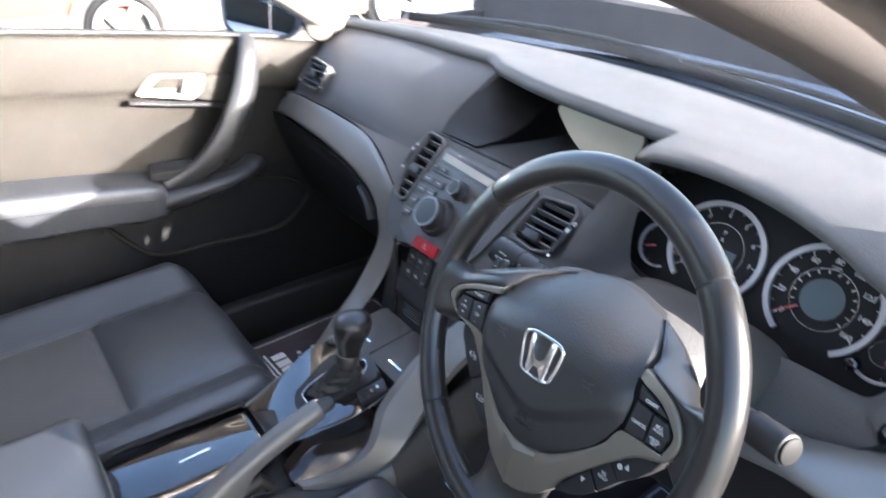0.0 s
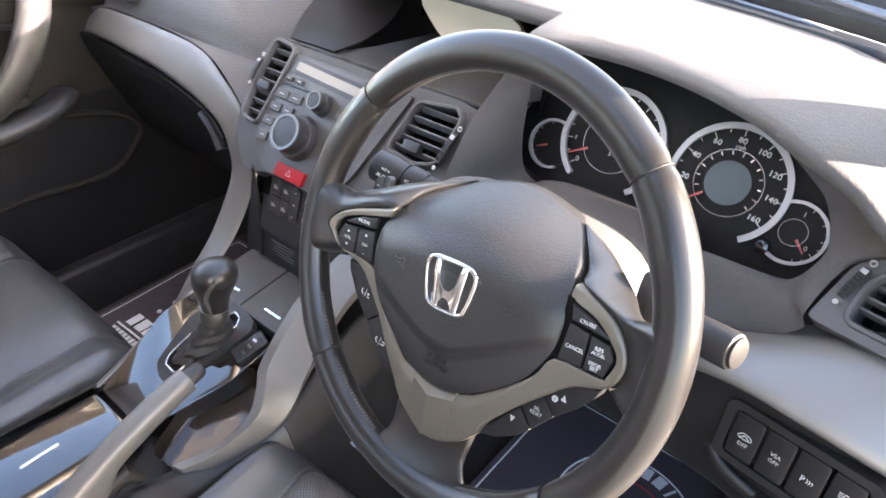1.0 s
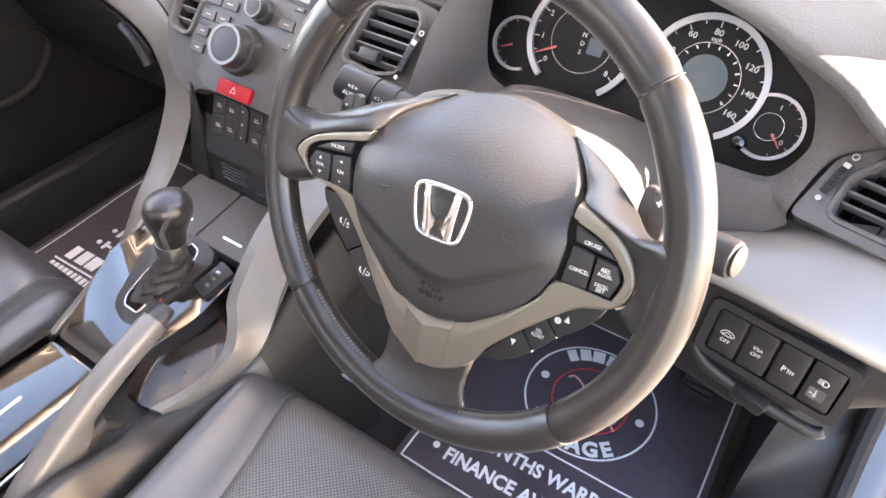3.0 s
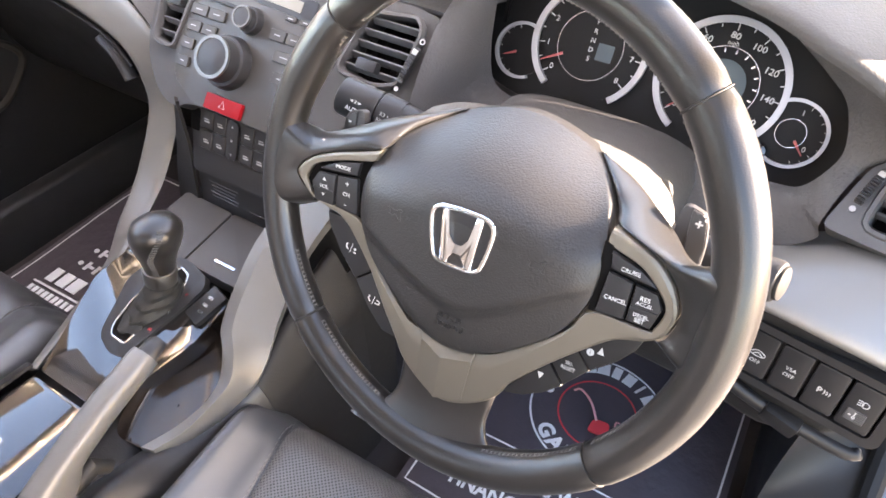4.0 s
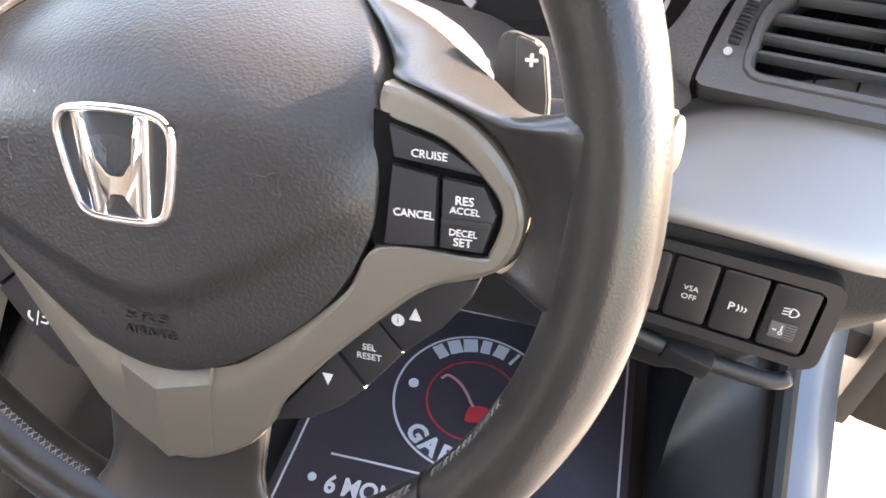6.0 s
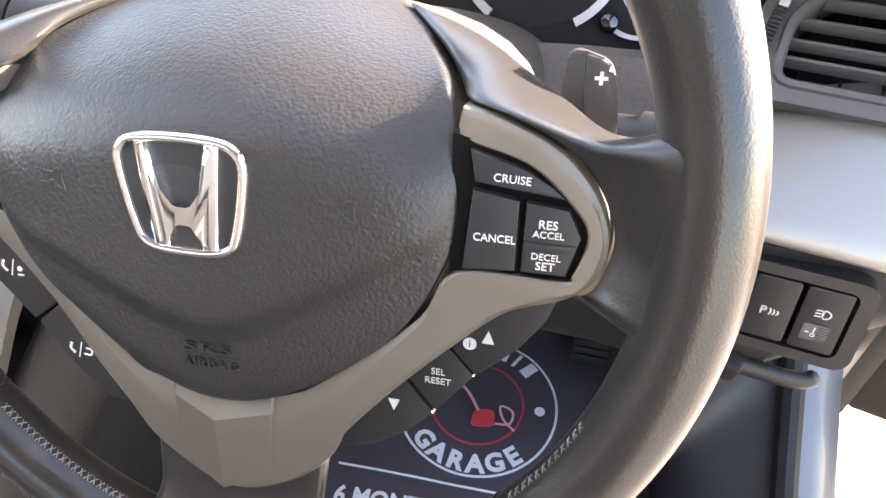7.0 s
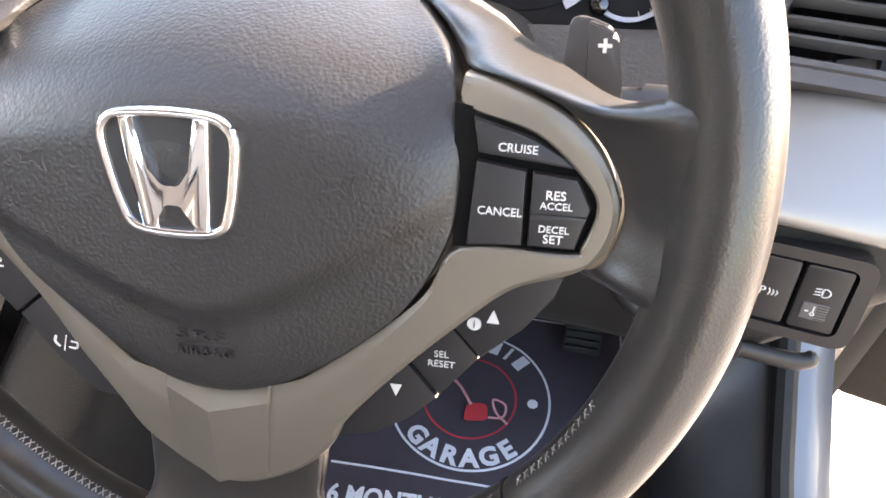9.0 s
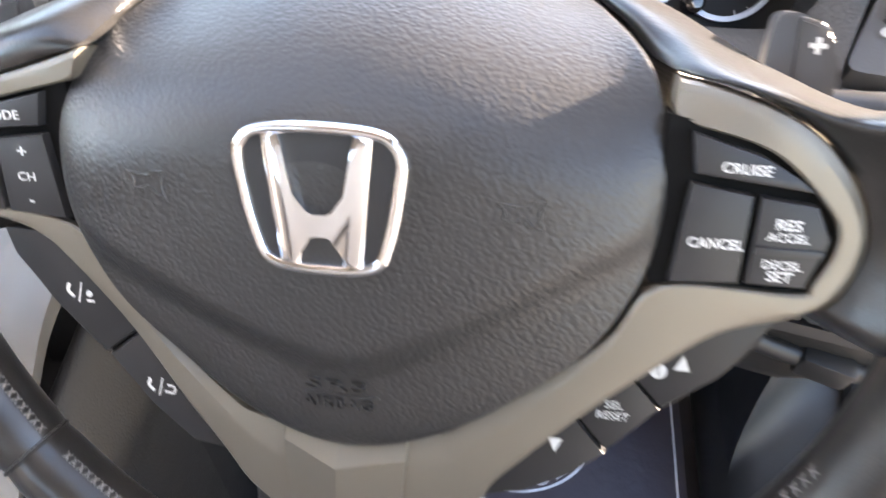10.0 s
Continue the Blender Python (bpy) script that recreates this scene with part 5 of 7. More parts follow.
def on_barrel(x, up):
    return axes(on_stalk(x) + Vector((0, -0.0168, 0.0054)), (1, 0.13, -0.2), (0.1, 0.55, 0.83)) @ pose(0, up, 0.0016)


lettering("AUTO", 0.0052, on_barrel(0.2225, -0.001), WHITE, ls, bold=0.00005)
lettering("REAR", 0.0042, on_barrel(0.2480, 0.0005), WHITE, ls)
lettering("OFF", 0.0042, on_barrel(0.2480, -0.0040), WHITE, ls)
bm = bmesh.new()
m = on_barrel(0.2225, 0.0060)
for k in (-1, 0, 1):
    box(bm, (-0.0032, 0.0012 * k, 0), (0.0026, 0.0005, 0.0002), m @ pose(0, 0, 0, 0, 0, 12 * k))
    box(bm, (0.0036, 0.0012 * k, 0), (0.0026, 0.0005, 0.0002), m @ pose(0, 0, 0, 0, 0, -12 * k))
ring_plate(bm, m @ pose(-0.0010, 0, 0), 0.0009, 0.0014, -0.0001, 0.0001, n=14, a0=-90, a1=90)
ring_plate(bm, m @ pose(0.0012, 0, 0), 0.0009, 0.0014, -0.0001, 0.0001, n=14, a0=90, a1=270)
part("side_light_mark", bm, WHITE, ls)
bm = bmesh.new()
m = on_barrel(0.2475, 0.0062)
ring_plate(bm, m, 0.0012, 0.0017, -0.0001, 0.0001, n=14, a0=-90, a1=90)
for k in (-1, 0, 1):
    box(bm, (-0.0018, 0.0011 * k, 0), (0.0022, 0.0005, 0.0002), m)
box(bm, (0.0043, 0, 0), (0.0012, 0.0012, 0.0002), m)
part("fog_light_mark", bm, WHITE, ls)
bm = bmesh.new()
m = on_barrel(0.2690, 0.0010) @ pose(0, 0, -0.0010)
for d in (-1, 1):
    prism(bm, [(d * 0.0048, 0.0), (d * 0.0026, 0.0022), (d * 0.0026, 0.0011), (d * 0.0008, 0.0011), (d * 0.0008, -0.0011), (d * 0.0026, -0.0011), (d * 0.0026, -0.0022)][::d], -0.0001, 0.0001, m)
part("indicator_mark", bm, WHITE, ls)

# ---- driver's lower dash ----
bm = bmesh.new()
rows = [[(0.205, 0.29, 0.615), (0.20, 0.235, 0.575), (0.20, 0.215, 0.545), (0.20, 0.23, 0.52)],
        [(0.34, 0.265, 0.575), (0.34, 0.225, 0.555), (0.34, 0.205, 0.535), (0.34, 0.225, 0.51)],
        [(0.46, 0.255, 0.562), (0.47, 0.220, 0.578), (0.475, 0.190, 0.560), (0.475, 0.205, 0.54)],
        [(0.535, 0.262, 0.575), (0.545, 0.215, 0.605), (0.55, 0.172, 0.592), (0.55, 0.185, 0.572)],
        [(0.60, 0.262, 0.618), (0.62, 0.215, 0.632), (0.635, 0.160, 0.596), (0.635, 0.175, 0.576)],
        [(0.66, 0.255, 0.645), (0.685, 0.205, 0.642), (0.70, 0.155, 0.592), (0.70, 0.170, 0.574)],
        [(0.73, 0.255, 0.655), (0.735, 0.205, 0.645), (0.735, 0.160, 0.590), (0.735, 0.175, 0.572)]]
sheet(bm, rows, 5, 5, 0.004, -1)
part("lower_band", bm, SILVER, dash, "satin light grey lower dash band", sharp=60)
bm = bmesh.new()
sheet(bm, [[(0.11, 0.24, 0.55), (0.12, 0.20, 0.47), (0.13, 0.25, 0.38), (0.13, 0.40, 0.34)], [(0.34, 0.22, 0.53), (0.34, 0.185, 0.47), (0.34, 0.24, 0.40), (0.34, 0.40, 0.36)], [(0.545, 0.185, 0.575), (0.548, 0.175, 0.50), (0.55, 0.21, 0.42), (0.55, 0.40, 0.38)], [(0.64, 0.172, 0.577), (0.64, 0.162, 0.50), (0.64, 0.195, 0.43), (0.64, 0.40, 0.38)], [(0.735, 0.172, 0.575), (0.735, 0.168, 0.545), (0.735, 0.205, 0.520), (0.735, 0.40, 0.49)]], 5, 4, 0.004, -1)
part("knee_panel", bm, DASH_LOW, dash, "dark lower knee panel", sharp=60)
panel = thing("switch_panel", "black panel of four square switches under the dash", "switch panel")
QM = axes((0.632, 0.1605, 0.5395), (0.978, -0.20, 0.055), (0.0, 0.22, 0.975))
bm = bmesh.new()
frame_plate(bm, rounded(0.136, 0.064, 0.010), rounded(0.118, 0.049, 0.006), -0.012, 0.004, QM)
part("switch_frame", bm, SMOOTH, panel)
bm = bmesh.new()
prism(bm, rounded(0.120, 0.050, 0.005), -0.014, -0.006, QM)
part("switch_back", bm, CAVITYSHADE, panel)
for i in range(4):
    x = -0.0435 + 0.029 * i
    bm = bmesh.new()
    prism(bm, rounded(0.0262, 0.0455, 0.0025, 3), -0.01, 0.0035, QM @ pose(x, 0, 0), bevel=0.0014)
    sw = part("switch", bm, BUTTON, panel)
    z = 0.0037
    if i == 0:
        lettering("OFF", 0.0054, QM @ pose(x, -0.0075, z), WHITE, sw)
        bm = bmesh.new()
        tube(bm, [QM @ p for p in cr([(x - 0.0066, 0.0002, z), (x - 0.0024, 0.0040, z), (x + 0.0034, 0.0037, z), (x + 0.0066, 0.0004, z), (x + 0.0024, -0.0015, z), (x - 0.0034, -0.0015, z)], 3, True)], 0.00045, n=5, closed=True)
        tube(bm, [QM @ p for p in cr([(x - 0.0046, -0.0014, z), (x, 0.0022, z), (x + 0.0046, -0.0008, z)], 4)], 0.00045, n=5)
        part("switch_mark", bm, WHITE, sw)
    elif i == 1:
        lettering("VSA", 0.0055, QM @ pose(x, 0.0020, z), WHITE, sw)
        lettering("OFF", 0.0055, QM @ pose(x, -0.0045, z), WHITE, sw)
    elif i == 2:
        lettering("P", 0.0080, QM @ pose(x - 0.0036, -0.002, z), WHITE, sw, bold=0.0001)
        bm = bmesh.new()
        for d in (0.0, 0.0022, 0.0044):
            tube(bm, [QM @ p for p in cr([(x + d, -0.0042 + 0.1 * d, z), (x + 0.0009 + d, -0.0018, z), (x + d, 0.0006 - 0.2 * d, z)], 3)], 0.0006, 0.0003, n=5)
        part("switch_mark", bm, WHITE, sw)
    else:
        bm = bmesh.new()
        prism(bm, rounded(0.0150, 0.0120, 0.001, 2), 0.0, z + 0.0008, QM @ pose(x - 0.001, -0.0085, 0), bevel=0.0008)
        rl = part("roller", bm, SLAT, sw, "ribbed headlamp level roller")
        bm = bmesh.new()
        for j in range(6):
            box(bm, (x + 0.0030, -0.0132 + 0.0019 * j, z + 0.0008), (0.0062, 0.0007, 0.0006), QM)
        part("roller_rib", bm, SMOOTH, rl)
        bm = bmesh.new()
        box(bm, (x - 0.0052, -0.0085, z + 0.0009), (0.0022, 0.0010, 0.0003), QM)
        ring_plate(bm, QM @ pose(x - 0.0016, -0.0100, z + 0.0009), 0.0008, 0.0014, -0.0002, 0.0002, n=12)
        box(bm, (x - 0.0016, -0.0066, z + 0.0009), (0.0008, 0.0044, 0.0003), QM)
        part("level_mark", bm, WHITE, rl)
        bm = bmesh.new()
        tube(bm, [QM @ p for p in cr([(x, 0.0030, z), (x + 0.0030, 0.0034, z), (x + 0.0042, 0.0056, z), (x + 0.0030, 0.0078, z), (x, 0.0082, z)], 3, True)], 0.0006, 0.0003, n=5, closed=True)
        for j in range(3):
            tube(bm, [QM @ Vector((x - 0.0046, 0.0034 + 0.0021 * j, z)), QM @ Vector((x - 0.0010, 0.0038 + 0.0021 * j, z))], 0.00045, n=5)
        part("switch_mark", bm, WHITE, sw)
LIP = cr([(0.560, 0.176, 0.502), (0.580, 0.168, 0.487), (0.615, 0.164, 0.478), (0.655, 0.162, 0.472), (0.690, 0.160, 0.470), (0.702, 0.163, 0.474)], 5)
bm = bmesh.new()
tube(bm, LIP, [0.003] + [0.0055] * (len(LIP) - 2) + [0.004], [0.004] + [0.0075] * (len(LIP) - 2) + [0.005], n=14)
lip_part = part("release_lip", bm, SMOOTH, dash, "black rolled lip below the switches", sharp=60)
bm = bmesh.new()
box(bm, (0, 0, 0), (0.034, 0.015, 0.021), axes((0.632, 0.161, 0.475), (0.98, -0.2, -0.12), (0, 1, 0.2)), bevel=0.004)
part("release_lever", bm, BUTTON, lip_part, "black release lever in the lip")

# ---- centre console ----
console = thing("centre_console", "centre console with gloss black panels and titanium edging", "centre console")
bm = bmesh.new()
# base body
rings = []
for y, z, xl, xr in ((-0.75, 0.30, -0.14, 0.12), (-0.36, 0.315, -0.140, 0.118), (-0.15, 0.318, -0.140, 0.118), (0.0, 0.332, -0.145, 0.105), (0.10, 0.355, -0.165, 0.10), (0.22, 0.38, -0.19, 0.12)):
    rings.append([Vector((xl, y, z)), Vector((xl - 0.012, y, z - 0.03)), Vector((xl - 0.02, y, 0.02)), Vector((xr + 0.035, y, 0.02)), Vector((xr + 0.025, y, z - 0.05)), Vector((xr, y, z))])
loft(bm, rings)
part("console_body", bm, DASH_LOW, console, "dark grained console body")

# gloss black selector panel
CP = axes((-0.022, -0.055, 0.378), (1, 0, 0), (0, 0.165, 0.062))
bm = bmesh.new()
prism(bm, soft([(-0.092, -0.086), (0.012, -0.086), (0.030, -0.050), (0.060, 0.020), (0.072, 0.088), (-0.104, 0.092), (-0.118, 0.040)]), -0.03, 0.0, CP, bevel=0.003)
part("gloss_panel", bm, PIANO, console, "gloss black lacquered panel round the selector")
# front lids with chrome grips
FM = axes((-0.025, 0.098, 0.413), (1, 0, 0), (0, 1, 0.12))
for x, w in ((-0.072, 0.086), (0.021, 0.096)):
    bm = bmesh.new()
    prism(bm, rounded(w, 0.094, 0.006), -0.02, 0.0, FM @ pose(x, 0, 0), bevel=0.0025)
    lid = part("storage_lid", bm, LIDGREY, console, "satin grey storage lid")
    bm = bmesh.new()
    box(bm, (x + 0.004, -0.026, 0.0006), (0.034, 0.0045, 0.002), FM, bevel=0.0008)
    part("lid_grip", bm, CHROME, lid, "chrome strip")
# rear tray cover
RC = axes((-0.072, -0.245, 0.338), (1, 0, 0), (0, 1, 0.03))
bm = bmesh.new()
prism(bm, soft([(-0.062, -0.105), (0.070, -0.105), (0.066, 0.104), (-0.050, 0.104)]), -0.02, 0.0, RC, bevel=0.003)
tray = part("tray_cover", bm, PIANO, console, "gloss black sliding tray cover")
bm = bmesh.new()
box(bm, (-0.004, 0.010, 0.0006), (0.0055, 0.046, 0.002), RC, bevel=0.0009)
part("tray_grip", bm, CHROME, tray, "chrome strip")
bm = bmesh.new()
box(bm, (0, 0, 0), (0.003, 0.21, 0.004), axes((0.004, -0.245, 0.3385), (1, 0.03, 0), (0, 1, 0.03)))
part("edge_strip", bm, SATIN, console)
# left shoulder of the console beside the tray
bm = bmesh.new()
sheet(bm, [[(-0.128, -0.135, 0.345), (-0.145, -0.135, 0.335), (-0.158, -0.135, 0.30)], [(-0.140, -0.35, 0.345), (-0.160, -0.35, 0.335), (-0.170, -0.35, 0.30)], [(-0.140, -0.70, 0.345), (-0.160, -0.70, 0.335), (-0.170, -0.70, 0.30)]], 3, 3, 0.004, 1)
part("console_shoulder", bm, DASH_LOW, console)

# cup holder well
bm = bmesh.new()
wo = [(p.x, p.y) for p in cr([(x, y, 0) for x, y in ((0.026, -0.138), (0.056, -0.143), (0.082, -0.136), (0.098, -0.104), (0.104, -0.070), (0.092, -0.036), (0.062, -0.004), (0.020, 0.006), (0.006, -0.020), (0.008, -0.080))], 6, True)]
rows = []
for s, z in ((1.0, 0.364), (0.985, 0.358), (0.97, 0.350), (0.94, 0.344), (0.88, 0.3405), (0.80, 0.339), (0.5, 0.3385), (0.02, 0.338)):
    rows.append([Vector((0.055 + (x - 0.055) * s, -0.08 + (y + 0.08) * s, z + 0.26 * (y + 0.08) * s)) for x, y in wo])
grid(bm, rows, wrap_v=True)
part("cup_holder", bm, CUPWELL, console, "gloss black cup holder well")

# titanium side rail of the console, rising to the dash: ledge and falling outer face
RAIL_IN = [(0.073, -0.143, 0.358), (0.089, -0.106, 0.362), (0.101, -0.072, 0.374), (0.100, -0.045, 0.388), (0.088, -0.024, 0.404), (0.066, -0.001, 0.412), (0.052, 0.045, 0.436), (0.045, 0.095, 0.462), (0.060, 0.150, 0.500)]
RAIL_TOP = [(0.0905, -0.1400, 0.362), (0.104, -0.1115, 0.367), (0.113, -0.082, 0.378), (0.119, -0.048, 0.393), (0.109, -0.026, 0.409), (0.084, 0.003, 0.4215), (0.070, 0.052, 0.445), (0.064, 0.098, 0.470), (0.083, 0.152, 0.508)]
RAIL_LOW = [(0.093, -0.138, 0.352), (0.106, -0.110, 0.350), (0.118, -0.074, 0.354), (0.129, -0.026, 0.370), (0.128, 0.002, 0.386), (0.120, 0.034, 0.412), (0.116, 0.075, 0.445), (0.120, 0.110, 0.480), (0.145, 0.160, 0.535)]
a, b, c = cr(RAIL_IN, 5), cr(RAIL_TOP, 5), cr(RAIL_LOW, 5)
bm = bmesh.new()
rings = []
for p, q, r in zip(a, b, c):
    rings.append([p + Vector((0.001, 0, -0.025)), p + Vector((0, 0, -0.002)), p.lerp(q, 0.08) + Vector((0, 0, 0.0004)), p.lerp(q, 0.86), q, q.lerp(r, 0.10) + Vector((0.001, 0.001, -0.001)), q.lerp(r, 0.55) + Vector((-0.001, -0.001, -0.002)), r, r + Vector((-0.004, 0, -0.02))])
loft(bm, rings)
part("side_rail", bm, CONSOLE_TRIM, console, "satin titanium side rail of the console", sharp=28)

# driver's flank of the console, beside the seat
FLANK = [(-0.70, 0.060, 0.385, 0.098, 0.408, 0.118, 0.365), (-0.30, 0.060, 0.370, 0.098, 0.397, 0.117, 0.362), (-0.235, 0.062, 0.362, 0.098, 0.387, 0.117, 0.352), (-0.175, 0.066, 0.345, 0.0965, 0.368, 0.116, 0.344), (-0.140, 0.070, 0.338, 0.095, 0.353, 0.115, 0.336),
         (-0.080, 0.095, 0.332, 0.114, 0.346, 0.126, 0.326), (-0.020, 0.105, 0.342, 0.127, 0.362, 0.141, 0.334), (0.060, 0.100, 0.375, 0.119, 0.400, 0.145, 0.350), (0.140, 0.100, 0.400, 0.122, 0.440, 0.150, 0.380)]
bm = bmesh.new()
sheet(bm, [[(x0, y, z0), (x1 - 0.006, y, z1 - 0.002), (x1 + 0.003, y, z1 - 0.003), (x2, y, z2), (x2 + 0.003, y, z2 - 0.03)] for y, x0, z0, x1, z1, x2, z2 in FLANK[:7]], 4, 3, 0.004)
part("console_flank", bm, SMOOTH, console, "satin dark grey flank of the console", sharp=60)
bm = bmesh.new()
sheet(bm, [[(x0, y, z0), (x1 - 0.006, y, z1 - 0.002), (x1 + 0.003, y, z1 - 0.003), (x2, y, z2), (x2 + 0.003, y, z2 - 0.03)] for y, x0, z0, x1, z1, x2, z2 in FLANK[6:]], 4, 3, 0.004)
part("console_cheek", bm, DASH_LOW, console, "black front cheek of the console", sharp=60)
bm = bmesh.new()
sheet(bm, [[(x2 + 0.001, y, z2 - 0.028), (x2 + 0.008, y, z2 - 0.10), (x2 + 0.018, y, 0.04)] for y, x0, z0, x1, z1, x2, z2 in FLANK], 4, 3, 0.004)
part("console_skirt", bm, DASH_LOW, console, "black lower side of the console", sharp=60)

# ---- gear selector ----
gear = thing("gear_selector", "black leather gear knob on a chrome-edged selector gate", "gear selector")
GM = axes((-0.014, -0.030, 0.3895), (1, -0.05, 0), (0, 0.165, 0.062))
bm = bmesh.new()
gate = [(-0.058, -0.046), (-0.030, -0.057), (-0.008, -0.053), (0.018, 0.040), (0.022, 0.064), (0.012, 0.077), (-0.030, 0.084), (-0.052, 0.075), (-0.080, 0.036), (-0.078, 0.020)]
prism(bm, soft(gate), -0.01, 0.003, GM, bevel=0.002)
base = part("selector_base", bm, SMOOTH, gear, "black selector surround")
bm = bmesh.new()
hole = soft([(-0.050, -0.030), (-0.041, -0.039), (-0.018, -0.039), (-0.003, 0.060), (-0.010, 0.068), (-0.024, 0.071), (-0.052, 0.012)])
tube(bm, [GM @ Vector((x, y, 0.0035)) for x, y in hole], 0.0016, 0.0014, n=8, up=GM.to_3x3() @ Vector((0, 0, 1)), closed=True)
part("gate_edge", bm, SATIN, base, "chrome edge of the selector gate")
bm = bmesh.new()
prism(bm, [(x, y) for x, y in hole], 0.002, 0.0033, GM)
part("gate_floor", bm, CAVITYSHADE, base)
for i, (s, m2) in enumerate((("P", RED), ("R", WHITE), ("N", REDLEG))):
    lettering(s, 0.0066, GM @ pose(0.008 - 0.005 * i, 0.046 - 0.028 * i, 0.0034), m2, base)
for x, y in ((0.040, 0.048),):
    bm = bmesh.new()
    prism(bm, rounded(0.026, 0.046, 0.003), -0.004, 0.004, GM @ pose(x, y, 0, 0, 0, -14), bevel=0.0012)
    hs = part("heater_switch", bm, BUTTON, base)
    for j in range(3):
        bm = bmesh.new()
        box(bm, (x, y - 0.010 + 0.010 * j, 0.0042), (0.008, 0.004, 0.0003), GM)
        part("switch_mark", bm, SATIN, hs)
bm = bmesh.new()
box(bm, (-0.076, 0.064, 0.000), (0.022, 0.014, 0.010), GM, bevel=0.002)
part("lock_release", bm, BUTTON, base)
# boot: crumpled leather filling the gate below the collar
bm = bmesh.new()
rings = []
for f in range(15):
    k = f / 14
    c = Vector((-0.038, -0.014, 0.384)).lerp(Vector((-0.0125, -0.005, 0.450)), k ** 0.9)
    rx, ry = 0.011 * (1 - k) ** 1.1 + 0.0135, 0.031 * (1 - k) ** 1.1 + 0.0135
    ring = []
    for q in range(36):
        u = 2 * math.pi * q / 36
        d = 1 + 0.16 * (1 - k * 0.8) * noise.noise(Vector((2.2 * math.cos(u), 2.2 * math.sin(u), k * 7))) + 0.11 * math.sin(k * 26 + 2.5 * math.cos(u)) * (1 - 0.6 * k)
        ring.append(c + Vector((rx * d * math.cos(u) + 0.18 * ry * math.sin(u), ry * d * math.sin(u), 0.10 * ry * math.sin(u))))
    rings.append(ring)
loft(bm, rings)
part("boot", bm, BOOT, gear, "creased black leather boot")
bm = bmesh.new()
cyl(bm, (-0.0125, -0.006, 0.446), (-0.0115, -0.003, 0.466), 0.0180, 0.0190, 28, 0.001)
part("collar", bm, SATINDARK, gear, "satin metal collar")
bm = bmesh.new()
rings = []
for z, r, oy in ((0.464, 0.0165, 0), (0.473, 0.0172, 0), (0.486, 0.0195, 0.001), (0.500, 0.0238, 0.002), (0.513, 0.0268, 0.003), (0.525, 0.0270, 0.003), (0.535, 0.0230, 0.002), (0.540, 0.0155, 0.001), (0.5425, 0.0050, 0.0)):
    rings.append([Vector((-0.011 + 0.20 * (z - 0.464) + r * math.cos(u), -0.002 + oy + 1.08 * r * math.sin(u), z)) for u in [2 * math.pi * j / 28 for j in range(28)]])
loft(bm, rings)
gk = part("gear_knob", bm, LEATHER, gear, "black stitched leather gear knob", sharp=60)
bm = bmesh.new()
prof = [(0.468, 0.0168), (0.476, 0.0176), (0.486, 0.0197), (0.494, 0.0222), (0.503, 0.0247), (0.512, 0.0268), (0.521, 0.0272), (0.529, 0.0258), (0.535, 0.0228), (0.5395, 0.0165)]
for k in range(26):
    f = k / 25 * (len(prof) - 1)
    i = min(len(prof) - 2, int(f))
    z = prof[i][0] + (prof[i + 1][0] - prof[i][0]) * (f - i)
    r = prof[i][1] + (prof[i + 1][1] - prof[i][1]) * (f - i) + 0.0004
    u = -0.98 + 0.60 * max(0.0, (z - 0.490) / 0.045) ** 2
    c = Vector((-0.011 + 0.20 * (z - 0.464) + r * math.cos(u), -0.001 + 1.08 * r * math.sin(u), z))
    d = Vector((-math.sin(u), math.cos(u), 0))
    tube(bm, [c - d * 0.0030 + Vector((0, 0, 0.0007)), c + d * 0.0030 - Vector((0, 0, 0.0007))], 0.00065, n=5)
part("stitching", bm, DARKTHREAD, gk)

# ---- handbrake ----
brake = thing("handbrake_lever", "satin titanium handbrake lever with black push button", "handbrake")
bm = bmesh.new()
hp = cr([(0.060, -0.300, 0.352), (0.064, -0.262, 0.384), (0.067, -0.215, 0.414), (0.070, -0.160, 0.442), (0.072, -0.110, 0.461), (0.072, -0.095, 0.465)], 5)
k = len(hp)
rings = []
for i, p in enumerate(hp):
    f = i / (k - 1)
    t = (hp[min(i + 1, k - 1)] - hp[max(i - 1, 0)]).normalized()
    sd = t.cross(Vector((0, 0, 1))).normalized()
    up = sd.cross(t)
    cut = max(0.0, min(1.0, (f - 0.30) / 0.16))
    ru, top, low = 0.0170 - 0.0040 * f, 0.017 - 0.004 * f, 0.052 - 0.037 * cut * cut * (3 - 2 * cut)
    ring = []
    for q in range(28):
        u = 2 * math.pi * q / 28
        cx2, cz2 = math.copysign(abs(math.cos(u)) ** 0.65, math.cos(u)), math.copysign(abs(math.sin(u)) ** 0.65, math.sin(u))
        ring.append(p + sd * ru * cx2 * (1.0 if cz2 > 0 else 1 - 0.15 * abs(cz2)) + up * (top if cz2 > 0 else low) * cz2)
    rings.append(ring)
loft(bm, rings)
lever = part("lever", bm, CONSOLE_TRIM, brake, "satin titanium grip", sharp=50)
bm = bmesh.new()
tube(bm, [hp[-1] - Vector((0, 0.004, 0.001)), hp[-1] + Vector((0.001, 0.014, 0.004)), hp[-1] + Vector((0.001, 0.019, 0.005))], [0.0115, 0.0110, 0.0080], [0.0095, 0.009, 0.006], n=16)
part("push_button", bm, SMOOTH, lever, "black push button")
bm = bmesh.new()
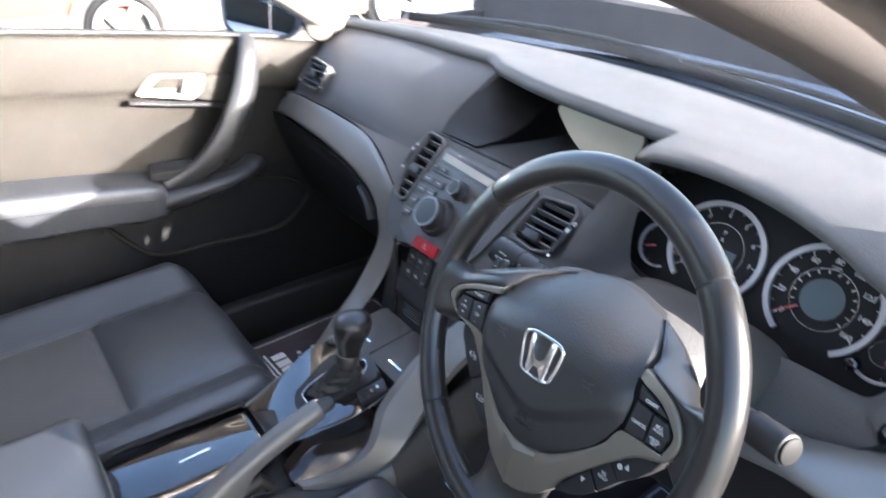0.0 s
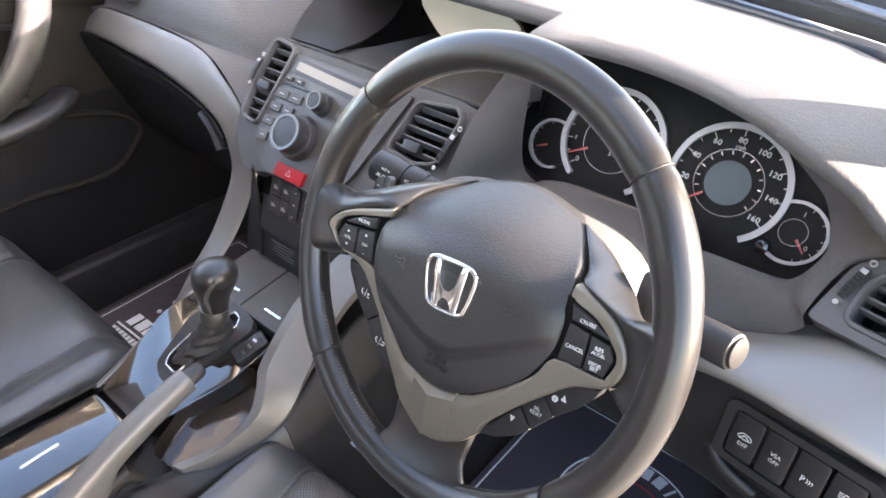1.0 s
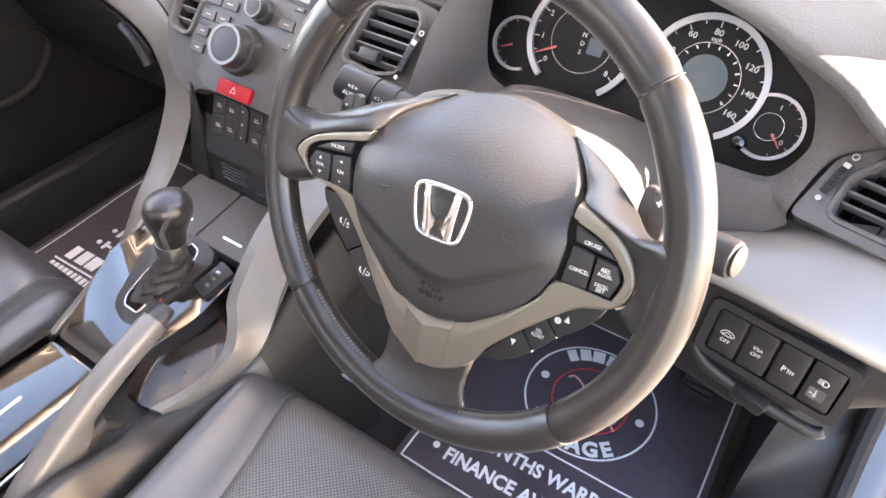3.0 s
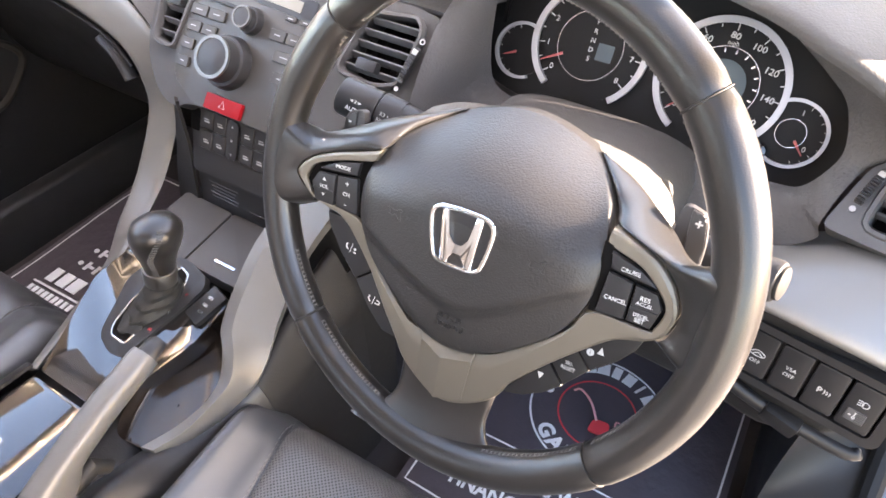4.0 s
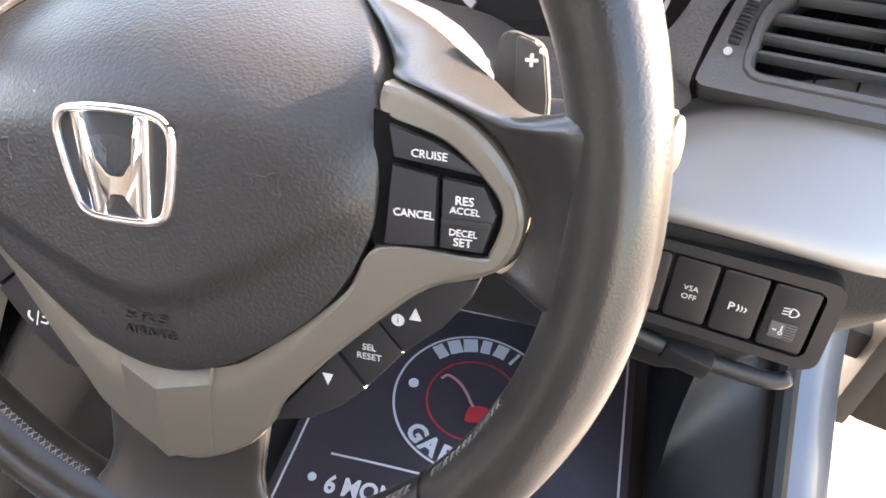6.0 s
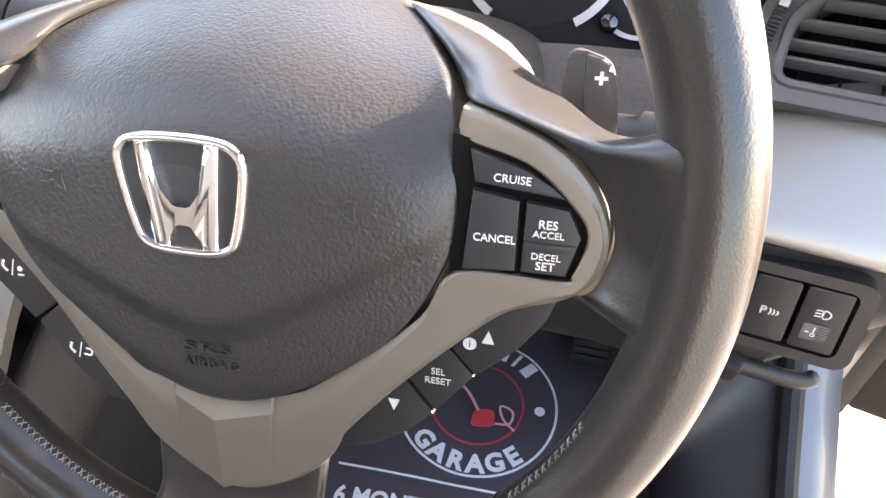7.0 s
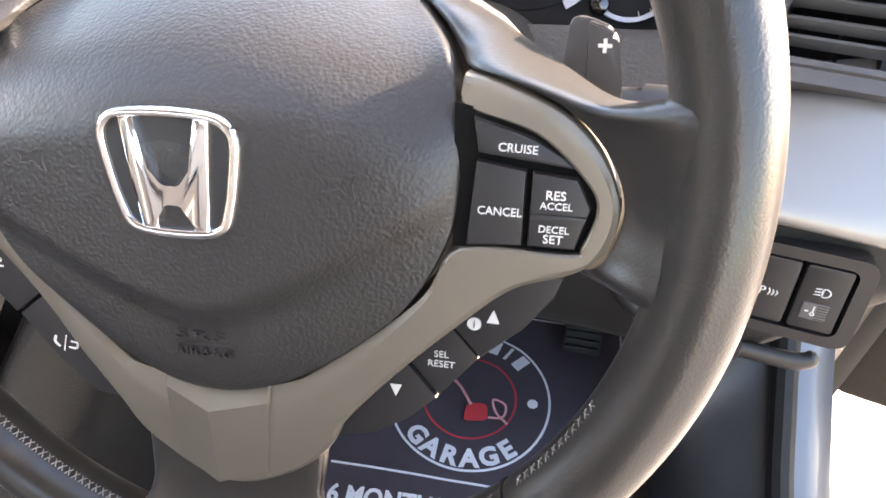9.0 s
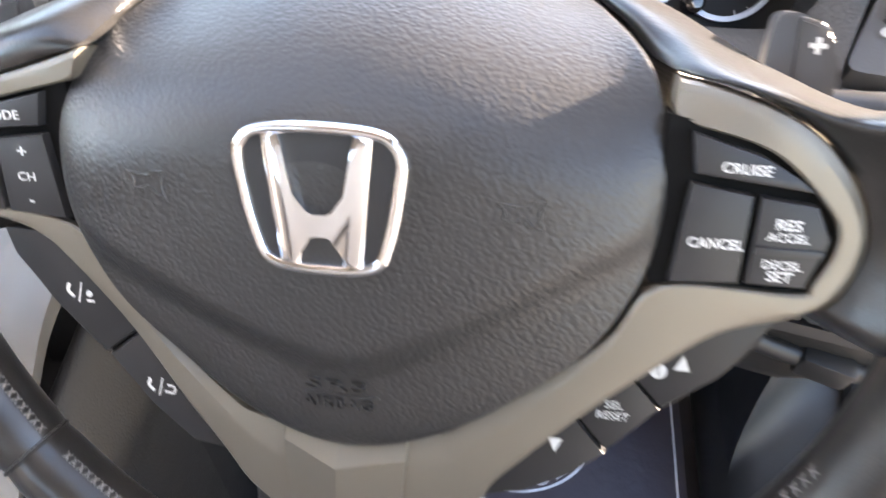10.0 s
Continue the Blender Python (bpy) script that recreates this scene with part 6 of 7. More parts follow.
tube(bm, [(0.068, -0.270, 0.358), (0.071, -0.225, 0.382), (0.073, -0.190, 0.392), (0.074, -0.178, 0.372)], [0.008, 0.009, 0.009, 0.006], [0.010, 0.012, 0.012, 0.008], n=14)
part("lever_guard", bm, RUBBER, brake)
bm = bmesh.new()
rings = []
for f in range(7):
    k = f / 6
    c = Vector((0.056, -0.335, 0.322)).lerp(Vector((0.064, -0.275, 0.362)), k)
    r = 0.030 - 0.009 * k + 0.002 * math.sin(9 * k)
    rings.append([c + Vector((r * math.cos(u), 0.4 * r * math.sin(u), r * math.sin(u) * 0.95)) for u in [2 * math.pi * j / 18 for j in range(18)]])
loft(bm, rings)
part("boot", bm, BOOT, brake, "stitched black leather boot")

# ---- armrest ----
rest = thing("armrest", "black leather centre armrest on the console", "armrest")
bm = bmesh.new()
box(bm, (-0.045, -0.530, 0.372), (0.262, 0.355, 0.098), bevel=0.026, seg=4)
part("armrest_pad", bm, SEAT, rest, sharp=60)
bm = bmesh.new()
tube(bm, cr([(-0.172, -0.700, 0.392), (-0.174, -0.40, 0.392), (-0.150, -0.357, 0.392), (0.055, -0.357, 0.392), (0.084, -0.40, 0.392)], 6), 0.0012, n=6)
part("piping", bm, THREAD, rest)


# ---- seats ----
def seat(name, cx, front, z0, wide, label, insert=0.93, puff=0.0, flare=0.0, crown=0.0):
    th = thing(name, label, "car seat")
    half = wide / 2

    def top(u, v):
        """Height over the cushion: u across -1..1, v from 0 at the rear to 1 at the front."""
        side = max(0.0, (abs(u) - 0.56) / 0.44)
        s2 = side * side * (3 - 2 * side)
        h = z0 + 0.040 * s2 + 0.018 * v - crown * (1 - u * u) * v ** 3
        h -= 0.050 * max(0, (v - 0.90) / 0.10) ** 2
        h -= 0.085 * max(0, (abs(u) - 0.88) / 0.12) ** 2
        h -= 0.006 * math.exp(-((abs(u) - 0.565) / 0.025) ** 2)
        if puff:
            h -= 0.013 * math.exp(-((v - insert) / 0.020) ** 2) * (1 if abs(u) < 0.56 else 0)
            h += puff * math.sin(math.pi * min(1, max(0, (v - insert) / (1 - insert)))) ** 0.6 * max(0.0, 1 - (u / 0.56) ** 4)
            h -= 0.0035 * math.exp(-((u - 0.62 - 0.10 * v) / 0.018) ** 2) * v + 0.003 * math.exp(-((u - 0.72 - 0.05 * v) / 0.016) ** 2) * v
            h += 0.010 * math.exp(-((u - 0.66) / 0.07) ** 2) * v ** 3 * 0.6
        h += 0.0016 * noise.noise(Vector((u * 4 + cx * 9, v * 5, 1.7))) + 0.0022 * math.sin(9 * v + 3 * u) * s2 * 0.4
        return h
    nu, nv = 46, 40
    y0 = front - 0.52

    def across(u, v):
        """Where the seam of the insert runs, it draws the cover with it."""
        w = 0.565 if not flare else 0.66 + flare * max(0.0, (v - 0.55) / 0.45) ** 1.3
        a = abs(u)
        return math.copysign(a * w / 0.565 if a < 0.565 else w + (a - 0.565) * (1 - w) / 0.435, u)

    def pt(i, j):
        u, v = -1 + 2 * i / nu, j / nv
        r = 0.030 * abs(u) ** 4
        return Vector((cx + half * across(u, v), y0 + (front - r - y0) * v, top(u, v)))
    smooth_part, perf_part = bmesh.new(), bmesh.new()
    for bmx, test in ((smooth_part, lambda u, v: not (abs(u) < 0.565 and v < insert)), (perf_part, lambda u, v: abs(u) < 0.565 and v < insert)):
        cache = {}
        for i in range(nu):
            for j in range(nv):
                if not test(-1 + 2 * (i + 0.5) / nu, (j + 0.5) / nv):
                    continue
                q = []
                for a, b in ((i, j), (i + 1, j), (i + 1, j + 1), (i, j + 1)):
                    if (a, b) not in cache:
                        cache[a, b] = bmx.verts.new(pt(a, b))
                    q.append(cache[a, b])
                bmx.faces.new(q)
    part("cushion_cover", smooth_part, SEAT, th, "smooth black leather bolsters and front", sharp=70)
    part("cushion_insert", perf_part, PERF, th, "perforated black leather insert", sharp=70)
    # sides and front down to the frame
    bm = bmesh.new()
    edge_pts = [pt(0, j) for j in range(nv + 1)] + [pt(i, nv) for i in range(1, nu + 1)] + [pt(nu, j) for j in range(nv - 1, -1, -1)]
    c = Vector((cx, y0 + 0.2, 0))
    rows2 = []
    for d, dz in ((0.0, 0.0), (0.008, -0.02), (0.010, -0.06), (0.0, -0.12), (-0.02, -0.20)):
        rows2.append([Vector((p.x + math.copysign(d, p.x - cx) * (abs(p.x - cx) > half * 0.97), p.y + (d if p.y > front - 0.04 else 0), max(0.06, p.z + dz))) for p in edge_pts])
    grid(bm, rows2)
    part("cushion_skirt", bm, SEAT, th, sharp=70)
    for s in (-1, 1):
        bm = bmesh.new()
        tube(bm, [Vector((cx + s * half * across(0.565, v), y0 + (front - y0) * v, top(0.567 * s, v) + 0.0010)) for v in [q / 20 for q in range(20)]], 0.0012, n=6)
        part("seam", bm, SEAT, th)
        bm = bmesh.new()
        for q in range(70):
            v = q / 72
            uu = 0.585
            p = Vector((cx + s * half * across(uu, v), y0 + (front - y0) * v, top(uu * s, v) + 0.0010))
            box(bm, p, (0.0008, 0.0040, 0.0008))
        part("stitching", bm, THREAD, th)
    bm = bmesh.new()
    for i in range(1):
        box(bm, (cx, y0 - 0.06, z0 + 0.30), (wide * 0.98, 0.13, 0.62), pose(0, 0, 0), bevel=0.05, seg=4)
    part("backrest", bm, SEAT, th, "black leather backrest", sharp=60)
    return th


seat("car_seat", -0.415, -0.035, 0.302, 0.53, "black leather passenger seat with a perforated insert", insert=0.53, puff=0.010)
seat("car_seat", 0.385, 0.005, 0.318, 0.53, "black leather driver's seat with a perforated insert", insert=0.985, flare=0.16, crown=0.012)
for s, cx in ((1, -0.415), (1, 0.385)):
    bm = bmesh.new()
    for x in (-0.18, 0.18):
        box(bm, (cx + x, -0.28, 0.075), (0.04, 0.42, 0.12), bevel=0.006)
    solo("seat_rail", bm, RUBBER, "dark metal seat rails on the carpet", "seat rail", group="seat rails")

# ---- floor, mats ----
bm = bmesh.new()
sheet(bm, [[(-0.80, -1.5, 0.0), (-0.80, 0.3, 0.0), (-0.80, 0.62, 0.06), (-0.80, 0.86, 0.32)], [(0.0, -1.5, 0.0), (0.0, 0.3, 0.0), (0.0, 0.62, 0.06), (0.0, 0.86, 0.32)], [(0.74, -1.5, 0.0), (0.74, 0.3, 0.0), (0.74, 0.62, 0.06), (0.74, 0.86, 0.32)]], 5, 8, 0.02)
solo("floor", bm, CARPET, "dark grey car carpet", "floor", kind="structure")
bm = bmesh.new()
box(bm, (CX, 0.93, 0.45), (1.62, 0.06, 0.8))
solo("wall_bulkhead", bm, CARPET, "dark carpeted bulkhead of the footwell", "wall", kind="structure")


def printed_mat(name, cx, cy, w, h, z, turn, label, full):
    m = Matrix.Translation((cx, cy, z)) @ Matrix.Rotation(radians(turn), 4, "Z")
    th = thing(name, label, "floor mat", m)

    def wav(x, y):
        return 0.003 * noise.noise(Vector((x * 7 + cx * 3, y * 7, 0.3))) + 0.0015 * noise.noise(Vector((x * 19, y * 19, 2.3 + cx)))
    bm = bmesh.new()
    n = 30
    g = [[Vector((-w / 2 + w * i / n, -h / 2 + h * j / n, wav(-w / 2 + w * i / n, -h / 2 + h * j / n))) for j in range(n + 1)] for i in range(n + 1)]
    grid(bm, g)
    b = [[p - Vector((0, 0, 0.002)) for p in r] for r in g]
    grid(bm, b)
    part("sheet", bm, MATVINYL, th, "black printed protective paper sheet", sharp=80)

    def line(pts, wd, name="printed_line", material=None, n2=1):
        bm = bmesh.new()
        q = []
        for a, c in zip(pts[:-1], pts[1:]):
            a, c = Vector((*a, 0)), Vector((*c, 0))
            st = max(1, int((c - a).length / 0.012))
            q += [a.lerp(c, k / st) for k in range(st)]
        q.append(Vector((*pts[-1], 0)))
        rws = []
        for i, p in enumerate(q):
            t = (q[min(i + 1, len(q) - 1)] - q[max(0, i - 1)]).normalized()
            s = Vector((-t.y, t.x, 0)) * wd / 2
            rws.append([Vector((p.x + d * s.x, p.y + d * s.y, wav(p.x, p.y) + 0.0009)) for d in (-1, 1)])
        grid(bm, rws)
        return part(name, bm, material or MATINK, th)

    def words(text, size, x, y, align="LEFT"):
        ob = lettering(text, size, pose(x, y, 0.0032, 0, 0, 2.5), MATINK, th, align=align, name="printed_phrase", extrude=0.0, bold=0.0011, wide=0.9)
        for v in ob.data.vertices:
            v.co.z = wav(v.co.x, v.co.y) + 0.0010
        return ob
    mx, my = w / 2 - 0.012, h / 2 - 0.012
    up = 0.020 if full else 0.0
    if full:
        line([(-mx, my), (mx, my), (mx, -my), (-mx, -my), (-mx, my)], 0.0032)
        c0 = (0.0, 0.033 + up)
        for r, mt, wd in ((0.1135, MATINK, 0.0035), (0.066, REDLEG, 0.003)):
            line([(c0[0] + r * math.cos(radians(a)), c0[1] + r * math.sin(radians(a))) for a in range(0, 361, 4)], wd, "printed_ring", mt)
        # the name on the upper arc as plain blocks, the word on the lower arc in letters
        for i in range(7):
            t = radians(133 - 86 * i / 6)
            cc = Vector((c0[0] + 0.0965 * math.cos(t), c0[1] + 0.0965 * math.sin(t), 0))
            rt = Vector((math.cos(t), math.sin(t), 0))
            tg = Vector((-rt.y, rt.x, 0))
            sz = (0.0085, 0.0100, 0.0110, 0.0075, 0.0095, 0.0025, 0.0078)[i]
            bm = bmesh.new()
            q = [cc + tg * d + rt * e for d, e in ((-sz, -0.0125), (sz, -0.0125), (sz, 0.0125), (-sz, 0.0125))]
            bm.faces.new([bm.verts.new(Vector((p.x, p.y, wav(p.x, p.y) + 0.0011))) for p in q])
            part("name_block", bm, MATINK, th)
        for i, ch in enumerate("GARAGE"):
            a = 230 + 80 * i / 5
            ob = lettering(ch, 0.036, pose(c0[0] + 0.0965 * math.cos(radians(a)), c0[1] + 0.0965 * math.sin(radians(a)), 0, 0, 0, a + 90), MATINK, th, name="printed_letter", extrude=0.0, bold=0.0016)
            for v in ob.data.vertices:
                v.co.z = wav(v.co.x, v.co.y) + 0.0011
        for s in (-1, 1):
            bm = bmesh.new()
            ring_plate(bm, pose(c0[0] + s * 0.0895, c0[1] + 0.004, 0.0022), 0, 0.0075, -0.002, 0, n=18)
            part("printed_dot", bm, MATINK, th)
        # red oil can with a long spout
        bm = bmesh.new()
        z = 0.0026
        prism(bm, soft([(-0.004, -0.040), (0.030, -0.034), (0.026, -0.008), (-0.002, -0.012)], r=0.3), 0, z, pose(c0[0], c0[1], 0))
        part("printed_can", bm, REDLEG, th)
        bm = bmesh.new()
        tube(bm, [Vector((c0[0] + p.x, c0[1] + p.y, z)) for p in cr([(0.004, -0.014, 0), (-0.018, 0.016, 0), (-0.042, 0.030, 0), (-0.052, 0.022, 0)], 4)], 0.0022, 0.0006, n=6)
        tube(bm, [Vector((c0[0] + p.x, c0[1] + p.y, z)) for p in cr([(0.030, -0.030, 0), (0.050, -0.026, 0), (0.052, -0.006, 0), (0.034, 0.000, 0), (0.040, -0.020, 0), (0.058, -0.036, 0)], 4)], 0.0018, 0.0006, n=6)
        part("printed_spout", bm, surface("pink_print", (0.75, 0.36, 0.36), 0.5), th)
        line([(-mx + 0.05, -0.100 + up), (mx - 0.06, -0.094 + up)], 0.0032)
        for y, s, sz in ((-0.143 + up, "6 MONTHS WARRANTY", 0.0335), (-0.192 + up, "FINANCE AVAILABLE", 0.0335)):
            words(s, sz, -mx + 0.058, y)
            bm = bmesh.new()
            ring_plate(bm, pose(-mx + 0.039, y + 0.004, 0.0022), 0, 0.0058, -0.002, 0, n=14)
            part("printed_dot", bm, MATINK, th)
    else:
        line([(-mx, -my), (-mx, my), (mx, my)], 0.0032)
        bm = bmesh.new()
        for i, wd in enumerate((0.020, 0.024, 0.026)):
            box(bm, (-mx + 0.070 + i * 0.031, -0.135, 0.0020), (wd, 0.034, 0.002))
        part("name_block", bm, MATINK, th)
        bm = bmesh.new()
        box(bm, (-mx + 0.12, -0.163, 0.0020), (0.15, 0.004, 0.002))
        for i in range(9):
            box(bm, (-mx + 0.055 + 0.014 * i, -0.180, 0.0020), (0.009, 0.016, 0.002))
        part("number_bar", bm, MATINK, th)
        for y, k in ((-0.045, 3), (-0.085, 4)):
            bm = bmesh.new()
            for i in range(k):
                box(bm, (-mx + 0.105 + 0.026 * i, y, 0.0020), (0.007, 0.022, 0.002))
                box(bm, (-mx + 0.114 + 0.026 * i, y + 0.007 * (i % 2), 0.0020), (0.016, 0.006, 0.002))
            part("print_bar", bm, MATINK, th)
            bm = bmesh.new()
            ring_plate(bm, pose(-mx + 0.085, y, 0.0022), 0, 0.0055, -0.002, 0, n=14)
            part("printed_dot", bm, MATINK, th)
    return th


printed_mat("driver_floor_mat", 0.451, 0.325, 0.453, 0.452, 0.030, 0, "black printed protective floor mat with white lettering", True)
printed_mat("passenger_floor_mat", -0.455, 0.24, 0.46, 0.42, 0.028, 2, "black printed protective floor mat with white lettering", False)

# pedals
pedals = thing("foot_pedal", "black rubber accelerator pedal above the mat", "pedal")
bm = bmesh.new()
PM2 = axes((0.600, 0.500, 0.110), (1, 0, 0), (0, 0.55, 0.83))
box(bm, (0, 0, 0), (0.055, 0.125, 0.012), PM2, bevel=0.004)
pp = part("pedal_pad", bm, RUBBER, pedals)
for i in range(10):
    bm = bmesh.new()
    box(bm, (0, -0.052 + 0.0115 * i, 0.008), (0.049, 0.0055, 0.006), PM2, bevel=0.0012, seg=1)
    part("rib", bm, RUBBER, pp)
bm = bmesh.new()
tube(bm, [(0.600, 0.520, 0.130), (0.600, 0.62, 0.25), (0.600, 0.66, 0.42)], 0.008, n=10)
part("pedal_arm", bm, RUBBER, pedals)
bp = thing("foot_pedal", "wide black brake pedal beside the accelerator", "pedal")
bm = bmesh.new()
PM3 = axes((0.470, 0.560, 0.150), (1, 0, 0), (0, 0.4, 0.91))
box(bm, (0, 0, 0), (0.085, 0.060, 0.012), PM3, bevel=0.004)
part("pedal_pad", bm, RUBBER, bp)
bm = bmesh.new()
tube(bm, [(0.470, 0.570, 0.160), (0.465, 0.66, 0.28), (0.46, 0.68, 0.46)], 0.008, n=10)
part("pedal_arm", bm, RUBBER, bp)

# ---- passenger door ----
pdoor2 = thing("passenger_door", "closed passenger door with grey vinyl trim and armrest", "car door")


def belt(y):
    return 0.800 - 0.118 * y - 0.05 * max(0, y - 0.15)


rows = []
for y in (-1.05, -0.70, -0.45, -0.25, -0.08, 0.06, 0.17, 0.26, 0.34, 0.42):
    b = belt(y)
    fw = max(0.0, (y - 0.12) / 0.30)
    lo = 0.02 + 0.0 * fw
    rows.append([(-0.775, y, b - 0.002), (-0.752, y, b + 0.002), (-0.742, y, b - 0.012), (-0.738 + 0.004 * fw, y, b - 0.055), (-0.742, y, b - 0.100), (-0.752, y, b - 0.118), (-0.762 + 0.01 * fw, y, b - 0.150), (-0.764, y, b - 0.23), (-0.760, y, 0.48), (-0.762, y, 0.36), (-0.765, y, 0.20), (-0.775, y, 0.04)])
bm = bmesh.new()
sheet(bm, [r[:9] for r in rows], 4, 4, 0.02, -1)
part("door_trim", bm, DOORTRIM, pdoor2, "grey grained vinyl door trim", sharp=60)
bm = bmesh.new()
sheet(bm, [r[8:] for r in rows] + [[(x, y, z) for x, _, z in rows[-1][8:]] for y in (0.60, 0.84)], 4, 4, 0.02, -1)
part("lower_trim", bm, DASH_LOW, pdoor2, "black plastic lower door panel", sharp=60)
# armrest: a padded box with a flat top, then a slim switch arm
bm = bmesh.new()
rings = []
for y, zt, zb, xi in ((-0.85, 0.575, 0.475, -0.672), (-0.354, 0.560, 0.466, -0.668), (-0.20, 0.540, 0.452, -0.666), (-0.095, 0.520, 0.440, -0.668), (-0.070, 0.514, 0.440, -0.674), (-0.062, 0.508, 0.446, -0.684)):
    r = 0.012
    prof = [(-0.77, zt + 0.004), (xi - 0.03, zt + 0.002), (xi - r, zt), (xi - 0.3 * r, zt - 0.3 * r), (xi, zt - r), (xi + 0.002, (zt + zb) / 2 + 0.012), (xi + 0.001, (zt + zb) / 2 + 0.009), (xi - 0.002, zb + r), (xi - 0.006, zb + 0.3 * r), (xi - 0.016, zb), (-0.77, zb - 0.004)]
    rings.append([Vector((x, y, z)) for x, z in prof])
loft(bm, rings)
arm = part("door_armrest", bm, SEAT, pdoor2, "black padded door armrest", sharp=50)
bm = bmesh.new()
tube(bm, [(-0.6655, y, z) for y, z in ((-0.85, 0.536), (-0.354, 0.524), (-0.20, 0.507), (-0.095, 0.491))], 0.0012, n=6)
part("piping", bm, RUBBER, arm)
bm = bmesh.new()
ar = cr([(-0.715, -0.09, 0.470), (-0.708, 0.0, 0.476), (-0.708, 0.08, 0.484), (-0.716, 0.13, 0.496), (-0.735, 0.16, 0.505)], 5)
k = len(ar)
tube(bm, ar, [0.040 - 0.012 * i / k for i in range(k)], [0.030 - 0.016 * i / k for i in range(k)], n=20)
part("switch_arm", bm, SMOOTH, pdoor2, "slim black switch arm", sharp=60)
bm = bmesh.new()
prism(bm, soft([(-0.085, -0.026), (0.085, -0.022), (0.085, 0.022), (-0.075, 0.028)]), 0, 0.016, axes((-0.722, 0.0, 0.520), (0, 1, -0.05), (-1, 0, 0.1)), bevel=0.004)
sp = part("window_switch_plate", bm, SMOOTH, pdoor2, "black window switch plate")
bm = bmesh.new()
box(bm, (0.02, 0.0, 0.018), (0.034, 0.014, 0.010), axes((-0.722, 0.0, 0.520), (0, 1, -0.05), (-1, 0, 0.1)), bevel=0.003)
part("window_switch", bm, SATIN, sp)
# curved grab handle
bm = bmesh.new()
gp = cr([(-0.735, 0.178, 0.782), (-0.700, 0.160, 0.745), (-0.682, 0.130, 0.670), (-0.680, 0.080, 0.590), (-0.688, 0.015, 0.528), (-0.702, -0.055, 0.500)], 6)
k = len(gp)
tube(bm, gp, [0.011 + 0.018 * math.sin(math.pi * (0.10 + 0.82 * i / k)) for i in range(k)], [0.010 + 0.008 * math.sin(math.pi * min(1, 0.15 + i / k)) for i in range(k)], n=16, up=(1, 0, 0))
part("grab_handle", bm, SMOOTH, pdoor2, "curved dark grey door pull", sharp=60)
# release lever in its bezel
HM = axes((-0.735, 0.0, 0.700), (0, 1, -0.10), (-0.08, 0, 1))
BEZEL = [(-0.072, -0.012), (0.044, -0.027), (0.066, -0.004), (0.073, 0.026), (-0.030, 0.030), (-0.050, 0.014)]
CUP = [(-0.050, -0.004), (0.030, -0.014), (0.046, 0.0), (0.050, 0.019), (-0.022, 0.022), (-0.036, 0.010)]
bm = bmesh.new()
frame_plate(bm, soft(BEZEL), soft(CUP), -0.004, 0.005, HM)
bz = part("handle_bezel", bm, TITAN, pdoor2, "satin chrome handle bezel")
bm = bmesh.new()
prism(bm, [(x * 1.03, y * 1.03) for x, y in soft(CUP)], -0.016, -0.008, HM)
part("handle_cup", bm, SMOOTH, bz)
bm = bmesh.new()
prism(bm, soft([(0.014, -0.014), (0.040, -0.016), (0.058, 0.020), (0.030, 0.022)]), -0.006, 0.009, HM, bevel=0.004, seg=3)
part("release_handle", bm, SATINDARK, bz, "satin chrome door release handle")
bm = bmesh.new()
prism(bm, soft([(0.050, -0.026), (0.128, -0.040), (0.150, 0.018), (0.078, 0.026)]), -0.004, 0.002, HM, bevel=0.002)
part("door_insert", bm, DOORTRIM, pdoor2, "vinyl insert beside the handle")
# dark strip in place of the shadow in a recessed ledge under the handle
bm = bmesh.new()
tube(bm, cr([(-0.738, -0.085, 0.682), (-0.734, -0.02, 0.670), (-0.734, 0.06, 0.655), (-0.738, 0.13, 0.640)], 4), 0.006, 0.009, n=10, up=(1, 0, 0))
part("handle_ledge", bm, SMOOTH, pdoor2, "dark strip for the shadow of the ledge under the handle")
# door pocket rim and cavity
bm = bmesh.new()
pk = [(-0.755, -0.19, 0.425), (-0.752, -0.10, 0.325), (-0.752, 0.05, 0.312), (-0.752, 0.20, 0.303), (-0.752, 0.265, 0.340), (-0.752, 0.292, 0.385), (-0.754, 0.24, 0.43), (-0.754, 0.12, 0.462)]
tube(bm, cr(pk, 5), 0.007, 0.010, n=10, up=(1, 0, 0))
part("pocket_rim", bm, DOORTRIM, pdoor2, "grey raised rim of the door pocket")
bm = bmesh.new()
prism(bm, [(p.y, p.z) for p in cr(pk, 4, True)], 0.0, 0.006, axes((-0.757, 0, 0), (0, 1, 0), (0, 0, 1)))
part("pocket_cavity", bm, DASH_LOW, pdoor2)
# window seal, pane and frame
bm = bmesh.new()
tube(bm, [(-0.765, y, belt(y) + 0.006) for y in (-1.05, -0.6, -0.25, 0.06, 0.26)], 0.010, 0.008, n=8)
part("window_seal", bm, RUBBER, pdoor2)
bm = bmesh.new()
sheet(bm, [[(-0.775, -0.95, 0.90), (-0.66, -0.95, 1.16)], [(-0.775, -0.25, 0.825), (-0.67, -0.25, 1.16)], [(-0.775, 0.25, 0.765), (-0.72, 0.25, 1.00)]], 3, 3, 0.004)
wp = part("window_pane", bm, GLASS, pdoor2)
wp.visible_shadow = False
bm = bmesh.new()
cyl(bm, (-0.752, 0.365, 0.782), (-0.730, 0.352, 0.786), 0.034, 0.030, 28, 0.004)
part("tweeter", bm, TWEETER, pdoor2, "round beige tweeter cover")
bm = bmesh.new()
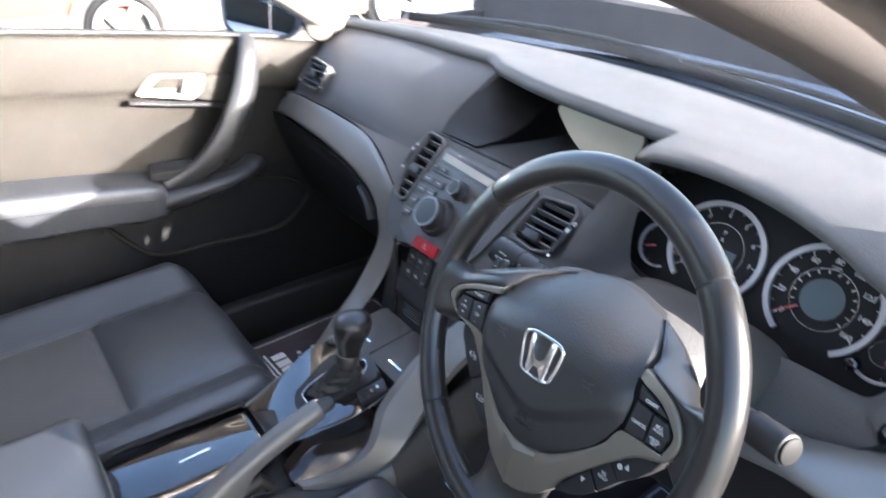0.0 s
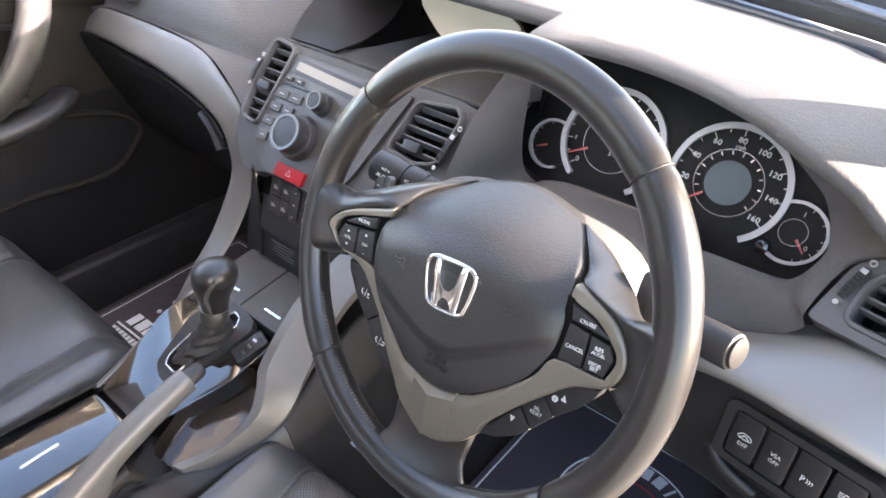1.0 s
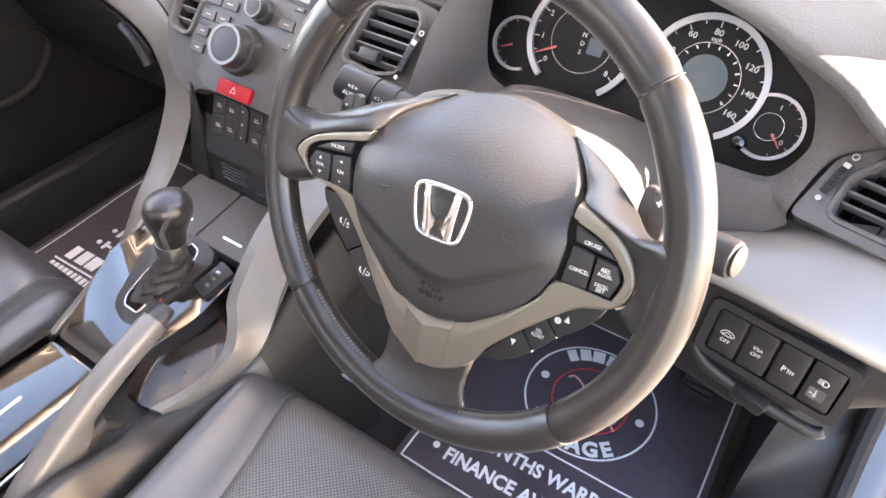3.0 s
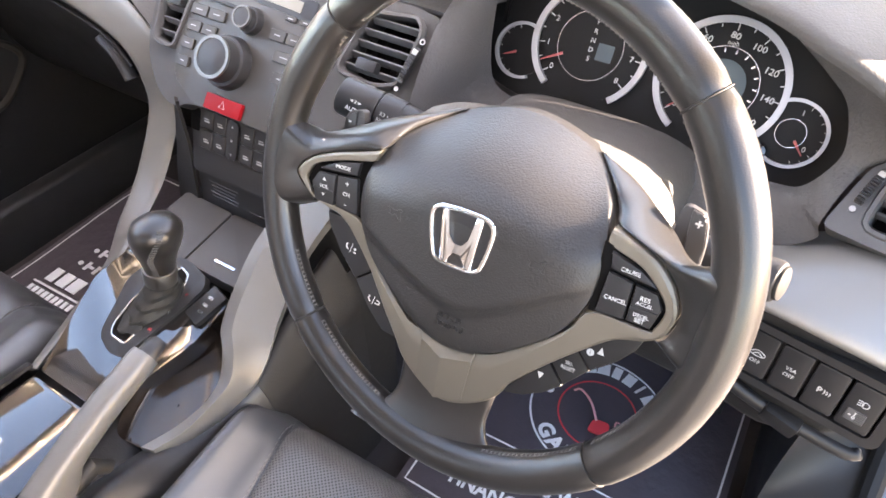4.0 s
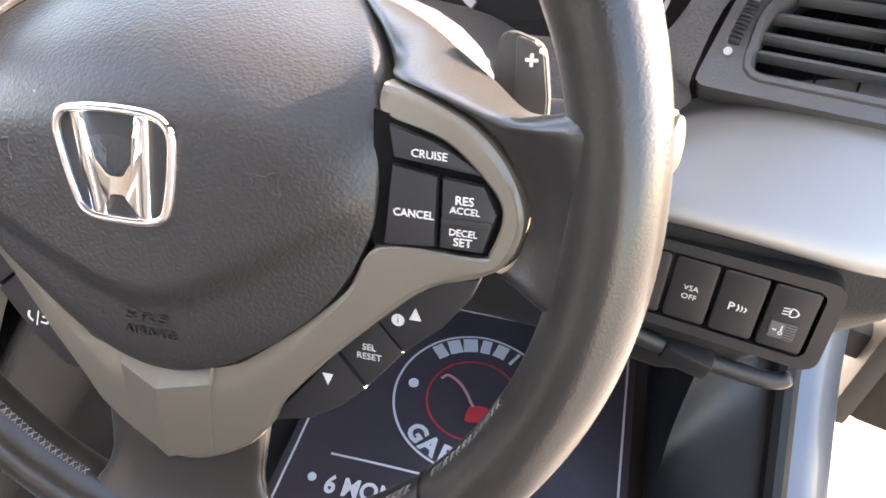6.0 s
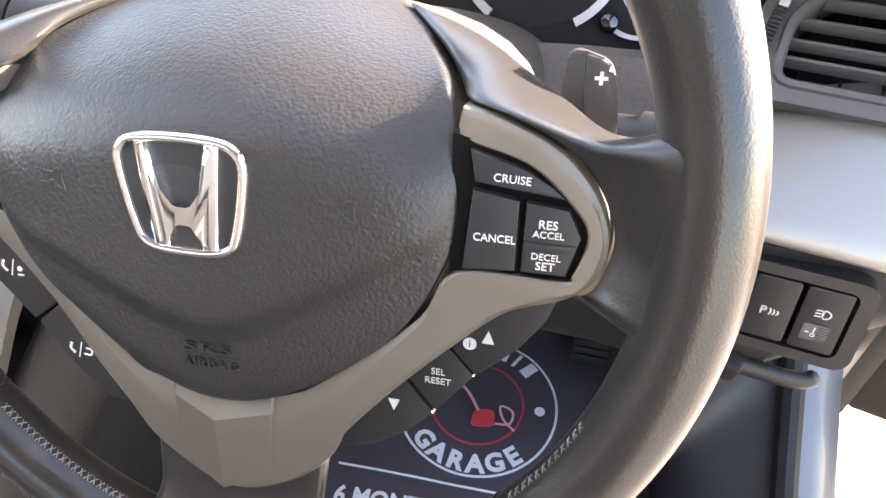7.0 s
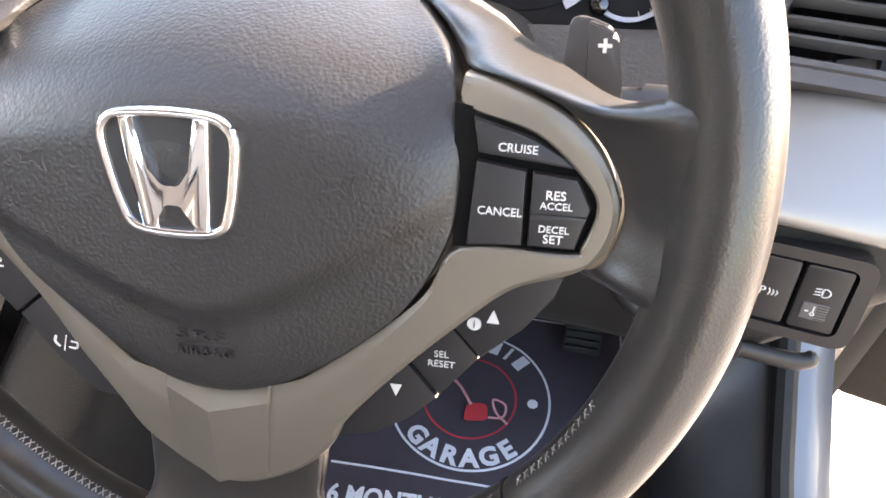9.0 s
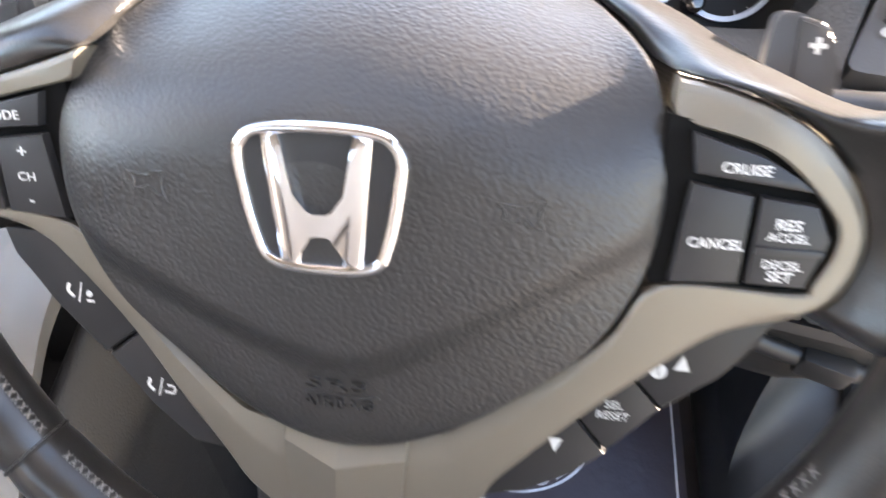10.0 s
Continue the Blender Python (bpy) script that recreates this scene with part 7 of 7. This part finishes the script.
box(bm, (-0.83, -0.30, 0.30), (0.09, 1.50, 0.86), bevel=0.03)
part("door_skin", bm, PAINT, pdoor2)

# door mirror
mirror = thing("door_mirror", "passenger door mirror with painted housing", "mirror")
bm = bmesh.new()
MM = axes((-0.915, 0.290, 0.803), (0.62, 0.78, 0), (0, 0, 1))
prism(bm, rounded(0.195, 0.135, 0.045, 6), -0.09, 0.0, MM, bevel=0.004)
# housing wears the darkened copy of the body paint, as if shaded
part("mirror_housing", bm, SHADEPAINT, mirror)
bm = bmesh.new()
prism(bm, rounded(0.172, 0.112, 0.038, 6), 0.0, 0.002, MM)
part("mirror_glass", bm, surface("mirror_silver", (0.9, 0.9, 0.92), 0.02, metal=1.0, vary=0.01), mirror)
bm = bmesh.new()
tube(bm, [(-0.93, 0.40, 0.77), (-0.84, 0.40, 0.765), (-0.77, 0.38, 0.77)], 0.02, 0.014, n=12)
part("mirror_arm", bm, SMOOTH, mirror)

# ---- body shell ----
def pillar(name, path, ru, rv, material, label):
    bm = bmesh.new()
    tube(bm, cr(path, 6), ru, rv, n=14, up=(0, 0, 1))
    return solo(name, bm, material, label, "pillar", kind="structure", sharp=60)


# driver's pillar carries its shade in the colour; the passenger's stays lit beige
pillar("trim_pillar_driver", [(0.705, 0.42, 0.780), (0.640, 0.25, 0.882), (0.580, 0.10, 0.982), (0.545, -0.10, 1.068), (0.520, -0.30, 1.128), (0.515, -0.50, 1.165)], 0.036, 0.030, PILLARSHADE, "windscreen pillar trim, darkened to brown-grey for shade")
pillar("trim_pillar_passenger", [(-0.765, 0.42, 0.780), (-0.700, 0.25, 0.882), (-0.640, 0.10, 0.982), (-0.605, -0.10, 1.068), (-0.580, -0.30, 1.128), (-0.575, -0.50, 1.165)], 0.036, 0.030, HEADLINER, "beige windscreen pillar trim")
pillar("trim_seal_driver", [(0.745, 0.40, 0.785), (0.685, 0.23, 0.900), (0.628, 0.08, 1.000), (0.592, -0.12, 1.085), (0.565, -0.32, 1.145), (0.56, -0.5, 1.175)], 0.012, 0.014, RUBBER, "black rubber door seal")
bm = bmesh.new()
sheet(bm, [[(-0.62, -0.36, 1.165), (-0.62, -0.70, 1.19), (-0.62, -1.50, 1.15)], [(CX, -0.28, 1.215), (CX, -0.70, 1.245), (CX, -1.50, 1.20)], [(0.54, -0.36, 1.165), (0.54, -0.70, 1.19), (0.54, -1.50, 1.15)]], 5, 5, 0.03)
solo("ceiling", bm, HEADLINER, "beige cloth headliner", "ceiling", kind="structure")
bm = bmesh.new()
sheet(bm, [[(-0.64, -0.36, 1.20), (-0.64, -0.70, 1.225), (-0.64, -1.50, 1.185)], [(CX, -0.26, 1.25), (CX, -0.70, 1.285), (CX, -1.50, 1.24)], [(0.56, -0.36, 1.20), (0.56, -0.70, 1.225), (0.56, -1.50, 1.185)]], 5, 5, 0.004)
solo("roof", bm, PAINT, "blue-grey painted car roof", "roof", kind="structure")
bm = bmesh.new()
box(bm, (CX, -1.50, 0.45), (1.55, 0.06, 1.0))
solo("wall_rear", bm, SEAT, "dark rear of the cabin", "wall", kind="structure")
for x in (-0.74, 0.70):
    bm = bmesh.new()
    box(bm, (x, -0.98, 0.62), (0.10, 0.16, 1.12), bevel=0.03)
    solo("pillar_rear", bm, HEADLINER, "beige door pillar behind the front seats", "pillar", kind="structure")
bm = bmesh.new()
box(bm, (-0.79, -1.28, 0.56), (0.06, 0.45, 1.18), bevel=0.01)
box(bm, (0.75, -1.28, 0.56), (0.06, 0.45, 1.18), bevel=0.01)
solo("wall_side", bm, DOORTRIM, "rear cabin sides", "wall", kind="structure")

# footwell sides
for x in (-0.80, 0.80):
    bm = bmesh.new()
    box(bm, (x, 0.70 if x < 0 else 0.74, 0.38), (0.02, 0.60 if x < 0 else 0.48, 0.78))
    solo("wall_footwell", bm, CARPET, "dark carpeted side of the footwell", "wall", kind="structure")

# windscreen
bm = bmesh.new()
rows = []
for x in (-0.70, -0.38, CX, 0.32, 0.64):
    s = 1 - ((x - CX) / 0.7) ** 2
    rows.append([(x, yfront(x) + 0.005, 0.786), (x * 0.92, yfront(x) * 0.5 - 0.05 + 0.01, 0.985 + 0.02 * s), (x * 0.80, -0.38 + 0.10 * s, 1.16 + 0.06 * s)])
sheet(bm, rows, 5, 5, 0.005)
ws = solo("windscreen", bm, GLASS, "clear laminated windscreen", "windscreen", kind="structure")
ws.visible_shadow = False
bm = bmesh.new()
tube(bm, [(x, yfront(x) + 0.012, 0.786) for x in [-0.70 + 1.34 * i / 24 for i in range(25)]], 0.020, 0.008, n=10)
solo("trim_screen_seal", bm, RUBBER, "black windscreen foot seal", "seal", kind="structure")
# cowl and wipers
bm = bmesh.new()
rows = [[(x, yfront(x) + 0.03, 0.772), (x, yfront(x) + 0.09, 0.755), (x, yfront(x) + 0.17, 0.757)] for x in [-0.72 + 1.38 * i / 10 for i in range(11)]]
sheet(bm, rows, 3, 3, 0.01)
solo("trim_cowl", bm, RUBBER, "black plastic cowl panel", "cowl", kind="structure")


def wiper(x0, x1, dy, label):
    th = thing("wiper", label, "wiper", group="wipers")
    bm = bmesh.new()
    tube(bm, [(x0 + (x1 - x0) * i / 10, yfront(x0 + (x1 - x0) * i / 10) + dy - 0.004 * i / 10, 0.796 + 0.010 * math.sin(math.pi * i / 10) + 0.012) for i in range(11)], 0.008, 0.006, n=8)
    part("wiper_arm", bm, RUBBER, th)
    bm = bmesh.new()
    tube(bm, [(x0 + (x1 - x0) * i / 10, yfront(x0 + (x1 - x0) * i / 10) + dy - 0.045, 0.812) for i in range(11)], 0.005, 0.010, n=8)
    part("wiper_blade", bm, RUBBER, th)


wiper(-0.05, 0.60, 0.060, "black wiper arm lying on the screen foot")
wiper(-0.62, 0.02, 0.075, "black wiper arm lying on the screen foot")
# bonnet
bm = bmesh.new()
rows = []
for x in (-0.88, -0.6, -0.3, CX, 0.25, 0.55, 0.82):
    s = 1 - abs((x - CX) / 0.86) ** 2.5
    rows.append([(x, yfront(max(-0.7, min(0.64, x))) + 0.17, 0.70 + 0.075 * s), (x, 1.05, 0.68 + 0.08 * s), (x * 0.97, 1.45, 0.60 + 0.07 * s), (x * 0.92, 1.75, 0.42 + 0.06 * s)])
sheet(bm, rows, 4, 4, 0.01)
solo("bonnet", bm, PAINT, "glossy blue-grey painted bonnet", "bonnet", kind="structure")
for s, x in ((-1, -0.88), (1, 0.84)):
    bm = bmesh.new()
    box(bm, (x, 1.145, 0.28), (0.06, 1.33, 0.82), bevel=0.05)
    solo("wing_panel", bm, PAINT, "painted front wing panel", "wing", kind="structure")

# driver's side: door opening with kick trim, painted jamb and seal
JAMB = cr([(0.800, 0.50, 0.72), (0.800, 0.48, 0.46), (0.800, 0.44, 0.34), (0.800, 0.385, 0.270), (0.800, 0.310, 0.215), (0.800, 0.20, 0.155), (0.800, 0.0, 0.11), (0.800, -0.45, 0.10), (0.800, -0.95, 0.10)], 5)
KICK = cr([(0.700, 0.26, 0.56), (0.695, 0.29, 0.42), (0.695, 0.31, 0.28), (0.695, 0.29, 0.14), (0.695, 0.22, 0.06), (0.700, 0.12, 0.03), (0.705, -0.05, 0.02), (0.710, -0.45, 0.02), (0.710, -0.95, 0.02)], 5)
bm = bmesh.new()
rows = []
for a, b in zip(KICK, JAMB):
    b = b - Vector((0.012, 0, 0))
    rows.append([a + Vector((0.0, 0.30 if a.y > 0.1 else 0.0, -0.02)), a, a.lerp(b, 0.3) + Vector((-0.006, -0.01, 0.012)), a.lerp(b, 0.75) + Vector((0, -0.006, 0.010)), b, b + Vector((0.004, 0.01, -0.012))])
grid(bm, rows)
solo("trim_kick_panel", bm, KICKTRIM, "dark plastic kick panel and sill trim", "trim", kind="structure", sharp=60)
bm = bmesh.new()
grid(bm, [[p, p + Vector((0.030, 0.004, -0.004)), p + Vector((0.062, 0.012, -0.014)), p + Vector((0.074, 0.030, -0.034)), p + Vector((0.076, 0.08, -0.16))] for p in JAMB])
# body paint again, its colour darkened to stand for shade in the doorway
solo("pillar_hinge", bm, SHADEPAINT, "glossy painted door jamb and sill, blue-grey darkened for shade", "pillar", kind="structure", sharp=60)
bm = bmesh.new()
box(bm, (-0.754, -0.20, 0.035), (0.046, 1.50, 0.17), bevel=0.012)
solo("trim_passenger_sill", bm, KICKTRIM, "dark plastic sill trim below the passenger door", "trim", kind="structure", sharp=60)
bm = bmesh.new()
tube(bm, [p + Vector((-0.004, -0.010, 0.010)) for p in JAMB], 0.014, n=10)
solo("trim_door_seal", bm, RUBBER, "black rubber door seal", "seal", kind="structure")

# open driver's door
door = thing("driver_door", "open driver's door with dark inner trim", "car door")
DMX = Matrix.Translation((0.92, 0.52, 0)) @ Matrix.Rotation(radians(-14), 4, "Z")
bm = bmesh.new()
box(bm, (0.56, 0.045, 0.42), (1.02, 0.05, 0.82), DMX, bevel=0.03)
part("door_skin", bm, PAINT, door)
bm = bmesh.new()
box(bm, (0.56, 0.005, 0.42), (1.0, 0.03, 0.79), DMX, bevel=0.012)
box(bm, (0.62, -0.03, 0.42), (0.75, 0.05, 0.07), DMX, bevel=0.02)
part("door_trim", bm, DOORTRIM, door)
bm = bmesh.new()
box(bm, (0.045, 0.02, 0.38), (0.03, 0.09, 0.72), DMX, bevel=0.01)
for z in (0.15, 0.55):
    box(bm, (0.0, 0.02, z), (0.10, 0.03, 0.05), DMX, bevel=0.006)
part("door_hinge_edge", bm, RUBBER, door)

# ---- outside ----
GROUND = surface("sunlit_concrete", (0.27, 0.255, 0.235), 0.9, grain=0.6, grain_size=0.02, vary=0.18, vary_size=0.8)
bm = bmesh.new()
n = 16
g = [[Vector((-200 + 400 * i / n, -200 + 400 * j / n, -0.30)) for j in range(n + 1)] for i in range(n + 1)]
grid(bm, g)
solo("ground", bm, GROUND, "pale concrete forecourt", "ground", kind="structure")


def parked_car(name, m, body, low, label, length=4.2, tall=1.0):
    th = thing(name, label, "car", m)
    h = length / 2
    # body sides as a loft across the width
    side = [(-h, 0.35), (-h + 0.02, 0.72), (-h + 0.25, 0.92), (-h + 0.75, 0.98), (-h + 1.15, 1.42 * tall), (-h + 1.6, 1.52 * tall), (h - 1.4, 1.52 * tall), (h - 0.75, 1.05), (h - 0.15, 0.88), (h, 0.62), (h - 0.02, 0.35)]
    bm = bmesh.new()
    rings = []
    for y, s in ((-0.86, 0.90), (-0.84, 0.97), (-0.70, 1.0), (0.70, 1.0), (0.84, 0.97), (0.86, 0.90)):
        rings.append([Vector((x * (0.985 if abs(y) > 0.8 else 1), y if z < 1.0 else y * 0.80, 0.40 + (z - 0.40) * s if z > 0.4 else z)) for x, z in side])
    loft(bm, rings)
    part("body", bm, body, th)
    bm = bmesh.new()
    box(bm, (0, 0, 0.36), (length * 0.985, 1.76, 0.26), bevel=0.06)
    part("lower_cladding", bm, low, th)
    for x in (-h + 0.85, h - 0.85):
        for y in (-0.87, 0.87):
            s = 1 if y > 0 else -1
            bm = bmesh.new()
            ring_plate(bm, pose(x, y, 0.33, 90, 0, 0), 0.30, 0.385, -0.03, 0.03, n=30, a0=-10, a1=190)
            part("wheel_arch", bm, low, th)
            bm = bmesh.new()
            tube(bm, [Vector((x + 0.265 * math.cos(u), y - 0.05 * s, 0.325 + 0.265 * math.sin(u))) for u in [2 * math.pi * j / 32 for j in range(32)]], 0.06, 0.10, n=12, up=(0, 1, 0), closed=True)
            wh = part("wheel", bm, RUBBER, th, "dark tyre")
            bm = bmesh.new()
            ring_plate(bm, pose(x, y + 0.04 * s, 0.325, 90, 0, 0), 0.195, 0.235, -0.05, 0.05, n=32)
            for j in range(5):
                box(bm, (0.11, 0, 0.02), (0.20, 0.085, 0.04), pose(x, y + 0.02 * s, 0.325, 0, 90 - 90, 0) @ Matrix.Rotation(radians(72 * j + 18), 4, "Y") @ pose(0, 0, 0, 90, 0, 0), bevel=0.01)
            part("rim", bm, surface("alloy_silver", (0.42, 0.42, 0.42), 0.35, metal=0.4), wh, "silver five-spoke alloy rim")
    for y in (-0.80, 0.80):
        bm = bmesh.new()
        box(bm, (0.05, y * 0.885, 1.22 * tall), (1.7, 0.02, 0.34), bevel=0.05)
        part("side_window", bm, surface("car_glass_dark", (0.02, 0.025, 0.03), 0.08, coat=1.0), th)
    return th


REDPAINT = surface("orange_red_paint", (0.30, 0.040, 0.015), 0.55, spec=0.2, vary=0.05, coat=0.1)
GREYPAINT = surface("dark_grey_paint", (0.05, 0.055, 0.06), 0.3, vary=0.05, coat=1.0)
CLAD = surface("grey_cladding", (0.075, 0.066, 0.056), 0.6, vary=0.1)
parked_car("parked_car", Matrix.Translation((-5.95, 2.10, -0.30)) @ Matrix.Rotation(radians(90), 4, "Z"), REDPAINT, CLAD, "orange-red parked car with grey lower cladding")
parked_car("parked_car", Matrix.Translation((4.5, 15.0, -0.30)) @ Matrix.Rotation(radians(5), 4, "Z"), GREYPAINT, GREYPAINT, "dark grey car parked beyond the bonnet")
